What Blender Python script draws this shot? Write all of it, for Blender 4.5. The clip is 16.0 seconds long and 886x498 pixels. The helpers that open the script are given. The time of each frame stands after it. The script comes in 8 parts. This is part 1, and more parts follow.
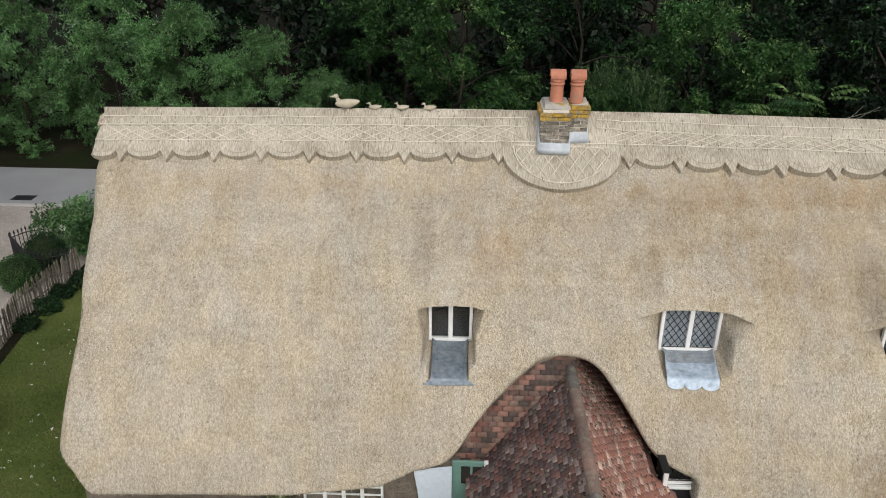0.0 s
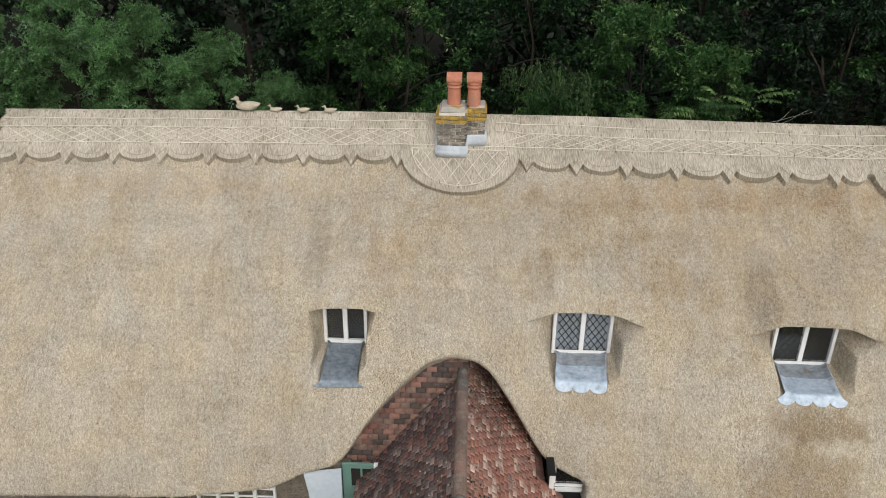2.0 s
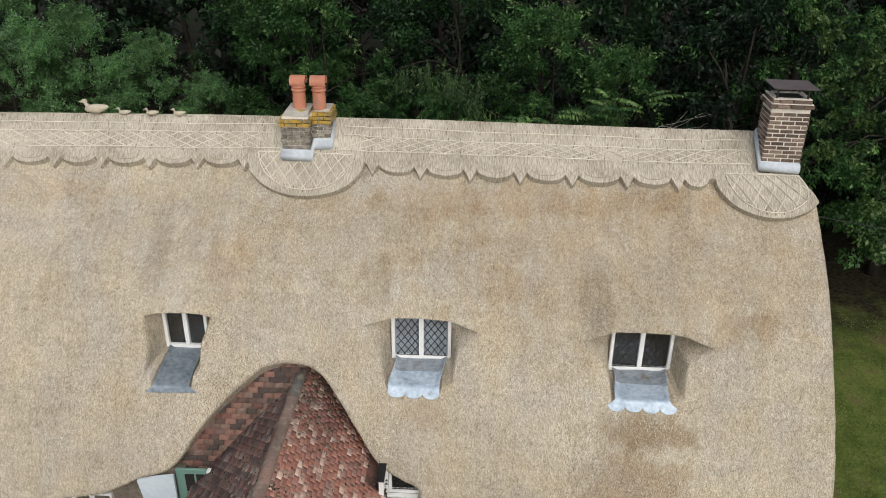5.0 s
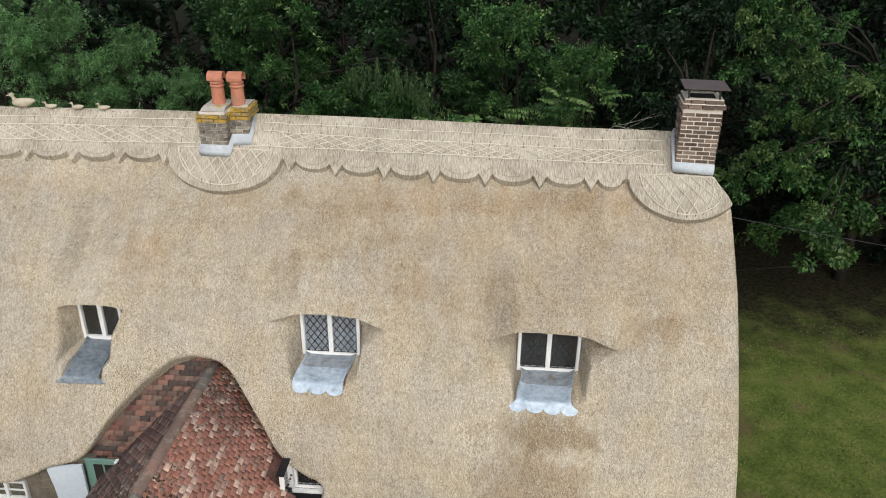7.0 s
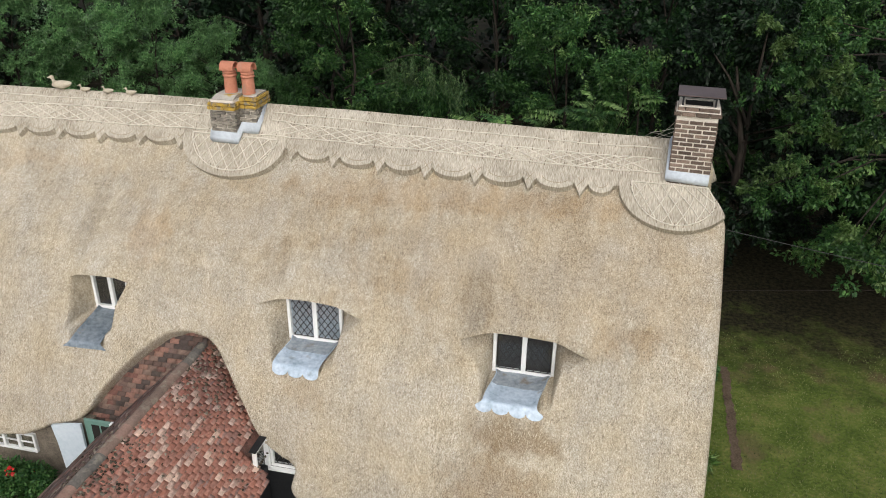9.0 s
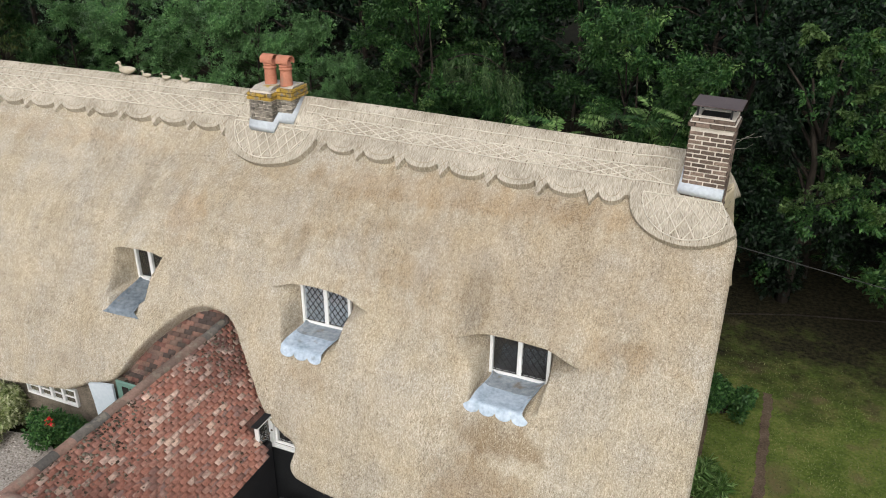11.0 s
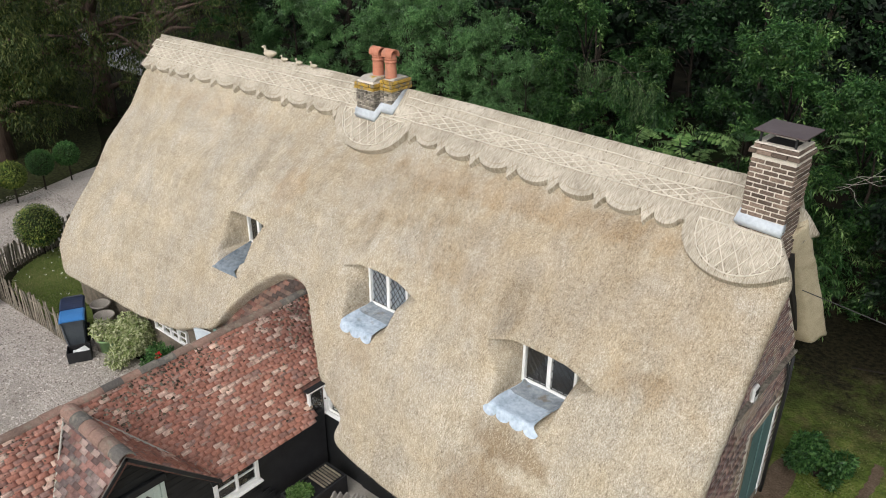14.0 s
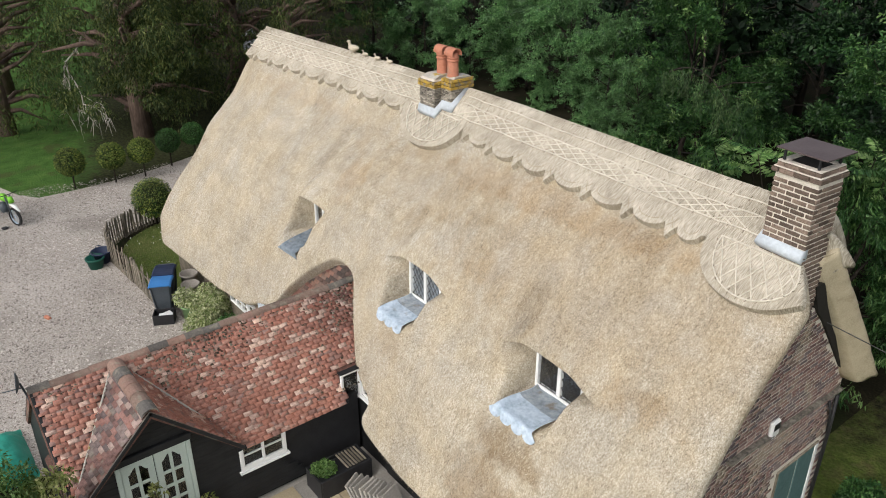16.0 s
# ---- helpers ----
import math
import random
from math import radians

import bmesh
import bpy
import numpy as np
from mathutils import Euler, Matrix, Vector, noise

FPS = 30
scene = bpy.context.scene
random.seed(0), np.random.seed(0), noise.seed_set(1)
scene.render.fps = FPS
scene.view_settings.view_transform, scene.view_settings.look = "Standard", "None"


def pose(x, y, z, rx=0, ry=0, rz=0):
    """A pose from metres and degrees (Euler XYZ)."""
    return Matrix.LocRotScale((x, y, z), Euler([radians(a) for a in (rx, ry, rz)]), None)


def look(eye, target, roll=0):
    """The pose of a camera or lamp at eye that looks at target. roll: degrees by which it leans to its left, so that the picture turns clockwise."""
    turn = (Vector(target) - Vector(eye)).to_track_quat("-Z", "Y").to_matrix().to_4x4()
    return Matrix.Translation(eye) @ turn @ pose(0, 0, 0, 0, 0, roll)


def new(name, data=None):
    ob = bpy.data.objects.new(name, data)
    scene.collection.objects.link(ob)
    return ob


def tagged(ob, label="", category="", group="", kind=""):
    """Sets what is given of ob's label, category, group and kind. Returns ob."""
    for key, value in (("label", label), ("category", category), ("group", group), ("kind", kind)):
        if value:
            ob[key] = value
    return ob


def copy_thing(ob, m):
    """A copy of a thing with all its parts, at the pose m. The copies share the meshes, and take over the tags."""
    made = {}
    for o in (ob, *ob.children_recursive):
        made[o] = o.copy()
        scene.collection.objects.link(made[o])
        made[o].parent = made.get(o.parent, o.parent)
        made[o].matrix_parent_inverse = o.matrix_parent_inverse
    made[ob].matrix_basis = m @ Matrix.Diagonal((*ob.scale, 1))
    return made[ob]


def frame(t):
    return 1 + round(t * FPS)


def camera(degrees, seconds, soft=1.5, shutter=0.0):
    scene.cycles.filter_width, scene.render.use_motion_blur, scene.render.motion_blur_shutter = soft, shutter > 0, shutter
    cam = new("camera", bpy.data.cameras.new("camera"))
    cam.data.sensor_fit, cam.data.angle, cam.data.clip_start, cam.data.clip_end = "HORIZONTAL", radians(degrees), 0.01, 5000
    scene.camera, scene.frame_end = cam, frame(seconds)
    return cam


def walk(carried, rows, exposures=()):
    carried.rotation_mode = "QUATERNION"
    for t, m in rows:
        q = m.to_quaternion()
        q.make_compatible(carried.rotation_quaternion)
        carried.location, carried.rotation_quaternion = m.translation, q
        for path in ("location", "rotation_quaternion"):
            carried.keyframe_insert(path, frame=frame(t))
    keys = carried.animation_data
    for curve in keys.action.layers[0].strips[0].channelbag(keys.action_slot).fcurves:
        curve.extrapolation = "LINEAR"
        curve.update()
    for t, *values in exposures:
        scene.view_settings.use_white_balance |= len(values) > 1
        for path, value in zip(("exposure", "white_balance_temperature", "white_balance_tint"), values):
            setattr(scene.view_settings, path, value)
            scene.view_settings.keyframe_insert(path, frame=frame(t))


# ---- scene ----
cam = camera(59.3, 16.0, 0.95)
METRES, EYE, TILT, LEAN, TURN = 16.0, 11.1, -25.7, -0.45, 2.0
ROWS = [
    (0.0, 0.0, 0.0, 0.0, 0.0, 0.0, -0.0),
    (0.5, 0.0289, -0.001, 0.0001, 0.01, 0.02, -0.02),
    (1.0, 0.0592, -0.0027, 0.0008, 0.02, 0.01, -0.03),
    (1.5, 0.0901, -0.0025, 0.0014, 0.04, 0.02, -0.05),
    (2.0, 0.12, -0.0018, 0.0015, 0.02, 0.09, -0.13),
    (2.5, 0.1514, -0.0012, 0.0037, 0.05, 0.09, -0.14),
    (3.0, 0.1808, -0.0, 0.0049, 0.04, 0.11, -0.2),
    (3.5, 0.2095, 0.0012, 0.0066, 0.05, 0.05, -0.19),
    (4.0, 0.2384, 0.0025, 0.0078, 0.04, 0.05, -0.2),
    (4.5, 0.2688, 0.0035, 0.0081, 0.06, 0.04, -0.22),
    (5.0, 0.3005, 0.0039, 0.0078, 0.08, 0.04, -0.24),
    (7.5, 0.4602, 0.0084, 0.0087, 3.45, -0.16, -1.88),
    (8.0, 0.4926, 0.0101, 0.0093, 5.46, -0.23, -2.88),
    (8.5, 0.5266, 0.0123, 0.01, 7.53, -0.37, -3.88),
    (9.0, 0.5599, 0.0142, 0.0117, 9.58, -0.53, -4.83),
    (11.5, 0.7093, 0.0452, 0.0312, 21.01, -2.15, -9.96),
    (12.0, 0.7383, 0.0552, 0.0374, 23.82, -2.69, -11.14),
    (12.5, 0.7669, 0.0668, 0.044, 26.64, -3.28, -12.29),
    (13.0, 0.7947, 0.0794, 0.0515, 29.51, -3.94, -13.41),
    (13.5, 0.8209, 0.0926, 0.0582, 32.43, -4.64, -14.51),
    (14.0, 0.8478, 0.1088, 0.0659, 35.41, -5.43, -15.57),
    (14.5, 0.874, 0.1258, 0.0742, 38.31, -6.27, -16.53),
    (15.0, 0.9001, 0.1437, 0.0834, 41.25, -7.16, -17.45),
    (15.5, 0.9246, 0.1622, 0.0932, 44.13, -8.03, -18.32),
    (16.0, 0.9473, 0.1814, 0.1029, 46.95, -8.91, -19.11),
]
walk(cam, [(t, pose(0, 0, EYE, TILT, LEAN, TURN) @ pose(METRES * x, METRES * y, METRES * z, 90 + pitch, roll, yaw)) for t, x, y, z, yaw, pitch, roll in ROWS],
     [(0.0, -0.11), (2.5, -0.19), (5.0, -0.11), (9.0, 0.06), (12.5, 0.13), (14.5, 0.2), (16.0, 0.22)])

# ---- light ----
world = bpy.data.worlds.new("overcast_sky")
scene.world = world
world.use_nodes = True
_n = world.node_tree.nodes
_sky = _n.new("ShaderNodeTexSky")
_sky.sky_type, _sky.sun_disc = "NISHITA", False
SUN_ELEV, SUN_AZ = radians(40), radians(166)      # azimuth clockwise from +y
_sky.sun_elevation, _sky.sun_rotation = SUN_ELEV, SUN_AZ
_sky.dust_density, _sky.ozone_density = 3.0, 0.6
_hsv = _n.new("ShaderNodeHueSaturation")
_hsv.inputs["Saturation"].default_value = 0.35    # cloud cover greys the sky
world.node_tree.links.new(_sky.outputs[0], _hsv.inputs["Color"])
world.node_tree.links.new(_hsv.outputs[0], _n["Background"].inputs["Color"])
_n["Background"].inputs["Strength"].default_value = 0.15
sun = new("sun", bpy.data.lights.new("sun", "SUN"))
sun.data.energy, sun.data.angle, sun.data.color = 1.25, radians(75), (1.0, 0.97, 0.93)
sun.matrix_world = look((0, 0, 30), Vector((0, 0, 30)) - Vector((math.sin(SUN_AZ) * math.cos(SUN_ELEV), math.cos(SUN_AZ) * math.cos(SUN_ELEV), math.sin(SUN_ELEV))))
scene.view_settings.exposure = 0.0


# ---- materials ----
def material(name, cols, scale=4.0, fine=60.0, rough=0.85, bump=0.3, dist=0.01, stretch=(1, 1, 1), metal=0.0, vary=0.0, spots=None, spot_scale=1.5, spot_cut=0.6, generated=False, fine_mix=0.5, spec=0.3):
    """Two scales of noise through a colour ramp, a third for stains, bump from the fine one; vary: value shift for each piece."""
    m = bpy.data.materials.new(name)
    m.use_nodes = True
    nt = m.node_tree
    N, L = nt.nodes.new, nt.links.new
    bsdf = nt.nodes["Principled BSDF"]
    tc = N("ShaderNodeTexCoord")
    src = tc.outputs["Object"]
    info = N("ShaderNodeObjectInfo")
    if vary:
        off = N("ShaderNodeVectorMath")
        off.operation = "MULTIPLY_ADD"
        off.inputs[1].default_value = (1, 1, 1)
        comb = N("ShaderNodeCombineXYZ")
        mul = N("ShaderNodeMath")
        mul.operation, mul.inputs[1].default_value = "MULTIPLY", 57.0
        L(info.outputs["Random"], mul.inputs[0])
        L(mul.outputs[0], comb.inputs[0])
        L(mul.outputs[0], comb.inputs[1])
        L(src, off.inputs[0])
        L(comb.outputs[0], off.inputs[2])
        src = off.outputs[0]
    mp = N("ShaderNodeMapping")
    mp.inputs["Scale"].default_value = stretch
    L(src, mp.inputs["Vector"])

    def noise_tex(sc, vec, det=4.0):
        t = N("ShaderNodeTexNoise")
        t.inputs["Scale"].default_value, t.inputs["Detail"].default_value = sc, det
        L(vec, t.inputs["Vector"])
        return t.outputs["Fac"]

    big = noise_tex(scale, src)
    small = noise_tex(fine, mp.outputs[0], 3.0)
    mix = N("ShaderNodeMix")
    mix.inputs[0].default_value = fine_mix
    L(big, mix.inputs[2])
    L(small, mix.inputs[3])
    ramp = N("ShaderNodeValToRGB")
    els = ramp.color_ramp.elements
    k = len(cols)
    lo, hi = 0.32, 0.68
    for i, c in enumerate(cols):
        at = lo + (hi - lo) * i / max(1, k - 1)
        if i < 2:
            e = els[i]
            e.position = at
        else:
            e = els.new(at)
        e.color = (*c, 1)
    if k == 1:
        els[1].color = (*cols[0], 1)
    L(mix.outputs[0], ramp.inputs[0])
    col = ramp.outputs[0]
    if spots:
        st = noise_tex(spot_scale, src, 5.0)
        mr = N("ShaderNodeMapRange")
        mr.inputs[1].default_value, mr.inputs[2].default_value = spot_cut, spot_cut + 0.12
        L(st, mr.inputs[0])
        mx = N("ShaderNodeMix")
        mx.data_type = "RGBA"
        L(mr.outputs[0], mx.inputs[0])
        L(col, mx.inputs[6])
        mx.inputs[7].default_value = (*spots, 1)
        col = mx.outputs[2]
    if vary:
        hv = N("ShaderNodeHueSaturation")
        vr = N("ShaderNodeMapRange")
        vr.inputs[3].default_value, vr.inputs[4].default_value = 1 - vary, 1 + vary
        L(info.outputs["Random"], vr.inputs[0])
        L(vr.outputs[0], hv.inputs["Value"])
        L(col, hv.inputs["Color"])
        col = hv.outputs[0]
    L(col, bsdf.inputs["Base Color"])
    bsdf.inputs["Roughness"].default_value, bsdf.inputs["Metallic"].default_value = rough, metal
    bsdf.inputs["Specular IOR Level"].default_value = spec
    if bump:
        b = N("ShaderNodeBump")
        b.inputs["Strength"].default_value, b.inputs["Distance"].default_value = bump, dist
        L(small, b.inputs["Height"])
        L(b.outputs[0], bsdf.inputs["Normal"])
    return m


def island_material(name, cols, rough=0.6, spec=0.3, trans=0.0, blotch=0.0):
    """Colours picked at random for each loose leaf or piece of a joined mesh."""
    m = bpy.data.materials.new(name)
    m.use_nodes = True
    nt = m.node_tree
    N, L = nt.nodes.new, nt.links.new
    bsdf = nt.nodes["Principled BSDF"]
    geo = N("ShaderNodeNewGeometry")
    ramp = N("ShaderNodeValToRGB")
    els = ramp.color_ramp.elements
    for i, c in enumerate(cols):
        e = els[i] if i < 2 else els.new(0.5)
        e.position = i / (len(cols) - 1)
        e.color = (*c, 1)
    L(geo.outputs["Random Per Island"], ramp.inputs[0])
    col = ramp.outputs[0]
    tc = N("ShaderNodeTexCoord")
    nz = N("ShaderNodeTexNoise")
    nz.inputs["Scale"].default_value = 0.7 if not blotch else blotch
    L(tc.outputs["Object"], nz.inputs["Vector"])
    vr = N("ShaderNodeMapRange")
    vr.inputs[1].default_value, vr.inputs[2].default_value = 0.3, 0.7
    vr.inputs[3].default_value, vr.inputs[4].default_value = (0.7, 1.3) if blotch else (0.45, 1.45)
    L(nz.outputs["Fac"], vr.inputs[0])
    hv = N("ShaderNodeHueSaturation")
    L(vr.outputs[0], hv.inputs["Value"])
    L(col, hv.inputs["Color"])
    L(hv.outputs[0], bsdf.inputs["Base Color"])
    bsdf.inputs["Roughness"].default_value = rough
    bsdf.inputs["Specular IOR Level"].default_value = spec
    if trans:
        tr = N("ShaderNodeBsdfTranslucent")
        L(hv.outputs[0], tr.inputs["Color"])
        mx = N("ShaderNodeMixShader")
        mx.inputs[0].default_value = trans
        L(bsdf.outputs[0], mx.inputs[1])
        L(tr.outputs[0], mx.inputs[2])
        L(mx.outputs[0], nt.nodes["Material Output"].inputs["Surface"])
    return m


M = {}
STAINS_AND_SHADE = [
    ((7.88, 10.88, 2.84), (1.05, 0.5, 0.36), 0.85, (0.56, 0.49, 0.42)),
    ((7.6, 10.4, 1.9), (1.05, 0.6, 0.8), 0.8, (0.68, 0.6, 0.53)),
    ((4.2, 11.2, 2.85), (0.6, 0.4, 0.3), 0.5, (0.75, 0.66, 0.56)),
    # next three: shading beside the hoods' swell, put into the reed colour
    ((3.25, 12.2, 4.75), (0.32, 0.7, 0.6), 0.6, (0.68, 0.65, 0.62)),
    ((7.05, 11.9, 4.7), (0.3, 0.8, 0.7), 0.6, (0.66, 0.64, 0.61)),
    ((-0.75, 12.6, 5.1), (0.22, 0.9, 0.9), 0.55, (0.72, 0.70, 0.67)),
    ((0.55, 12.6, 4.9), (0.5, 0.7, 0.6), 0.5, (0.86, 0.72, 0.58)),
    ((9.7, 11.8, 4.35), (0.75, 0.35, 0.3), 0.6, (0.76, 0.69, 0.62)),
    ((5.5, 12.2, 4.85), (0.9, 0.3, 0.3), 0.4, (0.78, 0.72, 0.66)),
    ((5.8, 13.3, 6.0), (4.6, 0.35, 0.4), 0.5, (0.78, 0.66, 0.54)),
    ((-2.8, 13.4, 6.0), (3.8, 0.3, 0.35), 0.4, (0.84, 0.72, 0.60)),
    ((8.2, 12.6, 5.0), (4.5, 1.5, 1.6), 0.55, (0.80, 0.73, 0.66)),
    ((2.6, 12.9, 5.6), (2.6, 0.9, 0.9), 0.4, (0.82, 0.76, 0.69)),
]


def thatch_material():
    """Dressed reed: fine speckle of cut ends, combed streaks down the slope, weathered blotches and squarish patches of different bundles."""
    m = bpy.data.materials.new("combed_reed_thatch")
    m.use_nodes = True
    nt = m.node_tree
    N, L = nt.nodes.new, nt.links.new
    bsdf = nt.nodes["Principled BSDF"]
    tc = N("ShaderNodeTexCoord")

    def tex(scale, stretch, detail=2.0, rough=0.5):
        mp = N("ShaderNodeMapping")
        mp.inputs["Scale"].default_value = stretch
        L(tc.outputs["Object"], mp.inputs["Vector"])
        t = N("ShaderNodeTexNoise")
        t.inputs["Scale"].default_value, t.inputs["Detail"].default_value, t.inputs["Roughness"].default_value = scale, detail, rough
        L(mp.outputs[0], t.inputs["Vector"])
        return t.outputs["Fac"]

    def calc(op, a, b):
        n = N("ShaderNodeMath")
        n.operation = op
        for k, v in enumerate((a, b)):
            if isinstance(v, (int, float)):
                n.inputs[k].default_value = v
            else:
                L(v, n.inputs[k])
        return n.outputs[0]

    speck = tex(72, (1, 0.62, 0.62), 3.0, 0.72)
    streak = tex(9, (1, 0.14, 0.14), 4.0, 0.65)
    blotch = tex(1.1, (1, 0.8, 0.8), 6.0, 0.65)
    grime = tex(0.5, (1.6, 0.5, 0.5), 5.0, 0.65)
    vo = N("ShaderNodeTexVoronoi")
    vo.distance = "CHEBYCHEV"
    vo.inputs["Scale"].default_value = 1.5
    mp = N("ShaderNodeMapping")
    mp.inputs["Scale"].default_value = (1.1, 0.75, 0.75)
    L(tc.outputs["Object"], mp.inputs["Vector"])
    L(mp.outputs[0], vo.inputs["Vector"])
    cell = N("ShaderNodeSeparateColor")
    L(vo.outputs["Color"], cell.inputs[0])
    grain = tex(30, (1, 0.5, 0.5), 2.0, 0.6)
    v = calc("ADD", calc("ADD", calc("MULTIPLY", speck, 1.12), calc("MULTIPLY", grain, 0.42)), calc("MULTIPLY", streak, 0.14))
    course = tex(6.0, (0.1, 1, 1), 3.0, 0.6)
    v = calc("ADD", v, calc("MULTIPLY", course, 0.1))
    v = calc("ADD", v, calc("MULTIPLY", blotch, 0.2))
    v = calc("ADD", v, calc("MULTIPLY", cell.outputs[0], 0.05))
    v = calc("SUBTRACT", v, 0.51)
    ramp = N("ShaderNodeValToRGB")
    els = ramp.color_ramp.elements
    stops = [(0.24, (0.15, 0.122, 0.09)), (0.4, (0.335, 0.288, 0.218)), (0.55, (0.475, 0.422, 0.332)), (0.76, (0.72, 0.668, 0.56))]
    for k, (at, c) in enumerate(stops):
        e = els[k] if k < 2 else els.new(at)
        e.position, e.color = at, (*c, 1)
    L(v, ramp.inputs[0])
    mr = N("ShaderNodeMapRange")
    mr.inputs[1].default_value, mr.inputs[2].default_value, mr.inputs[4].default_value = 0.55, 0.8, 0.4
    L(grime, mr.inputs[0])
    mx = N("ShaderNodeMix")
    mx.data_type, mx.blend_type = "RGBA", "MULTIPLY"
    mx.inputs[7].default_value = (0.74, 0.68, 0.62, 1)
    L(mr.outputs[0], mx.inputs[0])
    L(ramp.outputs[0], mx.inputs[6])
    col = mx.outputs[2]
    # bundles differ a little in hue: straw yellow to cool grey
    hue = tex(1.6, (1, 0.7, 0.7), 3.0, 0.6)
    hr = N("ShaderNodeValToRGB")
    he = hr.color_ramp.elements
    he[0].position, he[0].color = 0.34, (1.03, 0.995, 0.93, 1)
    he[1].position, he[1].color = 0.66, (0.98, 1.0, 1.05, 1)
    L(hue, hr.inputs[0])
    hm = N("ShaderNodeMix")
    hm.data_type, hm.blend_type = "RGBA", "MULTIPLY"
    hm.inputs[0].default_value = 1.0
    L(col, hm.inputs[6])
    L(hr.outputs[0], hm.inputs[7])
    col = hm.outputs[2]
    # run-off stains, old repairs and painted hood shading: centre, half sizes, strength
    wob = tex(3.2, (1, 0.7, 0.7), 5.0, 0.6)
    for c, half, amount, tint in STAINS_AND_SHADE:
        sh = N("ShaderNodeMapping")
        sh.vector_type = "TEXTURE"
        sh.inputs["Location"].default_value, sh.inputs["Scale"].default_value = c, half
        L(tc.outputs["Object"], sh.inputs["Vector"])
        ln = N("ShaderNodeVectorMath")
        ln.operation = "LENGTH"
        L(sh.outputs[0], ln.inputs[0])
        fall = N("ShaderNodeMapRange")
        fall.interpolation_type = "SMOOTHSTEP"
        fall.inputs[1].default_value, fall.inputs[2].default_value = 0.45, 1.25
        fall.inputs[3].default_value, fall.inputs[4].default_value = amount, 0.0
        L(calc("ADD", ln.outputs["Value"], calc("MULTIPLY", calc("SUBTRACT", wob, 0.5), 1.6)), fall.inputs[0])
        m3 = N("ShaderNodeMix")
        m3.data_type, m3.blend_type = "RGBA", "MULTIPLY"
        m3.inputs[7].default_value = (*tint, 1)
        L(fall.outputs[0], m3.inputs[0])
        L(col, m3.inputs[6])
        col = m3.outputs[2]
    L(col, bsdf.inputs["Base Color"])
    bsdf.inputs["Roughness"].default_value, bsdf.inputs["Specular IOR Level"].default_value = 0.95, 0.08
    b = N("ShaderNodeBump")
    b.inputs["Strength"].default_value, b.inputs["Distance"].default_value = 0.8, 0.012
    L(calc("ADD", calc("ADD", speck, grain), calc("MULTIPLY", streak, 0.5)), b.inputs["Height"])
    L(b.outputs[0], bsdf.inputs["Normal"])
    return m


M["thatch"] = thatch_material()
M["cap"] = material("sedge_ridge_straw", [(0.205, 0.175, 0.13), (0.44, 0.392, 0.316), (0.68, 0.628, 0.53)], scale=1.6, fine=40, stretch=(2.4, 0.22, 0.22), bump=0.9, dist=0.014, rough=0.9, fine_mix=0.66, spec=0.15)
M["spar"] = material("split_hazel_spar", [(0.46, 0.42, 0.345), (0.62, 0.575, 0.485), (0.75, 0.705, 0.615)], scale=4, fine=30, rough=0.7, bump=0.2, dist=0.004)
M["thread"] = material("dull_straw_twine", [(0.26, 0.21, 0.14), (0.38, 0.32, 0.23)], scale=9, rough=0.9, bump=0)
M["tie"] = material("dark_twine_tie", [(0.10, 0.085, 0.06), (0.2, 0.16, 0.11)], scale=9, rough=0.9, bump=0)
M["duck"] = material("straw_weave", [(0.40, 0.345, 0.26), (0.58, 0.52, 0.41)], scale=8, fine=70, stretch=(0.4, 1, 1), rough=0.9, bump=0.7, dist=0.01)
M["brick"] = material("red_brown_brick", [(0.092, 0.068, 0.055), (0.155, 0.114, 0.09), (0.235, 0.175, 0.142)], scale=3, fine=40, rough=0.9, bump=0.5, dist=0.006, vary=0.5)
M["old_brick"] = material("lichened_grey_brick", [(0.1, 0.09, 0.08), (0.24, 0.215, 0.18), (0.42, 0.38, 0.32)], scale=9, fine=30, rough=0.95, bump=0.9, dist=0.014, vary=0.45, spots=(0.42, 0.39, 0.33), spot_scale=6, spot_cut=0.58)
M["lichen"] = material("yellow_lichen_on_brick", [(0.15, 0.125, 0.09), (0.40, 0.26, 0.05), (0.56, 0.37, 0.06)], scale=9, fine=45, rough=0.95, bump=0.9, dist=0.014, vary=0.2, spots=(0.2, 0.18, 0.145), spot_scale=5, spot_cut=0.53)
M["mortar"] = material("lime_mortar", [(0.55, 0.5, 0.435), (0.74, 0.68, 0.6)], scale=5, fine=60, rough=0.95, bump=0.5, dist=0.006)
M["flaunch"] = material("cement_flaunching", [(0.34, 0.32, 0.28), (0.5, 0.47, 0.42)], scale=5, fine=40, rough=0.95, bump=0.6, dist=0.01, spots=(0.4, 0.28, 0.06), spot_scale=5, spot_cut=0.58)
M["pot"] = material("terracotta_pot", [(0.42, 0.165, 0.10), (0.54, 0.235, 0.155)], scale=5, fine=30, rough=0.75, bump=0.2, dist=0.004, spots=(0.36, 0.2, 0.14), spot_scale=4, spot_cut=0.6)
M["lead"] = material("grey_lead_sheet", [(0.30, 0.38, 0.46), (0.44, 0.53, 0.63), (0.60, 0.68, 0.76)], scale=3.5, fine=14, rough=0.5, metal=0.15, bump=0.25, dist=0.008, spots=(0.24, 0.215, 0.18), spot_scale=2.6, spot_cut=0.62)
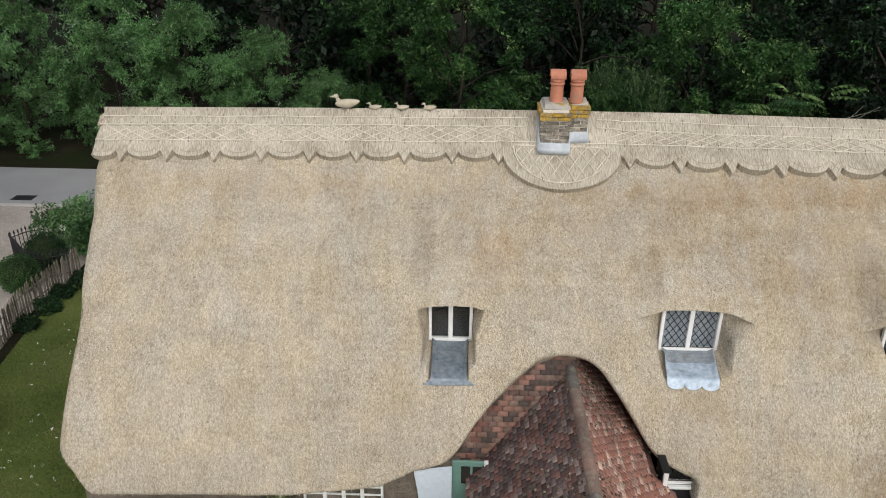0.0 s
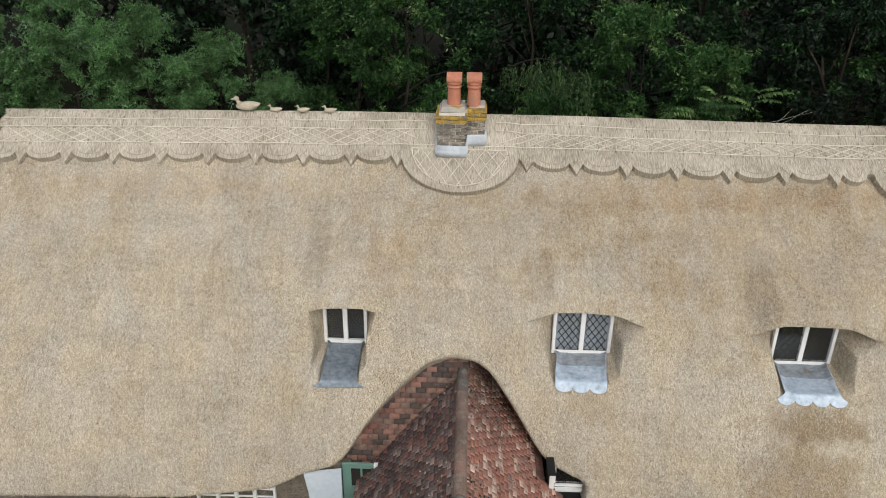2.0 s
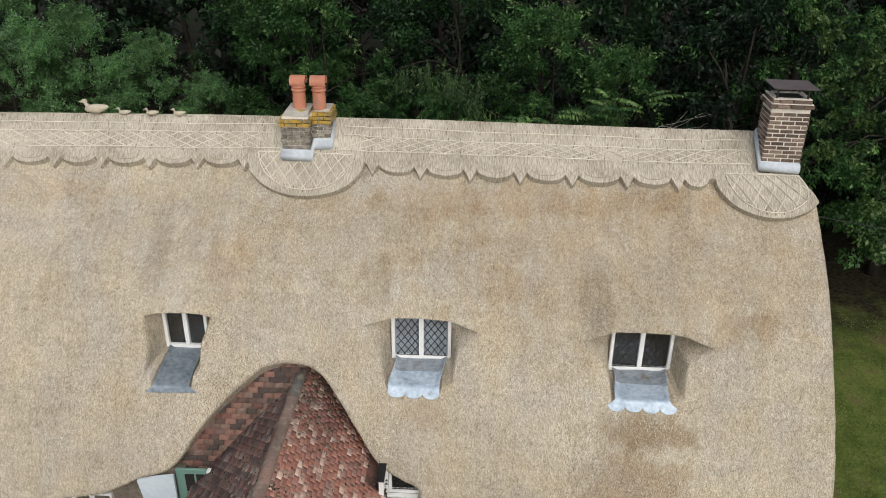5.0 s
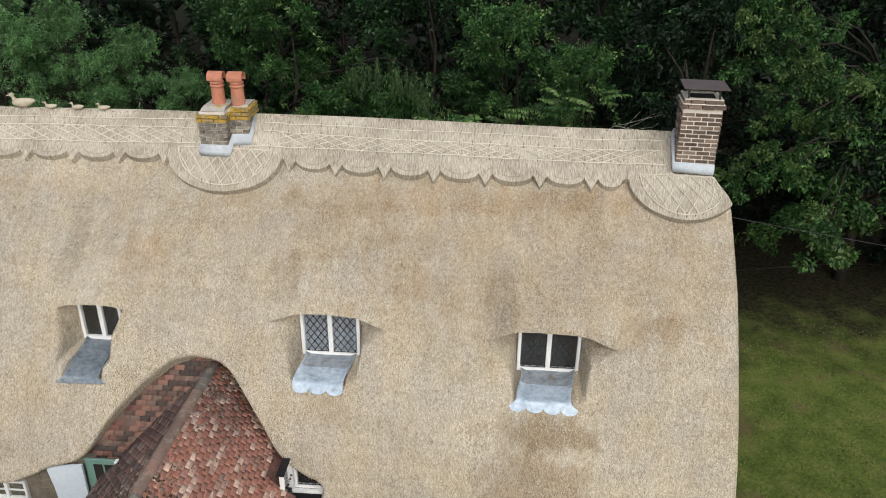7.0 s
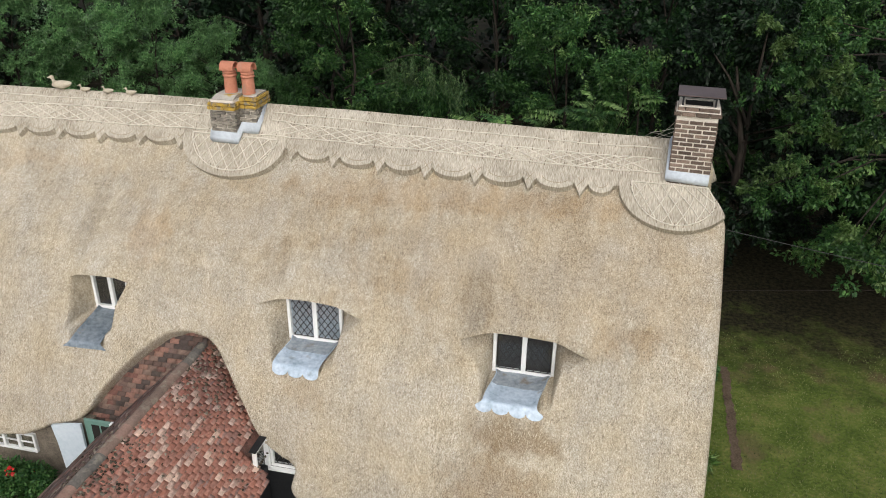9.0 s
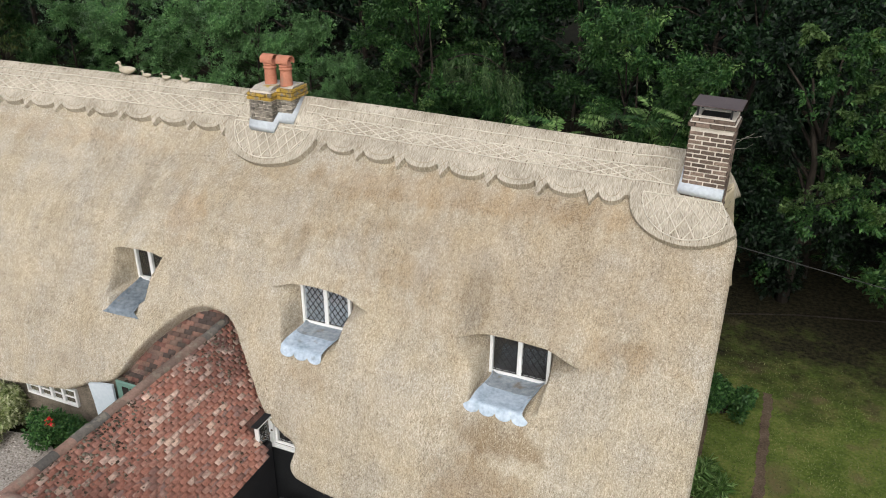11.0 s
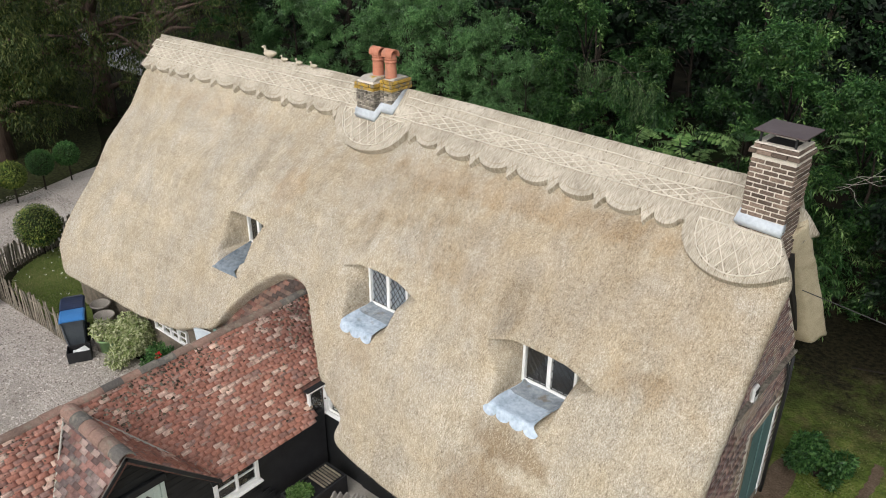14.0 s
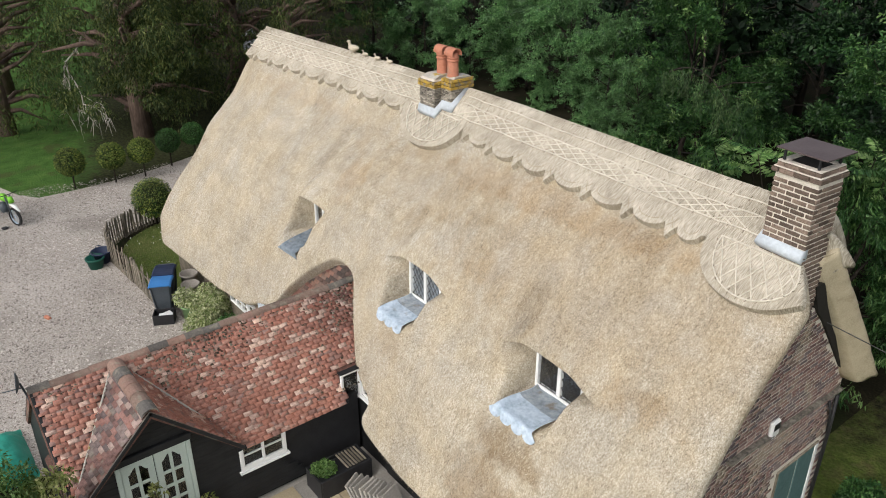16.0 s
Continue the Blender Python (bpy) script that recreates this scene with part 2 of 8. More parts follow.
M["dark_lead"] = material("dull_dark_lead", [(0.12, 0.155, 0.184), (0.2, 0.24, 0.28), (0.29, 0.33, 0.37)], scale=3.5, fine=14, rough=0.5, metal=0.3, bump=0.25, dist=0.008, spots=(0.25, 0.215, 0.16), spot_scale=3.2, spot_cut=0.6)
M["verge"] = material("dressed_reed_verge", [(0.34, 0.28, 0.19), (0.48, 0.41, 0.29), (0.6, 0.53, 0.385)], scale=4, fine=85, rough=0.95, bump=0.9, dist=0.01, vary=0.15, fine_mix=0.6, spots=(0.27, 0.21, 0.13), spot_scale=2.2, spot_cut=0.6)
M["flash"] = material("pale_render_flashing", [(0.45, 0.49, 0.54), (0.6, 0.65, 0.7)], scale=5, fine=20, rough=0.6, bump=0.4, dist=0.01)
M["white"] = material("white_gloss_paint", [(0.72, 0.73, 0.73), (0.82, 0.82, 0.81)], scale=3, fine=30, rough=0.4, bump=0.1, dist=0.002)
M["sage"] = material("pale_sage_paint", [(0.40, 0.47, 0.43), (0.48, 0.55, 0.51)], scale=3, fine=30, rough=0.5, bump=0.1, dist=0.002)
M["green_paint"] = material("green_door_paint", [(0.13, 0.24, 0.2), (0.17, 0.29, 0.245)], scale=3, fine=30, rough=0.5, bump=0.1, dist=0.002)
M["pale_panel"] = material("pale_bluish_panel", [(0.52, 0.6, 0.66), (0.66, 0.72, 0.77)], scale=2, fine=15, rough=0.4, bump=0.1, dist=0.003)
M["teal_reflection"] = material("dull_teal_paint", [(0.06, 0.12, 0.125), (0.12, 0.2, 0.205)], scale=3, fine=20, rough=0.5, bump=0.2, dist=0.004)
M["black_board"] = material("black_tarred_boards", [(0.008, 0.009, 0.01), (0.022, 0.023, 0.025)], scale=3, fine=30, stretch=(1, 0.15, 1), rough=0.6, bump=0.4, dist=0.004)
M["black"] = material("matt_black_metal", [(0.015, 0.015, 0.017), (0.03, 0.03, 0.032)], scale=5, rough=0.5, bump=0.1, dist=0.003)
M["cover"] = material("brown_steel_plate", [(0.085, 0.062, 0.062), (0.13, 0.10, 0.10)], scale=3, fine=30, rough=0.5, metal=0.3, bump=0.15, dist=0.003)
M["void"] = material("dark_interior", [(0.012, 0.011, 0.01), (0.03, 0.026, 0.022)], scale=3, rough=0.9, bump=0)
M["dark_tile"] = material("mossy_dark_tile", [(0.055, 0.036, 0.03), (0.115, 0.062, 0.05), (0.2, 0.10, 0.08)], scale=4, fine=35, rough=0.95, bump=0.7, dist=0.008, vary=0.4, spots=(0.12, 0.115, 0.09), spot_scale=3.0, spot_cut=0.55)
M["render"] = material("painted_wall_render", [(0.085, 0.07, 0.055), (0.16, 0.135, 0.105), (0.24, 0.2, 0.16)], scale=5, fine=30, rough=0.95, bump=0.4, dist=0.006)
M["gravel"] = material("shingle_drive", [(0.22, 0.19, 0.165), (0.42, 0.38, 0.34), (0.60, 0.55, 0.50)], scale=0.5, fine=26, rough=0.95, bump=1.0, dist=0.03, spots=(0.29, 0.26, 0.23), spot_scale=0.35, spot_cut=0.55, fine_mix=0.7)
M["grass"] = material("mown_lawn", [(0.058, 0.088, 0.02), (0.102, 0.14, 0.033), (0.172, 0.18, 0.065)], scale=0.6, fine=22, rough=0.95, bump=1.0, dist=0.04, spots=(0.13, 0.135, 0.05), spot_scale=0.7, spot_cut=0.58, spec=0.1)
# Soil kept far darker than bare earth, the trees' shade is in its colour.
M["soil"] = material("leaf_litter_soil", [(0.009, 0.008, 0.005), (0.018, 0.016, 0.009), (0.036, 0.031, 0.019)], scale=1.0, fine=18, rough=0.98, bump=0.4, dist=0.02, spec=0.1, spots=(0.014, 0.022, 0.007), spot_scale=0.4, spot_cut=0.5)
def shade_fading_grass(name, cols, spots, shaded_litter, ahead, ragged, lo, hi):
    """Mown lawn in tufts and patches that gives way raggedly to leafy ground, tree shade put into its dark colours;
    ahead: the way in which it thins.
    """
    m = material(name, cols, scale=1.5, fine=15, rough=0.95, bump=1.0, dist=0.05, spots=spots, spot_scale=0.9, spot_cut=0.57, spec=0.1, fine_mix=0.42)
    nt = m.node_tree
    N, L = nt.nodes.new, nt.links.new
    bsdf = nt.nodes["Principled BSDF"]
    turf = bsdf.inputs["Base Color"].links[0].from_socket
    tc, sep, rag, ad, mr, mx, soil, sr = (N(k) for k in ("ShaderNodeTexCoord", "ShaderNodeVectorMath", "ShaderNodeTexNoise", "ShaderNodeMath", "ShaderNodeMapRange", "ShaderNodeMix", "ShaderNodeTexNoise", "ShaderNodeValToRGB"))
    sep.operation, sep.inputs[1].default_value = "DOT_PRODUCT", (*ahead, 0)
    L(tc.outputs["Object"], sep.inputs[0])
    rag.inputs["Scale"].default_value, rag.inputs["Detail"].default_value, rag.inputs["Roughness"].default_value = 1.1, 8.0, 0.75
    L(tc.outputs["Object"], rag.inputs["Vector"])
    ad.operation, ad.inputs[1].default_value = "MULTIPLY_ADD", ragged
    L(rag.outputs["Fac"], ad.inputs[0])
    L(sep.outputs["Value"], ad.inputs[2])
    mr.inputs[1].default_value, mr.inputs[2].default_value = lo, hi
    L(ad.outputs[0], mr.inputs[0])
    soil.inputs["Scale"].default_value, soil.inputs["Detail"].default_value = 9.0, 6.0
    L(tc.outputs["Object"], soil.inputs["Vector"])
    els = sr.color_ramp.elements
    els[0].position, els[0].color = 0.35, (*shaded_litter[0], 1)
    els[1].position, els[1].color = 0.65, (*shaded_litter[1], 1)
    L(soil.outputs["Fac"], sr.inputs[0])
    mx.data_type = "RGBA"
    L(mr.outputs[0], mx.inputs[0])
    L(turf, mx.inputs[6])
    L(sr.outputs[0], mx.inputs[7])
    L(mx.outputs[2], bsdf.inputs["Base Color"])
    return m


# The dark second colours paint the shade under the east trees and the gums.
M["shade_fading_grass"] = shade_fading_grass("lawn_thinning_to_litter", [(0.05, 0.078, 0.016), (0.105, 0.145, 0.03), (0.2, 0.2, 0.066)], (0.15, 0.125, 0.06), ((0.012, 0.011, 0.007), (0.042, 0.038, 0.02)), (0, 1), 11.0, 22.6, 26.6)
M["far_grass"] = shade_fading_grass("lush_lawn_thinning_under_gums", [(0.03, 0.07, 0.014), (0.055, 0.12, 0.024), (0.09, 0.15, 0.036)], (0.06, 0.08, 0.024), ((0.016, 0.018, 0.009), (0.05, 0.056, 0.022)), (0.3, 0.95), 5.0, 6.6, 8.2)
M["mid_lead"] = material("stained_lead_sheet", [(0.2, 0.235, 0.27), (0.31, 0.35, 0.39), (0.42, 0.46, 0.5)], scale=6, fine=18, rough=0.5, metal=0.2, bump=0.3, dist=0.008, spots=(0.22, 0.2, 0.17), spot_scale=4, spot_cut=0.58)
M["earth"] = material("bare_trodden_earth", [(0.06, 0.042, 0.03), (0.12, 0.088, 0.062), (0.18, 0.135, 0.1)], scale=3, fine=25, rough=0.98, bump=0.8, dist=0.02, spec=0.1)
M["asphalt"] = material("worn_asphalt", [(0.26, 0.262, 0.268), (0.36, 0.362, 0.366)], scale=0.5, fine=60, rough=0.9, bump=0.4, dist=0.006)
M["slab"] = material("concrete_slab", [(0.25, 0.235, 0.21), (0.38, 0.355, 0.32)], scale=2, fine=30, rough=0.95, bump=0.5, dist=0.006, vary=0.15)
M["sand"] = material("pale_sandstone_paving", [(0.36, 0.29, 0.19), (0.48, 0.4, 0.27)], scale=2, fine=30, rough=0.95, bump=0.5, dist=0.006, vary=0.15)
# Near-black bark: the shade inside the wood is put into its colour.
M["bark"] = material("furrowed_bark", [(0.010, 0.008, 0.006), (0.024, 0.019, 0.014), (0.05, 0.04, 0.031)], scale=2, fine=14, stretch=(1, 1, 0.2), rough=0.95, bump=1.0, dist=0.03)
M["red_bark"] = material("reddish_trunk_bark", [(0.06, 0.04, 0.032), (0.12, 0.082, 0.065), (0.19, 0.135, 0.11)], scale=2, fine=12, stretch=(1, 1, 0.2), rough=0.95, bump=1.0, dist=0.03)
M["dead"] = material("bleached_dead_branch", [(0.3, 0.27, 0.23), (0.45, 0.42, 0.37)], scale=5, rough=0.9, bump=0.4)
M["fence"] = material("weathered_grey_oak", [(0.10, 0.085, 0.066), (0.184, 0.16, 0.125), (0.27, 0.24, 0.195)], scale=4, fine=25, stretch=(1, 1, 0.15), rough=0.95, bump=0.7, dist=0.005, vary=0.35)
M["bin"] = material("dark_grey_bin_plastic", [(0.05, 0.06, 0.07), (0.08, 0.093, 0.108)], scale=4, rough=0.5, bump=0.1, dist=0.003)
M["blue"] = material("blue_bin_plastic", [(0.035, 0.16, 0.42), (0.05, 0.2, 0.48)], scale=4, rough=0.45, bump=0.1, dist=0.003)
M["navy"] = material("dark_blue_plastic", [(0.012, 0.02, 0.05), (0.025, 0.035, 0.075)], scale=4, rough=0.45, bump=0.1, dist=0.003)
M["green_tub"] = material("dark_green_tub_plastic", [(0.006, 0.07, 0.05), (0.012, 0.10, 0.07)], scale=4, rough=0.45, bump=0.1, dist=0.003)
M["stone_pot"] = material("grey_stone_pot", [(0.22, 0.2, 0.175), (0.36, 0.33, 0.3)], scale=4, fine=40, rough=0.95, bump=0.5, dist=0.006)
M["green_glaze"] = material("pale_green_plastic", [(0.17, 0.3, 0.13), (0.24, 0.38, 0.18)], scale=3, rough=0.5, bump=0.1)
M["wire"] = material("black_cable", [(0.02, 0.02, 0.02), (0.05, 0.05, 0.05)], rough=0.6, bump=0)
M["tyre"] = material("black_rubber", [(0.012, 0.012, 0.012), (0.03, 0.03, 0.03)], scale=9, rough=0.8, bump=0.2)
M["lime"] = material("lime_green_plastic", [(0.16, 0.45, 0.03), (0.2, 0.52, 0.05)], scale=4, rough=0.35, bump=0)
M["teal"] = material("turquoise_tarpaulin", [(0.02, 0.26, 0.19), (0.04, 0.36, 0.27)], scale=2, fine=9, rough=0.5, bump=0.6, dist=0.02)
# Curtain lightened to blue-grey: the pane's sky reflection is in its colour.
M["curtain"] = material("grey_blue_curtain", [(0.22, 0.25, 0.29), (0.36, 0.39, 0.43)], scale=3, fine=12, stretch=(3, 1, 0.1), rough=0.9, bump=0.5, dist=0.01)
glass = bpy.data.materials.new("window_glass")
glass.use_nodes = True
_b = glass.node_tree.nodes["Principled BSDF"]
_b.inputs["Base Color"].default_value, _b.inputs["Roughness"].default_value = (0.9, 0.93, 0.93, 1), 0.03
_b.inputs["Transmission Weight"].default_value, _b.inputs["IOR"].default_value = 1.0, 1.45
M["glass"] = glass
LEAF = {
    "willow": island_material("grey_green_leaf", [(0.048, 0.125, 0.042), (0.088, 0.212, 0.07), (0.14, 0.3, 0.1), (0.235, 0.405, 0.16)], 0.45, trans=0.35),
    "willow_tip": island_material("pale_willow_tip", [(0.07, 0.16, 0.07), (0.12, 0.23, 0.11), (0.18, 0.3, 0.16), (0.26, 0.36, 0.22)], 0.45, trans=0.35),
    "wisp": island_material("yellow_green_sapling_leaf", [(0.10, 0.135, 0.03), (0.17, 0.21, 0.055), (0.25, 0.28, 0.09), (0.34, 0.34, 0.15)], 0.5, trans=0.35),
    "tassel": island_material("soft_green_tassel", [(0.03, 0.072, 0.022), (0.055, 0.115, 0.037), (0.09, 0.16, 0.056), (0.14, 0.215, 0.085)], 0.5, trans=0.3),
    # Dark and deep carry the wood's shade in their leaf colours.
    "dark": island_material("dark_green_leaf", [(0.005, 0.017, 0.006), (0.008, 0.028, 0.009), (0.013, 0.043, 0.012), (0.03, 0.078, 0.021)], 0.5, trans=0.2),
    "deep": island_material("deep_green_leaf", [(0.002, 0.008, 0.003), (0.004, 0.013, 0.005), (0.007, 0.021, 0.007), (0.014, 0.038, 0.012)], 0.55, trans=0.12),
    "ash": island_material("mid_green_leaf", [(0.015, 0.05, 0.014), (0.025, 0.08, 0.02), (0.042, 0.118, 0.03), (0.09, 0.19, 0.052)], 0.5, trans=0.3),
    # Bright green; on tree sprays and boughs it paints lit leaf tips.
    "bright_leaf": island_material("fresh_leaf_spray", [(0.045, 0.10, 0.022), (0.085, 0.17, 0.04), (0.14, 0.24, 0.07), (0.22, 0.33, 0.12)], 0.45, trans=0.35),
    "olive": island_material("olive_leaf", [(0.016, 0.035, 0.008), (0.034, 0.063, 0.014), (0.065, 0.098, 0.023), (0.135, 0.155, 0.044)], 0.6, trans=0.25),
    "box": island_material("clipped_leaf", [(0.016, 0.048, 0.010), (0.032, 0.085, 0.015), (0.065, 0.13, 0.024), (0.33, 0.37, 0.075)], 0.5, trans=0.2),
    "pale": island_material("variegated_leaf", [(0.14, 0.20, 0.06), (0.30, 0.36, 0.14), (0.48, 0.51, 0.28), (0.64, 0.65, 0.44)], 0.5, trans=0.3),
    "blade": island_material("grass_blade", [(0.055, 0.09, 0.019), (0.10, 0.14, 0.032), (0.145, 0.178, 0.05), (0.22, 0.215, 0.10)], 0.7, trans=0.2),
    "red": island_material("red_petal", [(0.45, 0.02, 0.02), (0.6, 0.04, 0.03)], 0.5),
    "petal": island_material("white_petal", [(0.6, 0.6, 0.56), (0.8, 0.8, 0.76)], 0.5),
    "pebble": island_material("loose_pebble", [(0.16, 0.135, 0.115), (0.3, 0.265, 0.235), (0.45, 0.41, 0.37), (0.58, 0.54, 0.5)], 0.9, blotch=0.4),
    "moss": island_material("dry_moss", [(0.05, 0.04, 0.03), (0.09, 0.07, 0.05), (0.14, 0.11, 0.085), (0.28, 0.25, 0.2)], 0.95, spec=0.1),
    "straw": island_material("reed_end", [(0.24, 0.195, 0.135), (0.38, 0.325, 0.24), (0.52, 0.46, 0.36)], 0.95, spec=0.1, blotch=1.1),
}


# ---- building tools ----
def part(name, bm, mat, parent=None, label="", smooth=False):
    me = bpy.data.meshes.new(name)
    bm.to_mesh(me)
    bm.free()
    return linked(name, me, mat, parent, label, smooth)


def linked(name, me, mat, parent=None, label="", smooth=False):
    if mat is not None and not me.materials:
        me.materials.append(mat)
    if smooth:
        me.polygons.foreach_set("use_smooth", [True] * len(me.polygons))
    ob = new(name, me)
    if parent is not None:
        ob.parent = parent
        ob.matrix_parent_inverse = parent.matrix_basis.inverted()
    if label:
        tagged(ob, label)
    return ob


def thing(name, label, category, at=(0, 0, 0), group="", kind=""):
    ob = new(name)
    ob.location = at
    ob.matrix_basis = Matrix.Translation(at)
    ob.empty_display_size = 0.1
    return tagged(ob, label, category, group, kind)


def add_box(bm, lo, hi, bevel=0.0, m=None):
    """A box between two corners, edges bevelled, put through m."""
    r = bmesh.ops.create_cube(bm, size=1.0)
    vs = r["verts"]
    c = [(a + b) / 2 for a, b in zip(lo, hi)]
    d = [b - a for a, b in zip(lo, hi)]
    for v in vs:
        v.co = Vector((v.co.x * d[0] + c[0], v.co.y * d[1] + c[1], v.co.z * d[2] + c[2]))
    if bevel:
        es = list({e for v in vs for e in v.link_edges})
        out = bmesh.ops.bevel(bm, geom=es, offset=bevel, segments=1, affect="EDGES", profile=0.5)
        vs = list({v for f in out["faces"] for v in f.verts} | {v for v in vs if v.is_valid})
    if m is not None:
        bmesh.ops.transform(bm, matrix=m, verts=[v for v in vs if v.is_valid])
    return vs


def box(lo, hi, bevel=0.0, m=None):
    bm = bmesh.new()
    add_box(bm, lo, hi, bevel, m)
    return bm


def add_tube(bm, pts, radii, sides=8, cap=True):
    """A tube along points, with a radius at each."""
    pts = [Vector(p) for p in pts]
    if not hasattr(radii, "__len__"):
        radii = [radii] * len(pts)
    radii = [float(q) for q in radii]
    rings = []
    for i, p in enumerate(pts):
        d = (pts[min(i + 1, len(pts) - 1)] - pts[max(i - 1, 0)]).normalized()
        a = Vector((0, 0, 1)) if abs(d.z) < 0.9 else Vector((1, 0, 0))
        u = d.cross(a).normalized()
        w = d.cross(u)
        rings.append([bm.verts.new(p + radii[i] * (math.cos(k * math.tau / sides) * u + math.sin(k * math.tau / sides) * w)) for k in range(sides)])
    for r0, r1 in zip(rings, rings[1:]):
        for k in range(sides):
            bm.faces.new((r0[k], r0[(k + 1) % sides], r1[(k + 1) % sides], r1[k]))
    if cap:
        bm.faces.new(rings[0][::-1])
        bm.faces.new(rings[-1])
    return bm


def tube(pts, radii, sides=8, cap=True):
    return add_tube(bmesh.new(), pts, radii, sides, cap)


def lathe(profile, sides=24, at=(0, 0, 0)):
    """A turned form from (radius, height) pairs."""
    bm = bmesh.new()
    rings = []
    for r, z in profile:
        rings.append([bm.verts.new((at[0] + r * math.cos(k * math.tau / sides), at[1] + r * math.sin(k * math.tau / sides), at[2] + z)) for k in range(sides)])
    for r0, r1 in zip(rings, rings[1:]):
        for k in range(sides):
            bm.faces.new((r0[k], r0[(k + 1) % sides], r1[(k + 1) % sides], r1[k]))
    bm.faces.new(rings[0][::-1])
    bm.faces.new(rings[-1])
    return bm


def grid_faces(nu, nv, base=0):
    i = np.arange(nu - 1)[:, None] * nv + np.arange(nv - 1)[None, :] + base
    i = i.ravel()
    return np.stack([i, i + 1, i + nv + 1, i + nv], 1)


def fast_mesh(name, verts, quads):
    """A mesh of quads from numpy arrays."""
    me = bpy.data.meshes.new(name)
    n, f = len(verts), len(quads)
    me.vertices.add(n)
    me.vertices.foreach_set("co", np.asarray(verts, np.float32).ravel())
    me.loops.add(4 * f)
    me.loops.foreach_set("vertex_index", np.asarray(quads, np.int32).ravel())
    me.polygons.add(f)
    me.polygons.foreach_set("loop_start", np.arange(0, 4 * f, 4, dtype=np.int32))
    me.update(calc_edges=True)
    me.validate()
    return me


def smooth01(a, b, v):
    t = np.clip((v - a) / (b - a), 0, 1)
    return t * t * (3 - 2 * t)


def waves(x, s, seed, size=1.0):
    """Gentle uneven swell over a surface, about -1 to 1."""
    r = np.random.RandomState(seed)
    out = 0
    for k in range(7):
        a, f = r.uniform(0, math.tau), r.uniform(0.5, 2.2) / size
        out = out + np.sin(f * (math.cos(a) * x + math.sin(a) * s) * math.tau / 2 + r.uniform(0, 9))
    return out / 4


def leaves(name, centres, spread, count, size, seed, aspect=0.45, droop=0.3, flat=0.0, sprigs=0):
    """Small kinked leaves scattered round clump centres (x, y, z, radius); each leaf is one loose quad pair."""
    r = np.random.RandomState(seed)
    c = np.asarray(centres, float)
    w = c[:, 3] ** 2
    pick = r.choice(len(c), count, p=w / w.sum())
    d = r.normal(size=(count, 3))
    d /= np.linalg.norm(d, axis=1)[:, None]
    rad = c[pick, 3] * (0.55 + 0.5 * r.rand(count) ** 0.6) * spread
    p = c[pick, :3] + d * rad[:, None] * np.array([1, 1, 1 - flat])
    if sprigs:                        # leaves sit along ragged sprigs that fan out and up from each clump
        way = r.normal(size=(len(c), sprigs, 3)) + np.array([0, 0, 0.45])
        way /= np.linalg.norm(way, axis=2)[:, :, None]
        way *= r.uniform(0.7, 1.45, (len(c), sprigs, 1))
        d = way[pick, r.randint(sprigs, size=count)]
        t = r.rand(count) ** 0.65
        off = r.normal(size=(count, 3)) * (0.2 * c[pick, 3] * (1.1 - 0.85 * t))[:, None]
        p = c[pick, :3] + d * (t * c[pick, 3])[:, None] * np.array([1, 1, 1 - 0.5 * flat]) + off
        p[:, 2] -= 0.22 * droop * c[pick, 3] * t ** 2
    ax = d * 0.6 + r.normal(size=(count, 3)) * 0.6
    ax[:, 2] -= droop
    ax /= np.linalg.norm(ax, axis=1)[:, None]
    up = r.normal(size=(count, 3)) * 0.7 + np.array([0, 0, 0.9]) + d * 0.5
    sd = np.cross(ax, up)
    sd /= np.linalg.norm(sd, axis=1)[:, None] + 1e-6
    nn = np.cross(sd, ax)
    L = size * (0.6 + 0.8 * r.rand(count))[:, None]
    W = L * aspect
    v = np.stack([p, p + ax * L * 0.5 + sd * W * 0.5 + nn * W * 0.15, p + ax * L - nn * L * 0.1, p + ax * L * 0.5 - sd * W * 0.5 + nn * W * 0.15], 1)
    q = np.arange(4 * count).reshape(-1, 4)
    return fast_mesh(name, v.reshape(-1, 3), q)


# ---- ground ----
def sheet(name, outline, z, mat, label, parent=None, kind="structure", category="ground"):
    bm = bmesh.new()
    vs = [bm.verts.new((x, y, z)) for x, y in outline]
    es = [bm.edges.new((a, b)) for a, b in zip(vs, vs[1:] + vs[:1])]
    bmesh.ops.triangle_fill(bm, use_beauty=True, edges=es, normal=(0, 0, 1))
    ob = part(name, bm, mat, parent)
    return tagged(ob, label, category, kind=kind)


def rounded(pts, rounds=3):
    for _ in range(rounds):
        out = []
        for a, b in zip(pts, pts[1:] + pts[:1]):
            out += [(a[0] * 0.75 + b[0] * 0.25, a[1] * 0.75 + b[1] * 0.25), (a[0] * 0.25 + b[0] * 0.75, a[1] * 0.25 + b[1] * 0.75)]
        pts = out
    return pts


_g = np.linspace(-1, 1, 161)
_g = 400 * np.sign(_g) * np.abs(_g) ** 1.8
_GX, _GY = np.meshgrid(_g, _g, indexing="ij")
_GZ = -0.012 + 0.006 * waves(_GX, _GY, 77, 3.0)
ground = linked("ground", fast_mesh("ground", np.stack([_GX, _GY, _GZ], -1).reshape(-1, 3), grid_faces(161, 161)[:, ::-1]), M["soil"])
tagged(ground, "leaf-littered soil under the trees, darkened for their shade", "ground", kind="structure")
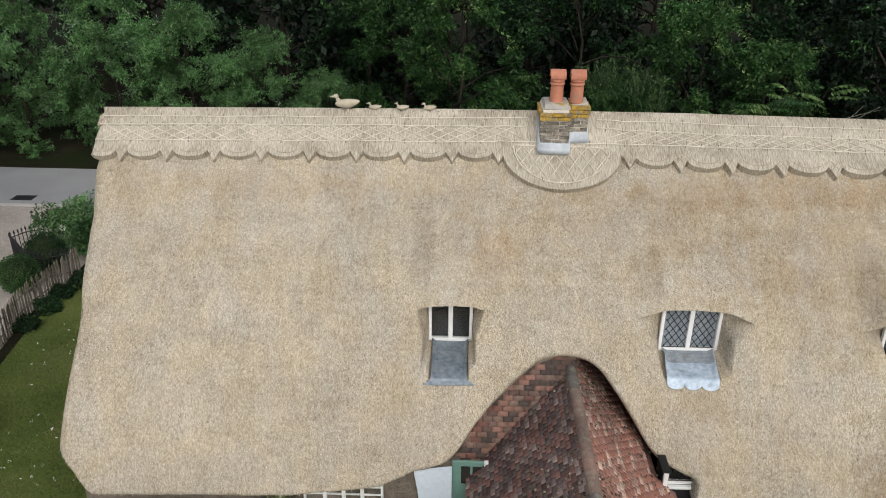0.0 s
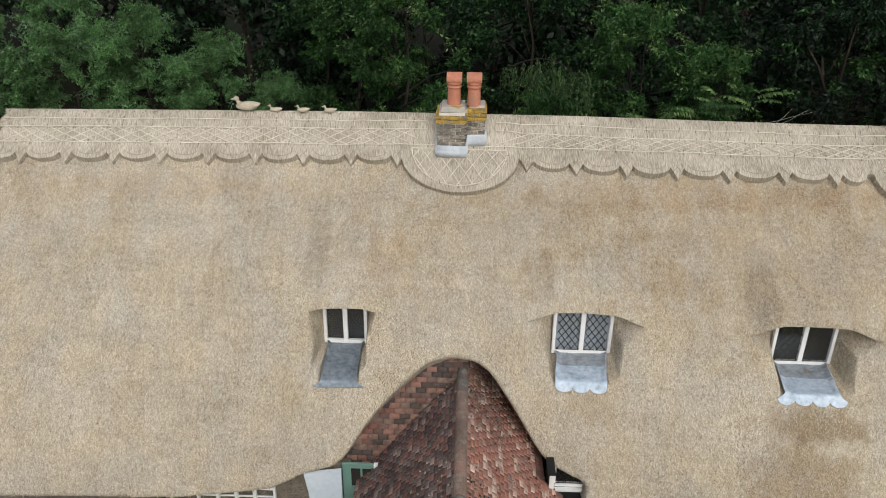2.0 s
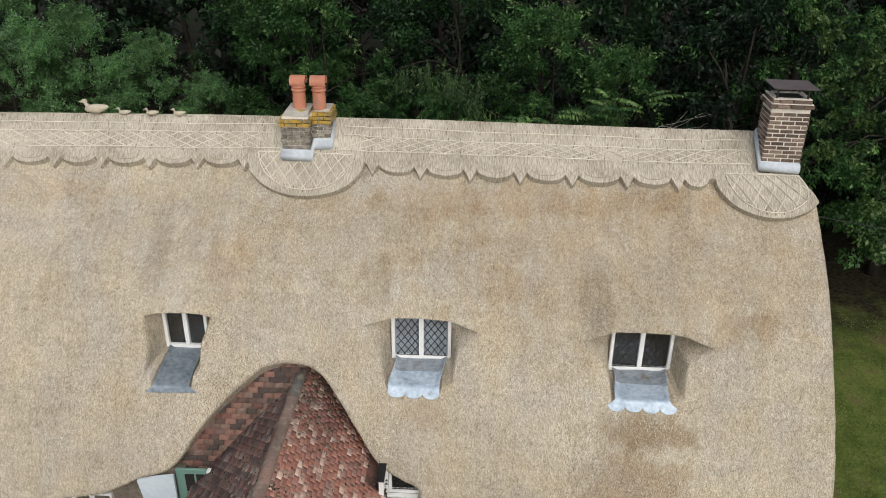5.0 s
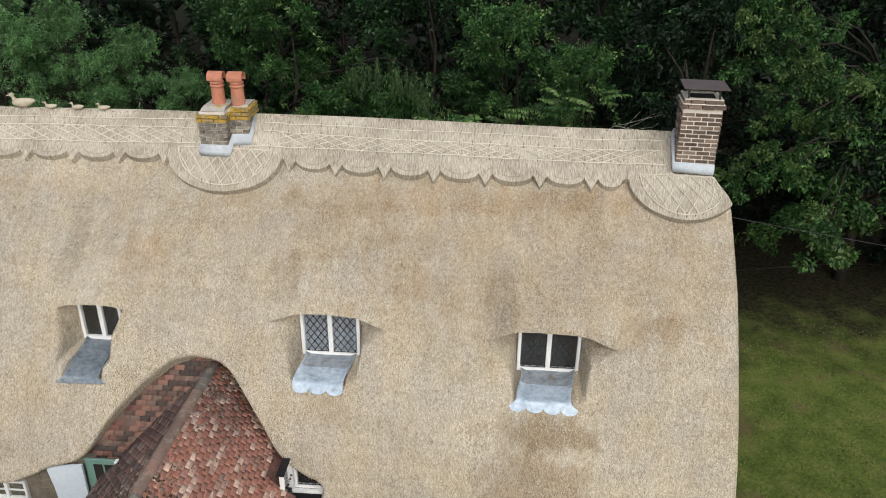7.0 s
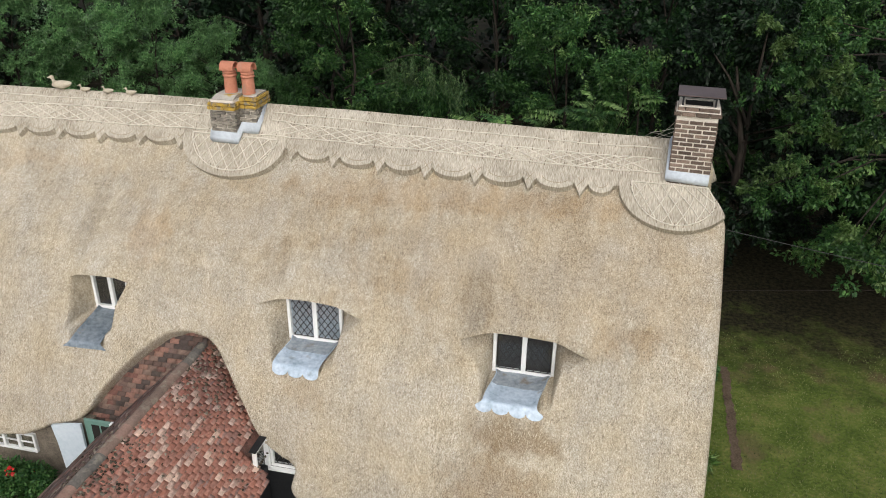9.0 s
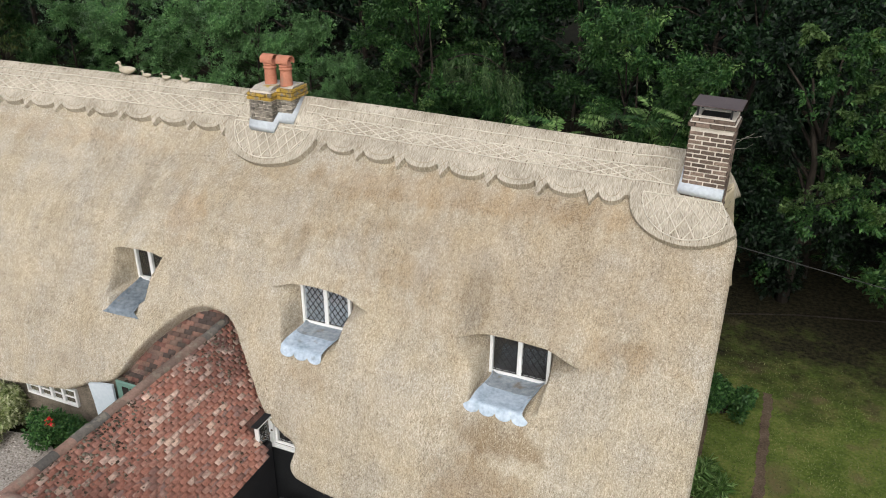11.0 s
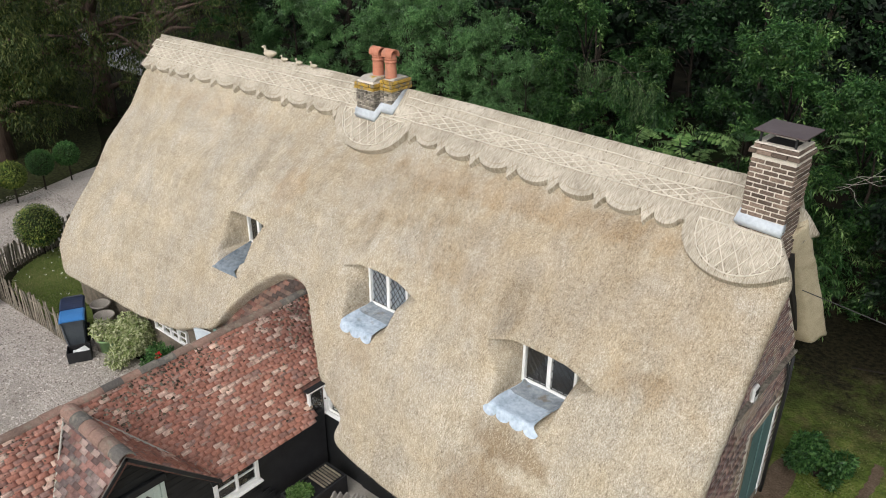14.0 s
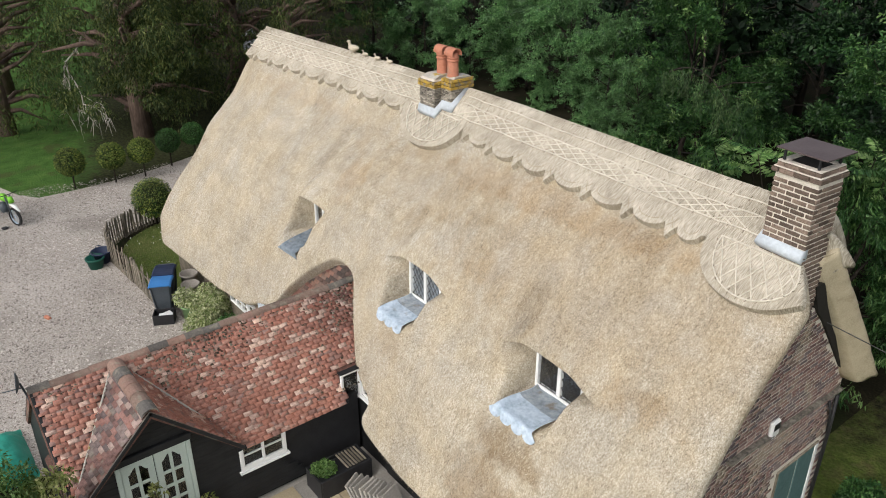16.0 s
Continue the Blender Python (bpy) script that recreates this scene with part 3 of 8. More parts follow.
DRIVE = rounded([(-40, -6), (-3.5, -6), (0.2, -2), (0.2, 10.7), (-6.2, 9.6), (-9.4, 9.1), (-10.9, 10.2), (-11.6, 13), (-11.9, 16), (-12.1, 18.1), (-11.9, 20.2), (-11.9, 22), (-12.3, 23.6), (-12.6, 26.0), (-21.5, 26.0), (-17.6, 19), (-16.6, 13.5), (-16.4, 9.9), (-18.5, 7.9), (-40, 7.0)])
sheet("drive", DRIVE, 0.012, M["gravel"], "pale shingle drive in front of the cottage", category="drive")
LAWN_W = rounded([(-4.6, 9.5), (-9.2, 9.4), (-10.6, 10.6), (-11.2, 13), (-11.5, 16), (-11.75, 18.3), (-11.6, 20.2), (-11.6, 22), (-11.8, 24.5), (-5, 24.5), (-4.6, 12)])
sheet("lawn", LAWN_W, 0.02, M["grass"], "mown lawn inside the low fence", category="lawn")
sheet("lawn", [(9.6, 0), (34, 0), (38, 30), (9.6, 30)], 0.02, M["shade_fading_grass"], "mown lawn beside the gable, thinning to soil with painted tree shade", category="lawn")
sheet("lawn", rounded([(-15.9, 7.6), (-28, 7.0), (-40, 6.6), (-70, 10), (-70, 30), (-34, 25), (-24, 20), (-17.6, 17.2), (-16.2, 13.5), (-15.8, 10.5)], 2), 0.02, M["far_grass"], "bright lawn beyond the drive, thin and painted darker under the gum trees", category="lawn")
sheet("lawn", [(-3.3, -60), (60, -60), (60, 3.1), (3.4, 3.1), (3.4, 4.9), (0.2, 4.9), (-0.6, -3)], 0.008, M["grass"], "plain lawn in front of the yard", category="lawn")
sheet("road", [(-60, 25.9), (-7.5, 25.9), (2, 25.6), (2, 29.6), (-7.5, 29.8), (-60, 30.2)], 0.03, M["asphalt"], "grey asphalt lane behind the cottage", category="road")
yard = sheet("pavement", [(3.5, 3.0), (10.4, 3.0), (10.4, 10.7), (3.5, 10.7)], 0.016, M["slab"], "concrete yard between barn and cottage", category="pavement")
sheet("path", rounded([(10.5, 9), (11.0, 9), (11.3, 12), (11.1, 15), (11.2, 17), (10.5, 17.5)], 2), 0.034, M["earth"], "worn earth path beside the gable", category="path")
sheet("path", [(12.22 + 0.015 * math.sin(5.1 * y) + 0.02 * math.sin(23 * y) + 0.07 * (y - 15) / 3, y) for y in np.linspace(14.3, 18.2, 40)] + [(12.42 + 0.02 * math.sin(4.3 * y + 1) + 0.02 * math.sin(19 * y) + 0.07 * (y - 15) / 3, y) for y in np.linspace(18.2, 14.3, 40)], 0.036, M["earth"], "bare earth strip worn in the lawn", category="path")

# ---- cottage ----
cottage = thing("cottage", "long cottage with combed reed thatch and patterned straw ridge", "cottage", (1.8, 13.2, 0))

XL, XR = -7.15, 11.0
_py = np.array([14.7, 14.1, 13.4, 12.65, 11.9, 11.4, 10.86, 10.48, 10.2, 10.08, 9.98])
_pz = np.array([6.82, 6.6, 6.2, 5.5, 4.7, 3.98, 3.15, 2.35, 1.5, 1.15, 0.75])


def dense(py, pz):
    s = np.concatenate([[0], np.cumsum(np.hypot(np.diff(py), np.diff(pz)))])
    t = np.linspace(0, s[-1], 400)
    y, z = np.interp(t, s, py), np.interp(t, s, pz)
    k = np.ones(41) / 41
    ye, ze = (np.concatenate([2 * a[0] - a[20:0:-1], a, 2 * a[-1] - a[-2:-22:-1]]) for a in (y, z))
    return t, np.convolve(ye, k, "valid"), np.convolve(ze, k, "valid")


ST, SY, SZ = dense(_py, _pz)
_dy, _dz = np.gradient(SY, ST), np.gradient(SZ, ST)
_nl = np.hypot(_dy, _dz)
NY, NZ = _dz / _nl, -_dy / _nl       # outward: towards -y and +z


def s_at(z):
    return float(np.interp(-z, -SZ, ST))


def bow(x):
    """The old roof bows a little along its length."""
    return np.interp(x, [-7.2, -3, 0, 4, 8, 11], [0.0, 0.18, 0.28, 0.25, 0.02, -0.07])


def sag(x, s):
    """Lower down, the middle of the slope lies deeper."""
    return 0.07 * np.exp(-((x - 1.2) / 3.8) ** 2) * smooth01(1.0, 2.6, s) * (1 - 0.5 * smooth01(5.0, 6.6, s))


def lean(x, s):
    """The west half of the roof lies flatter below its ridge; the ridge itself leans forward all along."""
    west = 1 - smooth01(2.0, 4.4, x)
    flat = np.interp(s, [0, 0.5, 1.0, 1.4, 2.0, 2.6, 3.2, 3.9], [-0.3, -0.08, 0.17, 0.29, 0.36, 0.3, 0.13, 0.0])
    return west * flat + (1 - west) * np.interp(s, [0, 0.5, 1.0, 1.3], [-0.25, -0.1, -0.02, 0.0])


def front(x, s, h=0.0):
    """Points of the front slope at s metres below the ridge, h proud of it."""
    y, z, ny, nz = (np.interp(s, ST, a) for a in (SY, SZ, NY, NZ))
    y, z = y + lean(x, s), z + 0.08 * np.exp(-(s / 0.5) ** 2)
    hollow = 0.46 * smooth01(-3.5, -7.2, x) * smooth01(1.4, 3.4, s) * (1 - smooth01(4.4, 6.8, s))
    return np.stack(np.broadcast_arrays(x, y + bow(x) + hollow + sag(x, s) + h * ny, z + h * nz), -1)


EAVE_X = [-7.15, -6.9, -6.5, -3.0, -2.6, -1.4, -1.05, -0.8, -0.3, -0.08, 0.2, 0.5, 0.9, 1.28, 1.5, 1.74, 2.1, 2.3, 2.47, 2.64, 2.84, 3.03, 3.25, 3.45, 3.8, 4.1, 4.28, 4.33, 4.45, 4.8, 5.5, 11.0]
EAVE_Z = [2.05, 1.8, 1.28, 1.22, 1.28, 1.4, 1.55, 1.68, 1.8, 1.97, 2.42, 2.78, 3.16, 3.46, 3.54, 3.57, 3.54, 3.46, 3.32, 3.1, 2.84, 2.56, 2.21, 1.98, 1.8, 1.69, 1.54, 1.38, 1.12, 1.0, 0.95, 1.0]


def eave_s(x):
    k = np.linspace(-0.1, 0.1, 9)
    return np.mean([np.interp(-np.interp(x + d, EAVE_X, EAVE_Z), -SZ, ST) for d in k], axis=0)


# dormers: centre, jamb half width, hood half width, hood height, sill height, glass plane, foot of the lead, its half widths at sill and foot, sideways drift of the foot
DORMERS = [
    dict(x=-0.23, j=0.43, hood=0.62, zh=4.23, zs=3.36, y=12.2, zl=3.15, w0=0.31, wf=0.44, dx=0.0, droop=0.03),
    dict(x=4.05, j=0.56, hood=1.06, zh=4.27, zs=3.37, y=12.05, zl=3.27, w0=0.44, wf=0.44, dx=-0.08, droop=0.1),
    dict(x=7.91, j=0.57, hood=1.14, zh=4.27, zs=3.35, y=11.92, zl=3.3, w0=0.45, wf=0.57, dx=-0.1, droop=0.12),
]


def hood_line(d, dx):
    """The lower edge of a dormer's hood, along the slope."""
    return s_at(d["zh"]) + d["droop"] * 1.25 * smooth01(d["j"] * 0.85, d["hood"], dx) - 0.03 * np.cos(dx * 2)


def relief(x, s):
    """How far the thatch stands out of (or is cut into) the plain slope."""
    h = 0.028 * waves(x, s, 3, 1.6) + 0.01 * waves(x, s, 8, 0.45)
    # thicker overlay below the last dormer
    edge = 6.9 + 0.35 * np.clip((s - s_at(2.6)) / 1.5, -0.3, 1)
    h = h + 0.03 * smooth01(edge - 0.05, edge + 0.08, x) * smooth01(s_at(2.65) - 0.04, s_at(2.65) + 0.1, s - 0.15 * np.sin(x * 2.1))
    # rounded verges and eave
    for e, r in ((x - XL, 0.26), (XR - x, 0.16)):
        h = h - (r - np.sqrt(np.maximum(r * r - np.clip(r - e, 0, r) ** 2, 0))) * 0.9
    es = eave_s(x)
    r = 0.1
    h = h - (r - np.sqrt(np.maximum(r * r - np.clip(r - (es - s), 0, r) ** 2, 0)))
    return h


def recess(x, s):
    """How far the thatch is dressed back round each dormer: to the glass between the jambs, out to the plain slope along the cheeks."""
    y0, z = front(x, s)[..., 1], np.interp(s, ST, SZ)
    out = 0.0
    for d in DORMERS:
        off = x - d["x"]
        dx = np.abs(off)
        line, foot = hood_line(d, dx), s_at(d["zl"])
        t = np.clip((s - line) / (foot - line), 0, 1)
        yf = float(front(np.array([d["x"]]), np.array([foot]))[0, 1])
        yw = d["y"] + 0.06
        back = yf + (yw - yf) * np.clip((z - d["zl"]) / (d["zs"] - d["zl"]), 0, 1)
        deep = np.maximum(back + 0.03 - y0, 0) * (z > d["zl"])
        low = smooth01(d["zs"] + 0.05, d["zs"] - 0.02, z)
        jam = (d["j"] - 0.02) * (1 - low) + (d["w0"] + 0.0) * low
        reach = d["hood"] - d["j"]
        flare = np.where(off > 0, np.interp(t, [0, 0.14, 0.4, 0.75, 1], [reach, 0.8 * reach, 0.22 * reach, 0.045, 0.03]), np.interp(t, [0, 0.18, 0.45, 0.75, 1], [reach, 0.85 * reach, 0.35 * reach, 0.09, 0.05]))
        q = np.clip((np.abs(off - d["dx"] * low) - jam) / flare, 0, 1)
        side = (1 - q ** (1 + 1.3 * (1 - t) ** 2)) ** 1.35
        out = out + deep * side * smooth01(line - 0.012, line + 0.012, s)
    return out


def narrow(p, s):
    """The ends draw in a little towards the ridge."""
    x = p[..., 0]
    kr = np.where(x > 9.8, (XR - 0.4 * (1 - smooth01(0.8, 1.7, s)) - 9.8) / (XR - 9.8), 1)
    kl = np.where(x < -6.2, (np.interp(s, [0, 0.7, 1.5, 3, 4.5, 6.5], [6.88, 6.99, 7.05, 7.02, 6.92, 7.02]) - 6.2) / (7.15 - 6.2), 1)
    p[..., 0] = np.where(x > 9.8, 9.8 + (x - 9.8) * kr, np.where(x < -6.2, -6.2 + (x + 6.2) * kl, x))
    return p


def slab(name, outer, inner, mat, parent, label, crisp=False):
    """A closed shell between two grids of points of the same size."""
    nu, nv = outer.shape[:2]
    a = np.concatenate([outer.reshape(-1, 3), inner.reshape(-1, 3)])
    k = nu * nv
    f1 = grid_faces(nu, nv)
    f2 = grid_faces(nu, nv, k)[:, ::-1]
    idx = np.arange(k).reshape(nu, nv)
    rim = np.concatenate([idx[:, 0], idx[-1, 1:], idx[-2::-1, -1], idx[0, -2:0:-1]])
    nxt = np.roll(rim, -1)
    f3 = np.stack([rim, rim + k, nxt + k, nxt], 1)[:, ::-1]
    if crisp:                        # rim faces on points of their own, so that the edge stays hard
        n = len(rim)
        base = len(a)
        a = np.concatenate([a, a[rim], a[rim + k]])
        i = np.arange(n)
        f3 = np.stack([base + i, base + n + i, base + n + (i + 1) % n, base + (i + 1) % n], 1)[:, ::-1]
    me = fast_mesh(name, a, np.concatenate([f1, f2, f3]))
    return linked(name, me, mat, parent, label, True)


_x = np.linspace(XL, XR, 720)
_v = np.linspace(0, 1, 300)
_S = _v[None, :] * eave_s(_x)[:, None]
_X = np.broadcast_to(_x[:, None], _S.shape)
_H = relief(_X, _S)
_rng = np.random.RandomState(5)
_J = _rng.normal(0, 0.0016, _S.shape)
_cut = recess(_X, _S)
_cut = np.stack([0 * _cut, _cut, 0 * _cut], -1)
_outer = narrow(front(_X, _S, _H + _J) + _cut, _S)
_low = 0.32 * np.exp(-((_outer[..., 0] - 4.45) / 0.4) ** 2) * smooth01(1.85, 1.25, _outer[..., 2])
_outer[..., 0] -= _low                # the corner by the barn swells towards it
_bev = smooth01(-0.25, 0.15, _X) * (1 - smooth01(1.5, 1.9, _X))
_in = np.clip(_S + (0.2 * _bev - 0.1) * _v[None, :] ** 8, 0, None)
_inner = narrow(front(_X, _in, _H - 0.36 + 0.28 * smooth01(10.5, 10.95, _X)) + _cut, _S)
_inner[..., 0] -= _low
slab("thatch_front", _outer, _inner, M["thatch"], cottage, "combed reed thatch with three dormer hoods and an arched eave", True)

# dormer hoods: a lip of reed laid over each window, thin at the drooping ends
for d in DORMERS:
    _u, _v = np.linspace(-1, 1, 97), np.linspace(0, 1, 44)
    _U, _V = np.meshgrid(_u, _v, indexing="ij")
    _dx = np.abs(_U) * d["hood"]
    _lip = hood_line(d, _dx) + 0.02
    _X = d["x"] + _U * d["hood"]
    _S = _lip - 1.15 * (1 - _V) * (1 - 0.75 * np.abs(_U) ** 2.5)
    _lift = -0.02 + (0.045 + 0.1 * (1 - smooth01(0.45, 0.97, np.abs(_U)))) * smooth01(0, 1, _V) ** 1.3 * (1 - 0.6 * smooth01(0.9, 1.0, np.abs(_U)))
    _base = 0.028 * waves(_X, _S, 3, 1.6) + 0.01 * waves(_X, _S, 8, 0.45)
    _round = 0.02 * smooth01(0.93, 1.0, _V)
    _thick = 0.02 + 0.11 * (1 - smooth01(0.5, 1.0, np.abs(_U)))
    _o = front(_X, _S, _base + _lift - _round + np.random.RandomState(9).normal(0, 0.0014, _X.shape))
    _i = front(_X, _S - 0.05 * _V ** 6 * _thick / 0.13, _base + _lift - _thick)
    slab("dormer_hood", _o, _i, M["thatch"], cottage, "combed reed hood over a dormer window", True)

# rear slope
_by = np.array([14.6, 15.05, 15.5, 16.0, 16.4])
_bz = np.array([6.9, 6.3, 5.42, 4.5, 3.7])
BT, BY, BZ = dense(_by, _bz)
_bn = np.stack([-np.gradient(BZ, BT), np.gradient(BY, BT)], 1)
_bn /= np.linalg.norm(_bn, axis=1)[:, None]
_x = np.linspace(XL, XR - 0.08, 180)
_t = np.linspace(0, BT[-1] * 0.95, 50)
_X, _T = np.meshgrid(_x, _t, indexing="ij")
_h = 0.03 * waves(_X, _T, 21, 1.4)
for _e in (_X - XL, XR - 0.08 - _X):
    _h = _h - (0.1 - np.sqrt(np.maximum(0.01 - np.clip(0.1 - _e, 0, 0.1) ** 2, 0)))
_X = _X - 0.3 * smooth01(9.5, 11.0, _X) * (1 - _T / BT[-1])
_y, _z, _ny, _nz = (np.interp(_T, BT, a) for a in (BY, BZ, _bn[:, 0], _bn[:, 1]))
_y, _z = _y - 0.26 * (1 - _T / BT[-1]) ** 2, _z + 0.06 * (1 - _T / BT[-1]) ** 3
_o = np.stack([_X, _y + bow(_X) + _h * _ny, _z + _h * _nz], -1)[:, ::-1]
_i = np.stack([_X, _y + bow(_X) - 0.32 * _ny, _z - 0.32 * _nz], -1)[:, ::-1]
slab("thatch_rear", narrow(_o, 9.0), narrow(_i, 9.0), M["thatch"], cottage, "steep rear slope of reed thatch with a thick verge", True)



def verge_roll(name, top, foot, thick, lean, mat, label, seed, n=26, back=10.6):
    """A dressed reed verge: a thick, soft-edged face that leans a little to the front, from the ridge down to its foot."""
    top, foot = Vector(top), Vector(foot)
    d = (foot - top).normalized()
    nrm = Vector((0, -d.z, d.y)).normalized()
    bm = bmesh.new()
    rows = []
    for k in range(n):
        t = k / (n - 1)
        end = 1 - 0.35 * max(0.0, (t - 0.95) / 0.05) ** 2
        p = top.lerp(foot, t) + nrm * (0.05 * math.sin(math.pi * t))
        ring = []
        for w, x in ((0.0, back), (0.0, p.x - 0.05), (-0.045, p.x - 0.005), (-0.12, p.x), (-0.5 * thick, p.x - 0.45 * lean), (-0.93 * thick, p.x - 0.9 * lean), (-thick, p.x - lean - 0.015), (-thick - 0.02, p.x - lean - 0.1), (-thick - 0.03, back)):
            q = Vector((x, p.y, p.z)) + nrm * (w * end)
            ring.append(bm.verts.new(q + nrm * 0.016 * noise.noise(q * 5 + Vector((seed, 0, 0))) + Vector((0.018 * noise.noise(q * 3.2 + Vector((0, seed, 0))) if x > back else 0, 0, 0))))
        rows.append(ring)
    m = len(rows[0])
    for a, b in zip(rows, rows[1:]):
        for i in range(m):
            bm.faces.new((a[i], a[(i + 1) % m], b[(i + 1) % m], b[i]))
    bm.faces.new(rows[0])
    bm.faces.new(rows[-1][::-1])
    bmesh.ops.recalc_face_normals(bm, faces=bm.faces)
    return part(name, bm, mat, cottage, label, True)


verge_roll("rear_verge", (10.79, 14.3, 6.62), (11.08, 16.3, 3.74), 0.4, 0.13, M["verge"], "clean pale reed verge of the rear slope", 3)
verge_roll("verge_cap", (10.68, 14.1, 6.9), (10.92, 14.64, 6.3), 0.4, 0.18, M["cap"], "straw ridge end wrapped over the verge", 8, 10)

# ---- straw ridge cap ----
APRONS = [(1.77, 1.1, 0.86), (10.15, 0.95, 0.76)]
POINTS = [-6.54, -5.65, -4.76, -3.87, -2.97, -2.08, -1.18, -0.28, 0.6, 3.03, 3.93, 4.84, 5.75, 6.68, 7.65, 8.55]
CAP_S = 1.45                          # foot of the scallops, along the slope


def cap_edge(x):
    out = np.full_like(x, CAP_S - 0.2)
    spans = list(zip(POINTS, POINTS[1:])) + [(-7.35, POINTS[0]), (POINTS[-1], 9.22)]
    for a, b in spans:
        if b - a > 1.5:
            continue
        c, w = (a + b) / 2, (b - a) / 2 - 0.125
        u = np.clip(1 - ((x - c) / w) ** 2, 0, None)
        out = np.maximum(out, CAP_S - 0.2 + 0.17 * np.sqrt(u) * (np.abs(x - c) < w))
    for p in POINTS:
        out = np.maximum(out, CAP_S - 0.2 + 0.25 * np.clip(1 - np.abs(x - p) / 0.135, 0, 1) ** 1.15)
    for c, w, dp in APRONS:
        u = np.clip(1 - ((x - c) / w) ** 2, 0, None)
        out = np.maximum(out, np.where(np.abs(x - c) < w, CAP_S - 0.22 + dp * np.sqrt(u), 0))
    return out


def cap_h(x, s):
    h = 0.13 + 0.012 * waves(x, s, 31, 0.8) + 0.004 * waves(x, s, 32, 0.1)
    for c, w, dp in APRONS:
        h = h + 0.02 * (np.abs(x - c) < w + 0.02)
    for p in POINTS:                  # the points are dressed down on to the reed
        h = h - 0.03 * np.clip(1 - np.abs(x - p) / 0.135, 0, 1) * smooth01(CAP_S - 0.22, CAP_S + 0.04, s)
    return h


_x = np.unique(np.concatenate([np.linspace(XL - 0.06, XR - 0.02, 960)] + [np.array([p - 0.126, p - 0.124, p + 0.124, p + 0.126]) for p in POINTS]))
_v = np.linspace(0, 1, 32)
_S = _v[None, :] * cap_edge(_x)[:, None]
_X = np.broadcast_to(_x[:, None], _S.shape)
_J = np.random.RandomState(6).normal(0, 0.0022, _S.shape)
_e = np.minimum(0.6 * (_X - XL + 0.06), XR - 0.02 - _X)
_roll = 0.13 - np.sqrt(np.maximum(0.0169 - np.clip(0.13 - _e, 0, 0.13) ** 2, 0))
_cap = front(_X, _S, cap_h(_X, _S) - _roll + _J)
_under = front(_X, _S, -0.02)
_cap = narrow(_cap, _S)
_under = narrow(_under, _S)
ridge_cap = slab("ridge_cap", _cap, _under, M["cap"], cottage, "pale block-cut straw ridge with scalloped and pointed edge", True)
# the cap's rear skirt
_t = np.linspace(0, 1.25, 14)
_X, _T = np.meshgrid(_x[::4], _t, indexing="ij")
_y, _z, _ny, _nz = (np.interp(_T, BT, a) for a in (BY, BZ, _bn[:, 0], _bn[:, 1]))
_w = np.exp(-_T / 0.2)
_o = np.stack([_X, _y - 0.28 * np.exp(-_T / 0.5) + 0.12 * _ny * (1 - _w) + 0.1 * _w + bow(_X), (_z + 0.12 * _nz) * (1 - _w) + (np.interp(0, ST, SZ) + 0.21) * _w], -1)[:, ::-1]
_i = _o - np.array([0, 0.02, 0.16])
slab("ridge_skirt", narrow(_o, 0.4), narrow(_i, 0.4), M["cap"], cottage, "rear skirt of the straw ridge")


def on_cap(x, s, lift=0.012):
    p = front(np.array([x], float), np.array([s], float), np.array([float(cap_h(np.array([x]), np.array([s]))[0]) + lift]))
    return Vector(narrow(p, np.array([s]))[0])


def rod(name, pts, r=0.013):
    return part(name, tube(pts, r, 5), M["spar"], ridge_cap)


def band(x, s):
    """The rows of spars spread a little where the ridge is steeper."""
    return s + float(1 - smooth01(2.0, 4.4, x)) * float(np.interp(s, [0.3, 0.58, 0.91], [-0.04, -0.06, 0.09]))


CHIMNEY_GAPS = [(1.15, 2.45), (9.92, 10.75)]


def outside(x, s):
    return not any(a < x < b and s < (1.05 if a > 5 else 0.62) for a, b in CHIMNEY_GAPS)


for s in (0.32, 0.58, 0.91):
    run = []
    for x in np.arange(-7.15, 10.62, 0.12):
        if outside(x, s):
            run.append(on_cap(x, band(x, s) + 0.006 * math.sin(x * 9)))
        if not outside(x, s) or x > 10.48:
            if len(run) > 1:
                rod("ligger", run)
            run = []
_r = random.Random(4)
for k in range(55):
    x = -7.0 + 0.315 * k
    for a, b in ((x - 0.31, x + 0.31), (x + 0.31, x - 0.31)):
        a, b = a + _r.uniform(-0.02, 0.02), b + _r.uniform(-0.02, 0.02)
        if min(a, b) > -7.2 and max(a, b) < 9.95 and outside(a, 0.59) and outside(b, 0.9) and outside(x, 0.59):
            rod("crossed_spar", [on_cap(a + (b - a) * q, band(a, 0.59 + 0.31 * q), 0.012 + 0.006 * (a < b)) for q in np.linspace(0, 1, 9)], 0.0105)
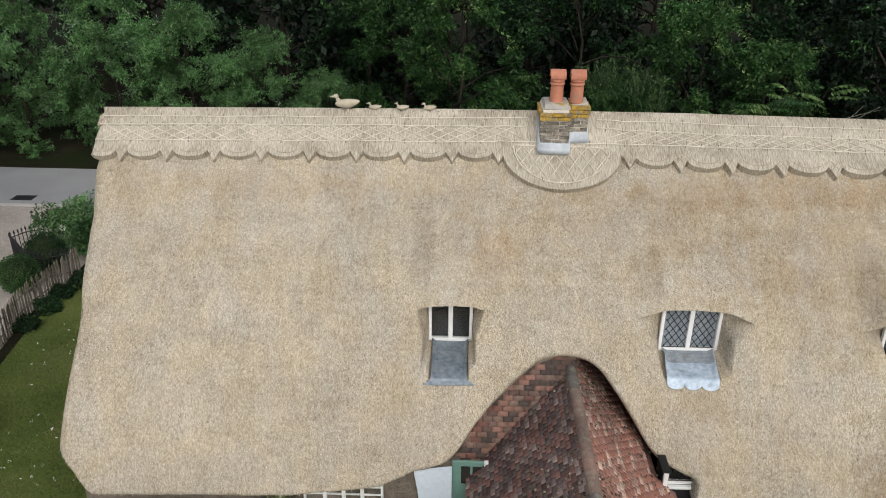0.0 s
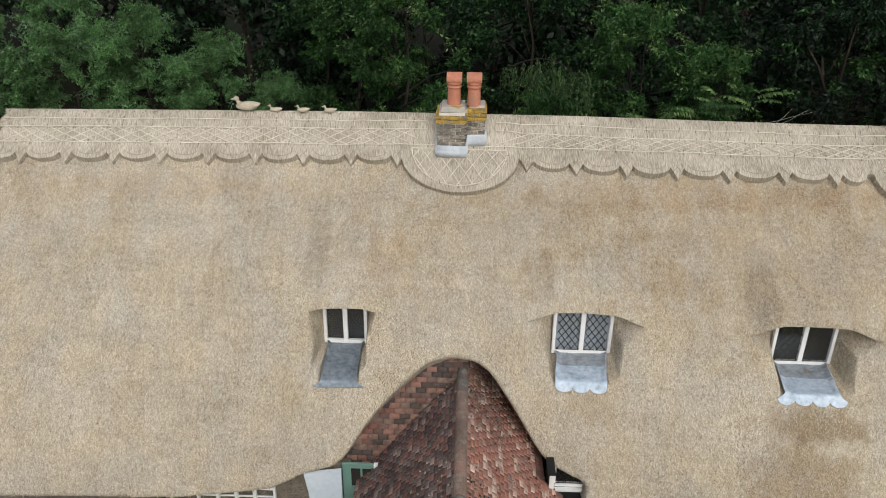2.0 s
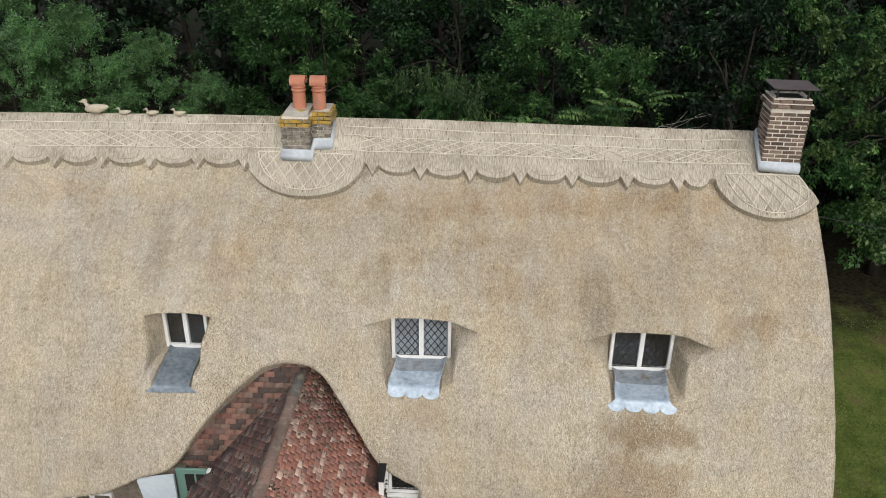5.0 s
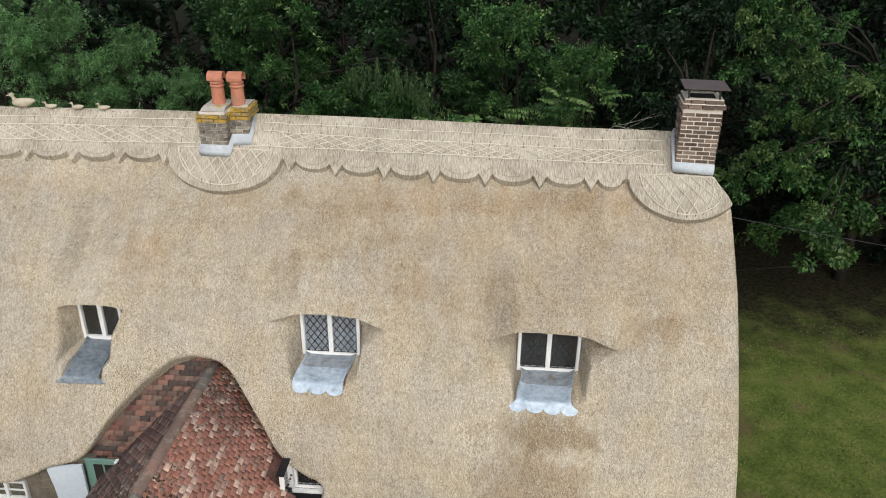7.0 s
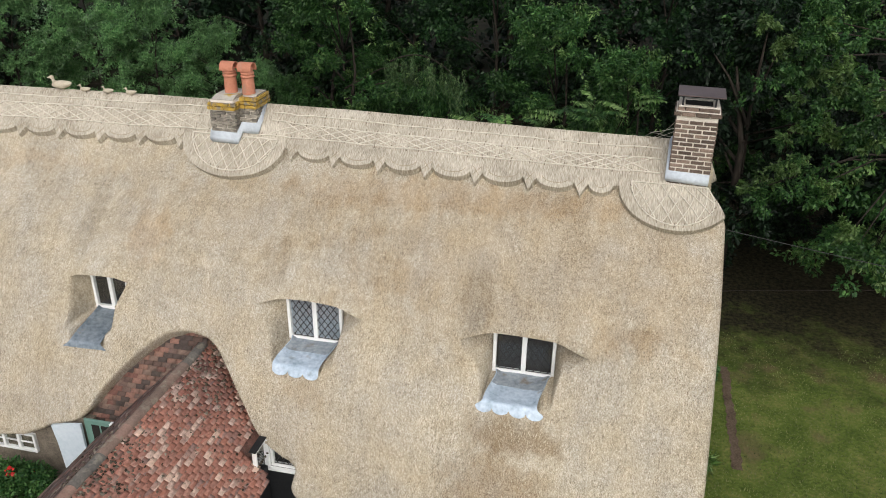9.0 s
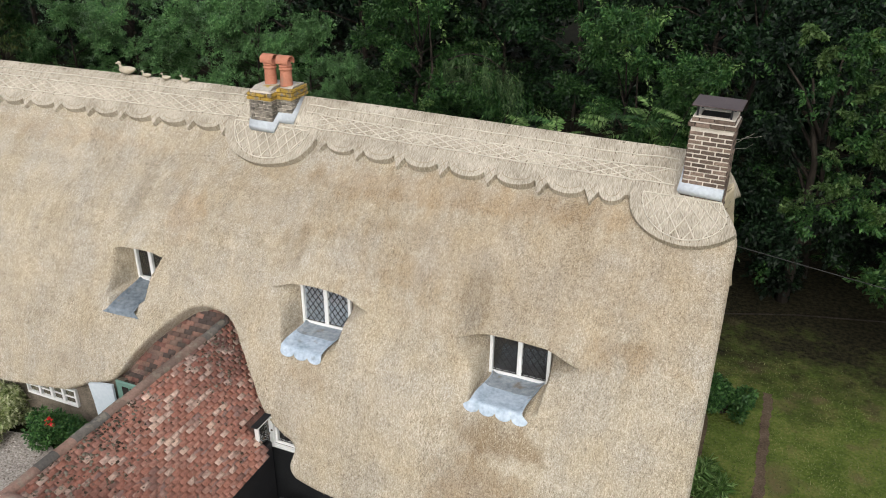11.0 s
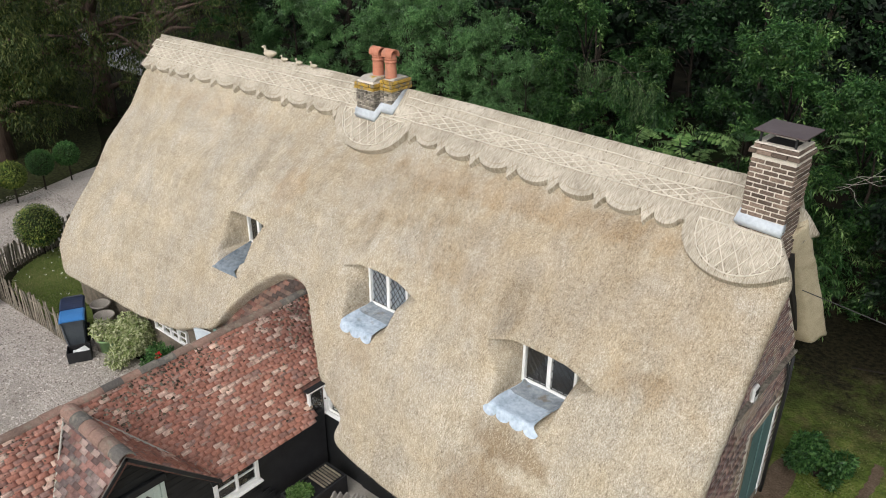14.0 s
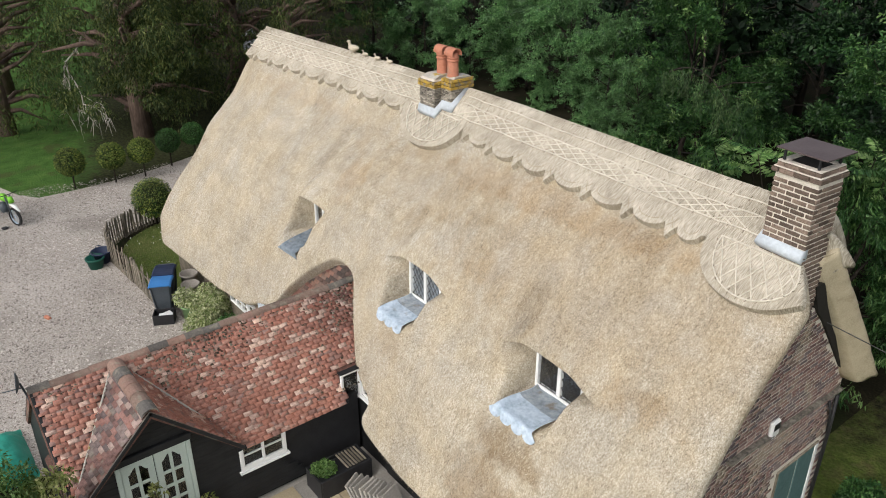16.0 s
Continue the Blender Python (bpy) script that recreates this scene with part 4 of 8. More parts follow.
for c, w, dp in APRONS:
    top = 1.1 if c < 5 else 1.14
    wi, di = w - 0.2, dp + 0.02
    rim = [(c + wi * math.cos(a), top + (di - 0.02) * math.sin(a)) for a in np.linspace(0, math.pi, 22)]
    rod("ligger", [on_cap(x, s) for x, s in rim])
    rod("ligger", [on_cap(x, top) for x in np.linspace(c - wi, c + wi, 12)])
    for k in range(-8, 9):
        for sg in (-1, 1):
            seg = []
            for s in np.linspace(top, top + di, 30):
                x = c + k * 0.245 + sg * (s - top) * 0.62
                if abs(x - c) < wi and s - top < (di - 0.02) * math.sqrt(max(0, 1 - ((x - c) / wi) ** 2)):
                    seg.append((x, s))
            if len(seg) > 3:
                rod("crossed_spar", [on_cap(*q, 0.012 + 0.006 * (sg > 0)) for q in seg[::3] + seg[-1:]], 0.0105)
# thin stitched arcs inside the scallops
for a, b in zip([-7.35] + POINTS, POINTS + [9.22]):
    if b - a < 1.5:
        c, w = (a + b) / 2, (b - a) / 2 - 0.21
        ob = rod("stitched_arc", [on_cap(c + w * math.cos(t), CAP_S - 0.27 + 0.14 * math.sin(t), 0.002) for t in np.linspace(0.1, math.pi - 0.1, 11)], 0.005)
        ob.data.materials[0] = M["thread"]
# twine ties over the liggers
_tie = tube([(-0.008, 0, -0.05), (0, 0, 0.014), (0.008, 0, 0.05)], 0.006, 4)
_me = bpy.data.meshes.new("tie")
_tie.to_mesh(_me)
_tie.free()
for s in (0.32, 0.58, 0.91):
    for k in range(60):
        x = -7.0 + 0.292 * k + _r.uniform(-0.05, 0.05)
        if outside(x, s) and x < 9.9:
            ob = linked("tie", _me, M["tie"], ridge_cap)
            ob.matrix_parent_inverse = Matrix()
            ob.matrix_basis = Matrix.Translation(on_cap(x, band(x, s), 0.014)) @ pose(0, 0, 0, -48, 0, _r.uniform(-20, 20))
for c, w, dp in APRONS:
    top = 1.1 if c < 5 else 1.14
    for a in np.linspace(0.15, math.pi - 0.15, 15):
        ob = linked("tie", _me, M["tie"], ridge_cap)
        ob.matrix_parent_inverse = Matrix()
        ob.matrix_basis = Matrix.Translation(on_cap(c + (w - 0.2) * math.cos(a), top + dp * math.sin(a), 0.014)) @ pose(0, 0, 0, -48, 0, math.degrees(a) - 90)
# stitches over the points of the ridge and knots along its crest
for p in POINTS:
    for a in (-1, 1):
        ob = rod("stitch", [on_cap(p - 0.07 * a, CAP_S - 0.3, 0.004), on_cap(p + 0.06 * a, CAP_S - 0.12, 0.004)], 0.005)
        ob.data.materials[0] = M["thread"]
for k in range(75):
    x = -7.1 + 0.235 * k + _r.uniform(-0.06, 0.06)
    if outside(x, 0.03) and x < 10.3:
        ob = linked("tie", _me, M["thread"], ridge_cap)
        ob.matrix_parent_inverse = Matrix()
        ob.matrix_basis = Matrix.Translation(on_cap(x, 0.05, 0.01)) @ pose(0, 0, 0, _r.uniform(-90, -60), 0, _r.uniform(-70, 70)) @ Matrix.Scale(0.7, 4)


# ---- chimneys ----
def brick_shell(parent, lo, hi, mat, seed, skip_back=True, length=0.225, height=0.075, joint=0.013, rough=0.004):
    """Courses of single bricks round a rectangular stack, each a part of its own on shared meshes."""
    r = random.Random(seed)
    stack = {}

    def piece(dx, dy, dz):
        key = (round(dx, 3), round(dy, 3), round(dz, 3))
        if key not in stack:
            me = bpy.data.meshes.new("brick")
            b = box((-dx / 2, -dy / 2, -dz / 2), (dx / 2, dy / 2, dz / 2), 0.006)
            b.to_mesh(me)
            b.free()
            stack[key] = me
        return stack[key]

    n = int((hi[2] - lo[2]) / height)
    for c in range(n):
        z = lo[2] + (c + 0.5) * height
        sides = [("x", lo[0], hi[0], lo[1]), ("y", lo[1], hi[1], hi[0]), ("y", lo[1], hi[1], lo[0])]
        if not skip_back:
            sides.append(("x", lo[0], hi[0], hi[1]))
        for k, (ax, a, b, at) in enumerate(sides):
            x = a + (0.0 if (c + k) % 2 else -length / 2)
            while x < b - 0.02:
                u, w = max(x, a), min(x + length - joint, b)
                if w - u > 0.04:
                    inward = 0.045 if at in (lo[0], lo[1]) else -0.045
                    out = r.uniform(-rough, rough)
                    if ax == "x":
                        me, p = piece(w - u, 0.1, height - joint), ((u + w) / 2, at + inward + out, z)
                    else:
                        me, p = piece(0.1, w - u - 0.2 * 0, height - joint), (at + inward + out, (u + w) / 2, z)
                    ob = linked("brick", me, mat, parent)
                    ob.matrix_parent_inverse = Matrix()
                    ob.matrix_basis = Matrix.Translation(p) @ pose(0, 0, 0, 0, 0, r.uniform(-150, 150) * rough)
                x += length


def stepped_flashing(parent, pts, out, name="flashing", tall=0.15, wide=0.08):
    """A soft pale fillet of mortar and lead round a stack: an upright face against the brick that turns out at its foot. out: which way each point faces."""
    bm = bmesh.new()
    prof = [(-0.02, tall), (0.02, tall), (0.02 + 0.4 * (wide - 0.02), tall * 0.82), (0.02 + 0.75 * (wide - 0.02), 0.5 * tall), (wide, 0.12 * tall), (wide + 0.012, -0.03), (wide * 0.5, -0.1), (-0.02, -0.12)]
    rows = [[bm.verts.new(Vector(p) + Vector((o[0] * a, o[1] * a, b + 0.006 * noise.noise(Vector(p) * 9 + Vector((a * 30, b * 30, 0)))))) for a, b in prof] for p, o in zip(pts, out)]
    n = len(prof)
    for a, b in zip(rows, rows[1:]):
        for k in range(n):
            bm.faces.new((a[k], a[(k + 1) % n], b[(k + 1) % n], b[k]))
    bm.faces.new(rows[0])
    bm.faces.new(rows[-1][::-1])
    bmesh.ops.recalc_face_normals(bm, faces=bm.faces)
    return part(name, bm, M["flash"], parent, "pale grey flashing band", True)


# stepped twin-pot stack
ch1 = part("chimney", box((1.3, 13.98, 5.9), (1.78, 14.7, 7.19), 0.01), M["mortar"], cottage, "stepped old brick chimney with yellow lichen")
part("core", box((1.78, 14.17, 6.2), (2.13, 14.7, 7.2), 0.01), M["mortar"], ch1)
brick_shell(ch1, (1.28, 13.96, 6.37), (1.8, 14.72, 7.05), M["old_brick"], 1, rough=0.012, height=0.068)
brick_shell(ch1, (1.81, 14.15, 6.55), (2.15, 14.72, 7.075), M["old_brick"], 2, rough=0.012, height=0.068)
brick_shell(ch1, (1.25, 13.93, 7.0), (1.825, 14.75, 7.225), M["lichen"], 3, rough=0.012)
brick_shell(ch1, (1.835, 14.12, 7.01), (2.18, 14.75, 7.235), M["lichen"], 4, rough=0.012)
_bm = bmesh.new()
for (xa, ya, xb, yb), q in (((1.26, 13.94, 1.82, 14.74), 0.09), ((1.8, 14.13, 2.18, 14.74), 0.07)):
    lo = [_bm.verts.new((x, y, 7.2)) for x, y in ((xa + 0.06, ya + 0.06), (xb - 0.05, ya + 0.06), (xb - 0.05, yb), (xa + 0.06, yb))]
    hi = [_bm.verts.new((x, y, 7.265)) for x, y in ((xa + q, ya + 2 * q), (xb - q * 0.4, ya + 2 * q), (xb - q * 0.4, yb - q), (xa + q, yb - q))]
    _bm.faces.new(hi)
    for k in range(4):
        _bm.faces.new((lo[k], lo[(k + 1) % 4], hi[(k + 1) % 4], hi[k]))
part("flaunching", _bm, M["flaunch"], ch1, "grey cement top")


def chimney_pot(x, y, z, parent):
    prof = [(0.128, 0), (0.125, 0.02), (0.118, 0.3), (0.12, 0.33), (0.135, 0.335), (0.135, 0.36), (0.118, 0.365), (0.116, 0.39), (0.132, 0.395), (0.132, 0.42), (0.112, 0.43), (0.108, 0.5), (0.09, 0.5), (0.09, 0.3)]
    pot = part("chimney_pot", lathe(prof, 24, (x, y, z)), M["pot"], parent, "ringed terracotta chimney pot with hood", True)
    bm = bmesh.new()
    n = 16
    rows = []
    for xx in (-0.14, 0.14):
        for r in (0.128, 0.108):
            rows.append([bm.verts.new((x + xx, y + 1.05 * r * math.cos(a), z + 0.49 + 0.95 * r * math.sin(a))) for a in np.linspace(-0.35, math.pi + 0.35, n)])
    for a, b in ((0, 2), (3, 1), (1, 0), (2, 3)):
        for k in range(n - 1):
            bm.faces.new((rows[a][k], rows[a][k + 1], rows[b][k + 1], rows[b][k]))
    bm.faces.new((rows[0][0], rows[2][0], rows[3][0], rows[1][0]))
    bm.faces.new((rows[0][-1], rows[1][-1], rows[3][-1], rows[2][-1]))
    bmesh.ops.recalc_face_normals(bm, faces=bm.faces)
    part("pot_hood", bm, M["pot"], parent, "half-round terracotta hood")
    return pot


chimney_pot(1.57, 14.36, 7.25, ch1)
chimney_pot(1.94, 14.36, 7.25, ch1)
stepped_flashing(ch1, [(1.28, 14.6, 6.95), (1.28, 13.96, 6.46), (1.8, 13.96, 6.45), (1.83, 14.15, 6.62), (2.15, 14.15, 6.62), (2.15, 14.6, 6.95)],
                 [(-1, 0), (-1, -1), (0.9, -1), (0.6, -1), (1, -1), (1, 0)], tall=0.12, wide=0.035)

ch1.location = (0.075, 0, 0.04)
# gable stack with a steel cover
ch2 = part("chimney", box((9.926, 13.588, 5.5), (10.574, 14.152, 7.51), 0.004), M["mortar"], cottage, "square brown brick chimney with a steel cover plate")
brick_shell(ch2, (9.918, 13.58, 5.16), (10.582, 14.16, 7.475), M["brick"], 7, False, joint=0.02)
brick_shell(ch2, (9.885, 13.545, 7.475), (10.615, 14.195, 7.55), M["brick"], 8, False)
brick_shell(ch2, (9.93, 13.58, 7.55), (10.57, 14.16, 7.625), M["brick"], 9, False)
for a, b in (((9.9, 13.55, 7.55), (10.6, 13.6, 7.565)), ((9.9, 14.14, 7.55), (10.6, 14.19, 7.565)), ((9.9, 13.6, 7.55), (9.95, 14.14, 7.565)), ((10.55, 13.6, 7.55), (10.6, 14.14, 7.565))):
    part("mortar_ledge", box(a, b, 0.004), M["mortar"], ch2)
for a, b in (((9.93, 13.58, 7.625), (10.57, 13.68, 7.645)), ((9.93, 14.06, 7.625), (10.57, 14.16, 7.645)), ((9.93, 13.68, 7.625), (10.03, 14.06, 7.645)), ((10.47, 13.68, 7.625), (10.57, 14.06, 7.645))):
    part("mortar_ledge", box(a, b, 0.004), M["mortar"], ch2)
part("flue", box((10.04, 13.69, 7.46), (10.46, 14.05, 7.632)), M["void"], ch2, "black sooty flue")
for x in (9.99, 10.5):
    for y in (13.63, 14.11):
        part("cover_leg", box((x - 0.015, y - 0.015, 7.64), (x + 0.015, y + 0.015, 7.81)), M["black"], ch2)
part("cover_plate", box((9.895, 13.54, 7.81), (10.645, 14.225, 7.83), 0.004), M["cover"], ch2, "flat brown steel cover plate")
stepped_flashing(ch2, [(9.918, 14.16, 6.87), (9.918, 13.58, 6.44), (10.582, 13.58, 6.42), (10.582, 13.66, 6.46)], [(-0.6, 0), (-0.5, -1), (0.0, -1), (0.1, 0)], tall=0.085, wide=0.08)
ch2.matrix_basis = Matrix.Translation((10.335, 13.85, 0.2)) @ pose(0, 0, 0, 0, 0, -4) @ Matrix.Translation((-10.25, -13.87, 0))


# ---- dormer windows ----
def casement(parent, name, lo, hi, y, lights=2, lattice=False, bar=0.05, label="", curtain=False, rows=1, face=(1, 0), mat="white"):
    """A casement in the wall plane y: frame, mullions, panes, leading, dark room behind."""
    (x0, z0), (x1, z1) = lo, hi
    win = part(name, box((x0, y + 0.05, z0), (x1, y + 0.055, z1)), M["void"], parent, label)
    for a, b in (((x0, z0), (x1, z0 + bar * 1.2)), ((x0, z1 - bar), (x1, z1)), ((x0, z0 + bar * 1.2), (x0 + bar, z1 - bar)), ((x1 - bar, z0 + bar * 1.2), (x1, z1 - bar))):
        part("frame_rail", box((a[0], y - 0.03, a[1]), (b[0], y + 0.05, b[1]), 0.006), M[mat], win)
    w = (x1 - x0 - 2 * bar) / lights
    for k in range(lights):
        a, b = x0 + bar + k * w, x0 + bar + (k + 1) * w
        if k:
            part("mullion", box((a - bar * 0.7, y - 0.026, z0 + bar * 1.2), (a + bar * 0.7, y + 0.05, z1 - bar), 0.006), M[mat], win)
        pane = part("pane", box((a + 0.01, y + 0.008, z0 + 1.15 * bar), (b - 0.01, y + 0.012, z1 - bar)), M["glass"], win)
        pane.visible_shadow = False
        for q in range(1, rows):
            zz = z0 + bar + (z1 - z0 - 2 * bar) * q / rows
            part("glazing_bar", box((a, y - 0.012, zz - 0.012), (b, y + 0.02, zz + 0.012), 0.003), M[mat], win)
        if lattice:
            bm = bmesh.new()
            h = z1 - z0 - 2.35 * bar
            step = 0.125
            n = int((w + h) / step) + 2
            for sg in (1, -1):
                for i in range(-n, n):
                    pts = []
                    for t in np.linspace(0, 1, 25):
                        zz = z0 + 1.25 * bar + h * t
                        xx = (a + b) / 2 + i * step + sg * (t - 0.5) * h * 0.72
                        if a + 0.02 < xx < b - 0.02:
                            pts.append((xx, y + 0.006, zz))
                    if len(pts) > 1:
                        add_tube(bm, [pts[0], pts[-1]], 0.0075, 4)
            for z in (z0 + 1.22 * bar, z1 - bar):
                add_tube(bm, [(a + 0.01, y + 0.004, z), (b - 0.01, y + 0.004, z)], 0.011, 4)
            tagged(part("leading", bm, M["black"], win, "diamond lead lattice"), kind="stuff")
    if curtain:
        bm = bmesh.new()
        for a, b in ((x0 + bar, x0 + bar + w * 0.55), (x1 - bar - w * 0.55, x1 - bar)) if curtain == "sides" else ((x0 + bar, x1 - bar),):
            xs = np.linspace(a, b, 30)
            v0 = [bm.verts.new((x, y + 0.035 + 0.008 * math.sin(x * 60), z0 + bar)) for x in xs]
            v1 = [bm.verts.new((x, y + 0.035 + 0.008 * math.sin(x * 60), z1 - bar)) for x in xs]
            for k in range(29):
                bm.faces.new((v0[k], v0[k + 1], v1[k + 1], v1[k]))
        part("curtain", bm, M["curtain"], win, "grey curtain behind the glass, lightened for the pane's sky reflection", True)
    return win


for k, d in enumerate(DORMERS):
    half = d["j"] - 0.03
    top = (4.36, 4.42, 4.38)[k]
    casement(cottage, "dormer_window", (d["x"] - half, d["zs"]), (d["x"] + half, top), d["y"], 2, k != 0, 0.058,
             ("white two-light dormer casement with dark curtains", "white two-light dormer casement with diamond leading", "white two-light dormer casement with dark leaded glass")[k], (None, True, None)[k], rows=1)
    # lead apron: from the sill out to a cut edge on the thatch
    nu, nv = 49, 22
    s_f = s_at(d["zl"])
    me_o = np.zeros((nu, nv, 3))
    for i in range(nu):
        u = -1 + 2 * i / (nu - 1)
        lobe = 0.0 if k == 0 else 0.085 * math.sqrt(abs(math.sin((u + 1) / 2 * math.pi * (3 if k == 1 else 4))))
        for j in range(nv):
            t = j / (nv - 1)
            wid = d["w0"] + 0.03 * (1 - smooth01(0, 0.12, t)) + (d["wf"] - d["w0"]) * smooth01(0.66, 1.0, t) ** 1.3
            x = d["x"] + u * wid + d["dx"] * smooth01(0.05, 0.7, t)
            low = front(np.array([x]), np.array([s_f - 0.04]), 0.045)[0]
            if t < 0.72:
                q = t / 0.72
                y, z = d["y"] - 0.02 + (low[1] - d["y"] + 0.02) * q, d["zs"] + 0.012 + (low[2] - d["zs"] - 0.012) * q ** 1.3
            else:
                q = (t - 0.72) / 0.28
                p = front(np.array([x]), np.array([s_f - 0.04 + q * (0.1 + lobe)]), 0.045 - 0.012 * q)[0]
                y, z = p[1], p[2]
            curl = 0.05 * smooth01(0.75, 1, abs(u)) * (1 - smooth01(0.5, 0.9, t))
            me_o[i, j] = (x, y, z + curl + 0.004 * math.sin(9 * x + 7 * t))
    slab("lead_apron", me_o[:, ::-1], (me_o - np.array([0, -0.006, 0.01]))[:, ::-1], M["dark_lead"] if k == 0 else M["lead"], cottage, "dull lead apron with flared foot" if k == 0 else "pale lead apron with scalloped foot", True)
    if k:                             # added strip: stains and the dark window's reflection put into the lead colour
        up = me_o[1:-1, :8] + np.array([0, -0.006, 0.007])
        slab("sill_flashing", up[:, ::-1], (up - np.array([0, -0.004, 0.005]))[:, ::-1], M["mid_lead"], cottage, "stained lead strip with the window's dark reflection in its colour", True)


# ---- walls of the cottage ----
def piece_material(name, cols, rough=0.9, bump=0.6, fine=35, moss=None, moss_cut=0.6, moss_scale=3.0, grime=0.0, runs=0.0, dark_patch=None):
    """Fired clay: each piece takes its own colour, with grain over it, moss in patches and one darker patch."""
    m = material(name, [(0.75, 0.75, 0.75), (1.0, 1.0, 1.0), (1.2, 1.2, 1.2)], scale=6, fine=fine, rough=rough, bump=bump, dist=0.006)
    nt = m.node_tree
    N, L = nt.nodes.new, nt.links.new
    bsdf = nt.nodes["Principled BSDF"]
    grain = bsdf.inputs["Base Color"].links[0].from_socket
    geo, info = N("ShaderNodeNewGeometry"), N("ShaderNodeObjectInfo")
    add, fr = N("ShaderNodeMath"), N("ShaderNodeMath")
    fr.operation = "FRACT"
    L(geo.outputs["Random Per Island"], add.inputs[0])
    L(info.outputs["Random"], add.inputs[1])
    L(add.outputs[0], fr.inputs[0])
    ramp = N("ShaderNodeValToRGB")
    els = ramp.color_ramp.elements
    ramp.color_ramp.interpolation = "CONSTANT"
    for i, c in enumerate(cols):
        e = els[i] if i < 2 else els.new(i / len(cols))
        e.position = i / len(cols)
        e.color = (*c, 1)
    pick = fr.outputs[0]
    if runs:                          # neighbours along a course tend to come from one firing
        gp, sh, rn, ad, f2 = N("ShaderNodeNewGeometry"), N("ShaderNodeMapping"), N("ShaderNodeTexNoise"), N("ShaderNodeMath"), N("ShaderNodeMath")
        sh.inputs["Scale"].default_value = (4.0, 1.3, 4.0)
        rn.inputs["Scale"].default_value, rn.inputs["Detail"].default_value = 1.0, 1.0
        L(gp.outputs["Position"], sh.inputs["Vector"])
        L(sh.outputs[0], rn.inputs["Vector"])
        ad.operation, ad.inputs[1].default_value, ad.inputs[2].default_value = "MULTIPLY_ADD", 0.9, 0.05 - 0.5 * runs
        L(pick, ad.inputs[0])
        f2.operation, f2.inputs[1].default_value = "MULTIPLY_ADD", runs
        L(rn.outputs["Fac"], f2.inputs[0])
        L(ad.outputs[0], f2.inputs[2])
        pick = f2.outputs[0]
    L(pick, ramp.inputs[0])
    mx = N("ShaderNodeMix")
    mx.data_type, mx.blend_type = "RGBA", "MULTIPLY"
    mx.inputs[0].default_value = 1.0
    L(ramp.outputs[0], mx.inputs[6])
    L(grain, mx.inputs[7])
    col = mx.outputs[2]
    if moss:
        tc = N("ShaderNodeNewGeometry")
        nz = N("ShaderNodeTexNoise")
        nz.inputs["Scale"].default_value, nz.inputs["Detail"].default_value = moss_scale, 6.0
        L(tc.outputs["Position"], nz.inputs["Vector"])
        mr = N("ShaderNodeMapRange")
        mr.inputs[1].default_value, mr.inputs[2].default_value = moss_cut, moss_cut + 0.1
        mr.inputs[4].default_value = 0.55
        L(nz.outputs["Fac"], mr.inputs[0])
        m2 = N("ShaderNodeMix")
        m2.data_type = "RGBA"
        L(mr.outputs[0], m2.inputs[0])
        L(col, m2.inputs[6])
        m2.inputs[7].default_value = (*moss, 1)
        col = m2.outputs[2]
        if grime:                     # broad weathered patches and pale lichen dots over all the pieces
            for sc, cut, amount, tint in ((1.3, 0.48, grime, (0.5, 0.47, 0.46)), (22.0, 0.68, 0.7, (1.9, 1.95, 1.85)), (16.0, 0.52, 0.42, (0.6, 0.66, 0.68))):
                n2 = N("ShaderNodeTexNoise")
                n2.inputs["Scale"].default_value, n2.inputs["Detail"].default_value = sc, 5.0
                L(tc.outputs["Position"], n2.inputs["Vector"])
                r2 = N("ShaderNodeMapRange")
                r2.inputs[1].default_value, r2.inputs[2].default_value, r2.inputs[4].default_value = cut, cut + 0.15, amount
                L(n2.outputs["Fac"], r2.inputs[0])
                m3 = N("ShaderNodeMix")
                m3.data_type, m3.blend_type = "RGBA", "MULTIPLY"
                L(r2.outputs[0], m3.inputs[0])
                L(col, m3.inputs[6])
                m3.inputs[7].default_value = (*tint, 1)
                col = m3.outputs[2]
    if dark_patch:                          # one darker patch: centre, half sizes, tint
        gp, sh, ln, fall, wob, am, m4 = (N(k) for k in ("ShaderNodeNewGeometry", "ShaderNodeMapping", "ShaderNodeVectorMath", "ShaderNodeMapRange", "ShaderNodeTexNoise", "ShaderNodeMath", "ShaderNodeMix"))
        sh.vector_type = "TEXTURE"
        sh.inputs["Location"].default_value, sh.inputs["Scale"].default_value = dark_patch[0], dark_patch[1]
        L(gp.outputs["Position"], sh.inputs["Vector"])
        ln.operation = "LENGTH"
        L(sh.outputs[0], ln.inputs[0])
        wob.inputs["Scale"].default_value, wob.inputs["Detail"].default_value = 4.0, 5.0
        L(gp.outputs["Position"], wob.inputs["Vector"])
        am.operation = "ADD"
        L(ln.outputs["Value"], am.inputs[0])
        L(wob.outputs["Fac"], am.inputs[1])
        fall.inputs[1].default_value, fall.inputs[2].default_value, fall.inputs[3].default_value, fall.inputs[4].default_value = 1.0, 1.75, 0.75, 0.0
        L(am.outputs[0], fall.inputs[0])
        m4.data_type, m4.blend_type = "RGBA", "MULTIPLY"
        m4.inputs[7].default_value = (*dark_patch[2], 1)
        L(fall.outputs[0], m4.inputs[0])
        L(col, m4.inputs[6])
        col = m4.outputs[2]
    L(col, bsdf.inputs["Base Color"])
    return m


